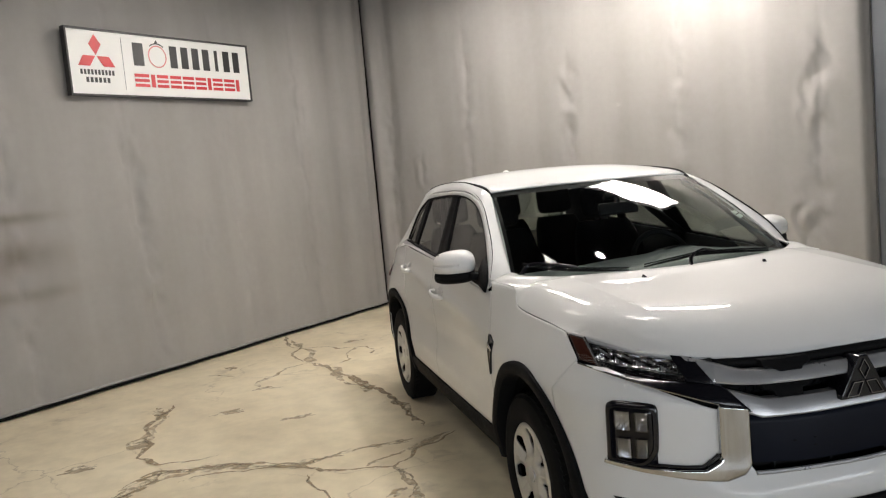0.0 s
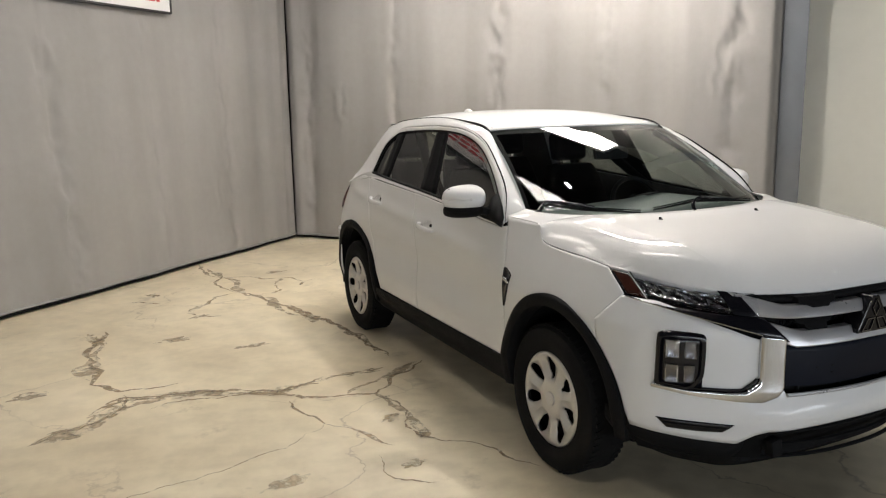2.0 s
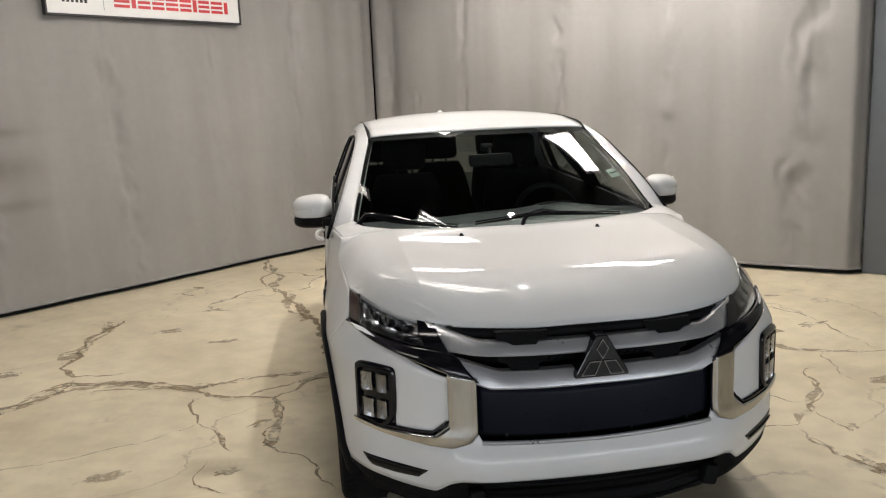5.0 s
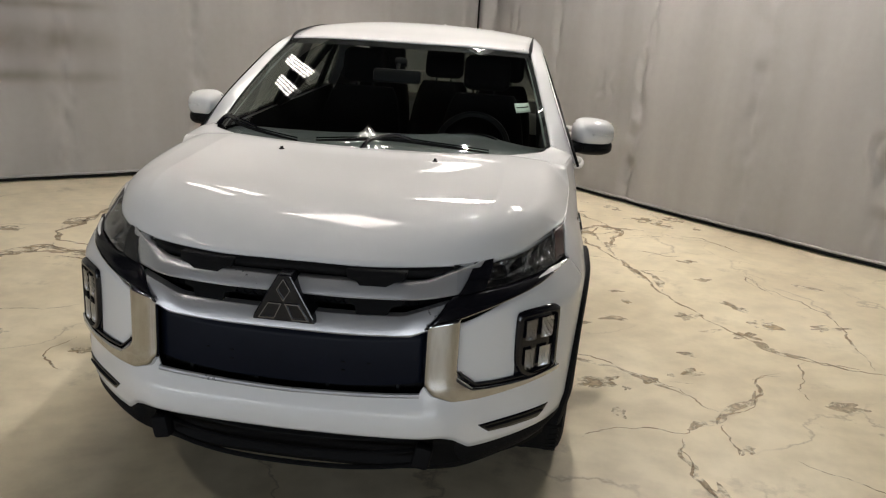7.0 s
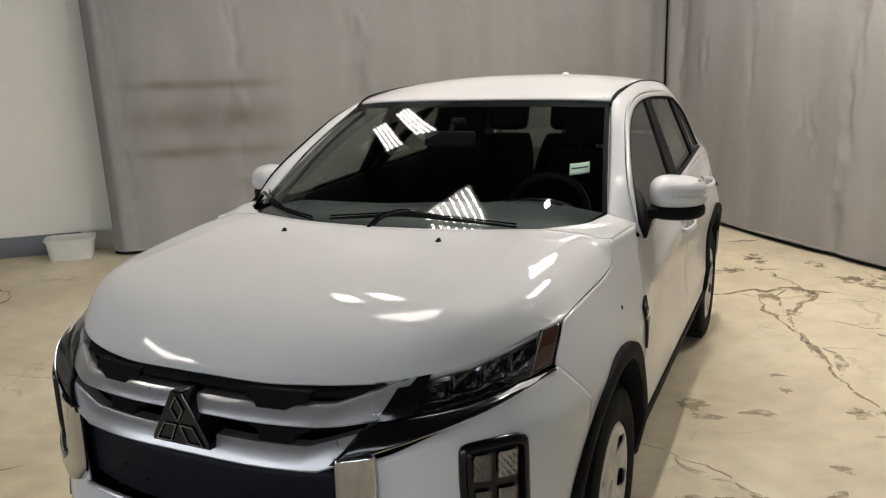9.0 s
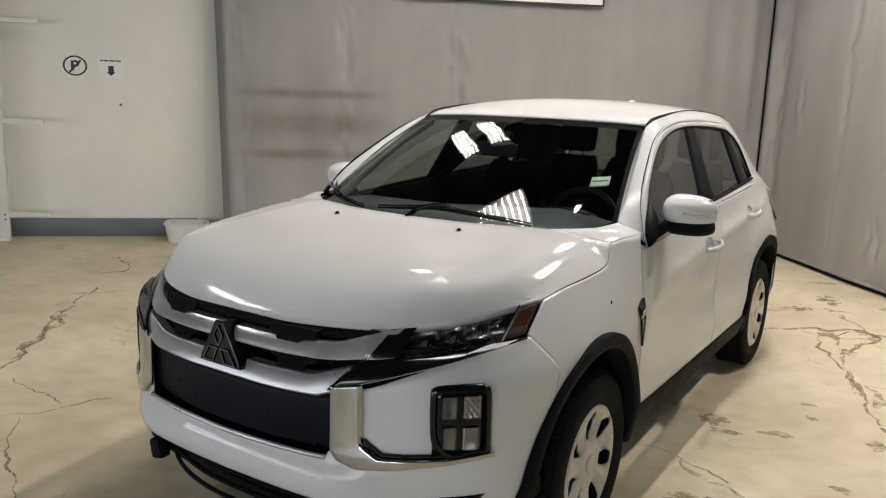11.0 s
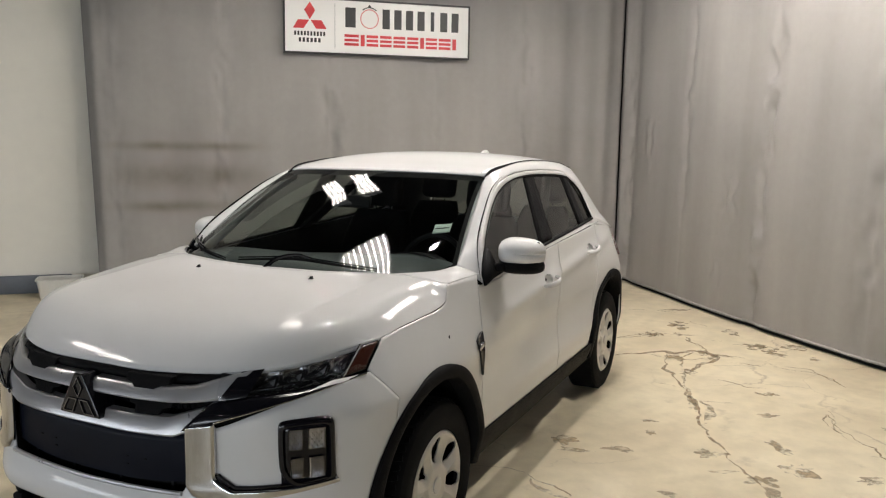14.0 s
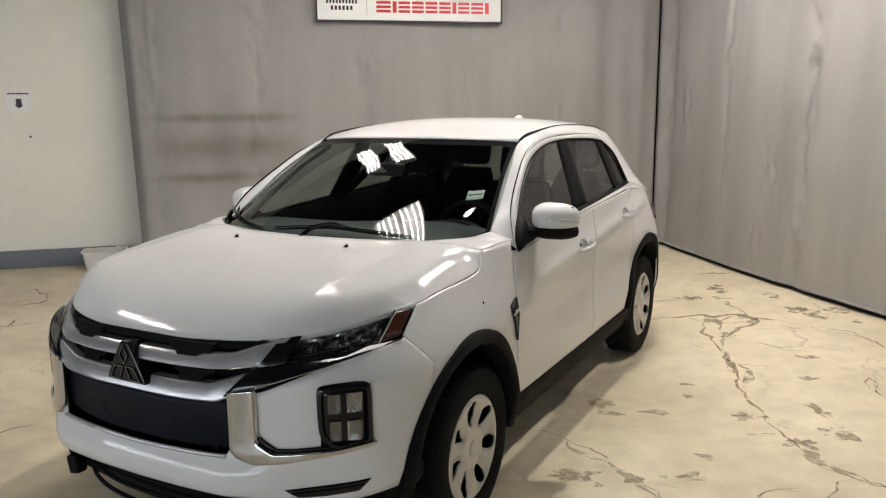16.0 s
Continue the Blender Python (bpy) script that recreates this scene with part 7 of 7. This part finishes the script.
# wide faint staining beside the larger cracks
for line, width in (([(-1.55, 5.6), (-1.5, 5.09), (-1.45, 4.34), (-1.25, 3.8), (-1.12, 3.2)], 0.09), ([(-2.66, 3.4), (-2.73, 2.9), (-2.76, 2.3)], 0.10), ([(-2.80, 1.66), (-2.42, 1.80), (-1.92, 1.62), (-1.5, 1.60)], 0.085),
                    ([(-1.25, 1.27), (-1.20, 1.0), (-1.25, 0.6)], 0.06), ([(-3.05, 1.40), (-2.78, 1.55), (-2.6, 1.8)], 0.09), ([(-1.4, 1.35), (-1.1, 1.5), (-0.8, 1.7)], 0.06), ([(-1.0, 2.8), (-0.95, 2.3), (-0.92, 1.95)], 0.07),
                    ([(1.12, 3.8), (1.4, 2.9), (1.62, 2.2)], 0.05), ([(2.0, 1.4), (2.15, 1.25), (2.5, 1.12)], 0.05), ([(1.85, 0.7), (1.62, 0.38), (1.44, 0.2)], 0.06), ([(0.9, 1.0), (1.2, 0.8), (1.5, 0.55)], 0.045), ([(-2.7, -0.2), (-3.1, 0.26), (-3.5, 0.7)], 0.07)):
    crack(line, width, FAINT)
for spot in ((2.55, 1.75, 0.10, 0.04, 0.4), (2.25, 0.62, 0.09, 0.05, 0.2), (1.25, 1.55, 0.09, 0.03, 0.1), (1.95, 2.55, 0.06, 0.03, 0.6), (1.6, 1.1, 0.05, 0.03, 0.0), (2.7, 2.6, 0.10, 0.03, -0.5), (-3.1, 2.2, 0.12, 0.05, 0.2), (-2.2, 3.0, 0.14, 0.05, 0.3),
             (-2.0, 0.4, 0.10, 0.04, 0.2), (-2.4, -0.9, 0.10, 0.05, 0.5), (-1.7, 2.6, 0.12, 0.04, 0.1), (1.9, -0.6, 0.10, 0.05, 0.8), (1.2, -0.9, 0.07, 0.05, 0.2), (-3.6, -0.3, 0.14, 0.06, 0.2), (0.9, 5.6, 0.12, 0.05, 0.6)):
    blotch(*spot, FAINT)
# shorter cracks and patches beside the car
for line, width in (([(1.58, 3.72), (1.84, 3.74)], 0.01), ([(1.57, 3.22), (1.76, 3.12), (1.91, 3.15)], 0.012), ([(0.72, 3.51), (0.88, 3.67), (1.1, 3.64)], 0.02), ([(1.97, 3.76), (2.09, 3.74), (2.19, 3.75), (2.42, 3.45)], 0.014), ([(1.51, 2.65), (1.75, 2.71)], 0.006), ([(1.72, 1.47), (1.88, 1.54)], 0.006), ([(0.45, 5.35), (0.62, 5.44)], 0.018), ([(0.71, 5.45), (0.91, 5.47)], 0.012), ([(0.58, 4.08), (0.76, 4.23), (0.93, 4.43)], 0.016), ([(1.19, 2.92), (1.36, 2.89)], 0.012), ([(2.29, 2.75), (2.34, 2.46), (2.4, 2.34)], 0.012), ([(1.16, 4.45), (1.27, 4.23), (1.37, 3.99)], 0.016), ([(1.07, 4.5), (1.25, 4.53)], 0.018), ([(1.86, 0.83), (1.95, 0.9), (2.03, 0.91)], 0.008), ([(1.43, 0.7), (1.56, 0.71)], 0.004), ([(1.55, 4.36), (1.65, 4.37)], 0.012), ([(1.37, 4.41), (1.48, 4.43)], 0.014), ([(1.6, 3.93), (1.71, 3.93)], 0.012), ([(1.09, 5.11), (1.28, 4.96)], 0.012), ([(1.11, 3.62), (1.28, 3.66), (1.42, 3.78)], 0.02), ([(1.13, 3.58), (1.31, 3.93)], 0.014)):
    crack(line, width)
for spot in ((1.03, 4.86, 0.07, 0.15, 0.5), (0.89, 4.41, 0.06, 0.11, 0.5), (1.08, 4.52, 0.04, 0.07, 0.5), (1.51, 4.81, 0.06, 0.11, 0.5), (1.80, 4.33, 0.10, 0.12, 0.4), (2.06, 4.51, 0.10, 0.09, 0.5), (1.92, 4.20, 0.06, 0.08, 0.5), (1.17, 3.74, 0.07, 0.11, 0.5), (1.42, 3.89, 0.06, 0.11, 0.5), (1.35, 3.33, 0.05, 0.06, 0.4), (1.35, 1.89, 0.03, 0.04, 0.3), (0.93, 1.53, 0.08, 0.06, 0.5), (1.68, 1.71, 0.05, 0.08, 0.4), (2.15, 1.72, 0.09, 0.09, 0.5), (1.58, 0.84, 0.05, 0.04, 0.4), (1.22, 0.57, 0.02, 0.02, 0.5), (1.94, 3.03, 0.05, 0.04, 0.4), (1.49, 2.58, 0.03, 0.16, 0.3), (1.99, 1.48, 0.07, 0.06, 0.5), (1.34, 0.70, 0.04, 0.04, 0.6), (2.21, 4.17, 0.04, 0.05, 0.6), (1.46, 0.78, 0.02, 0.02, 0.5)):
    blotch(*spot)
blotch(1.07, 0.6, 0.11, 0.05, 0.6)
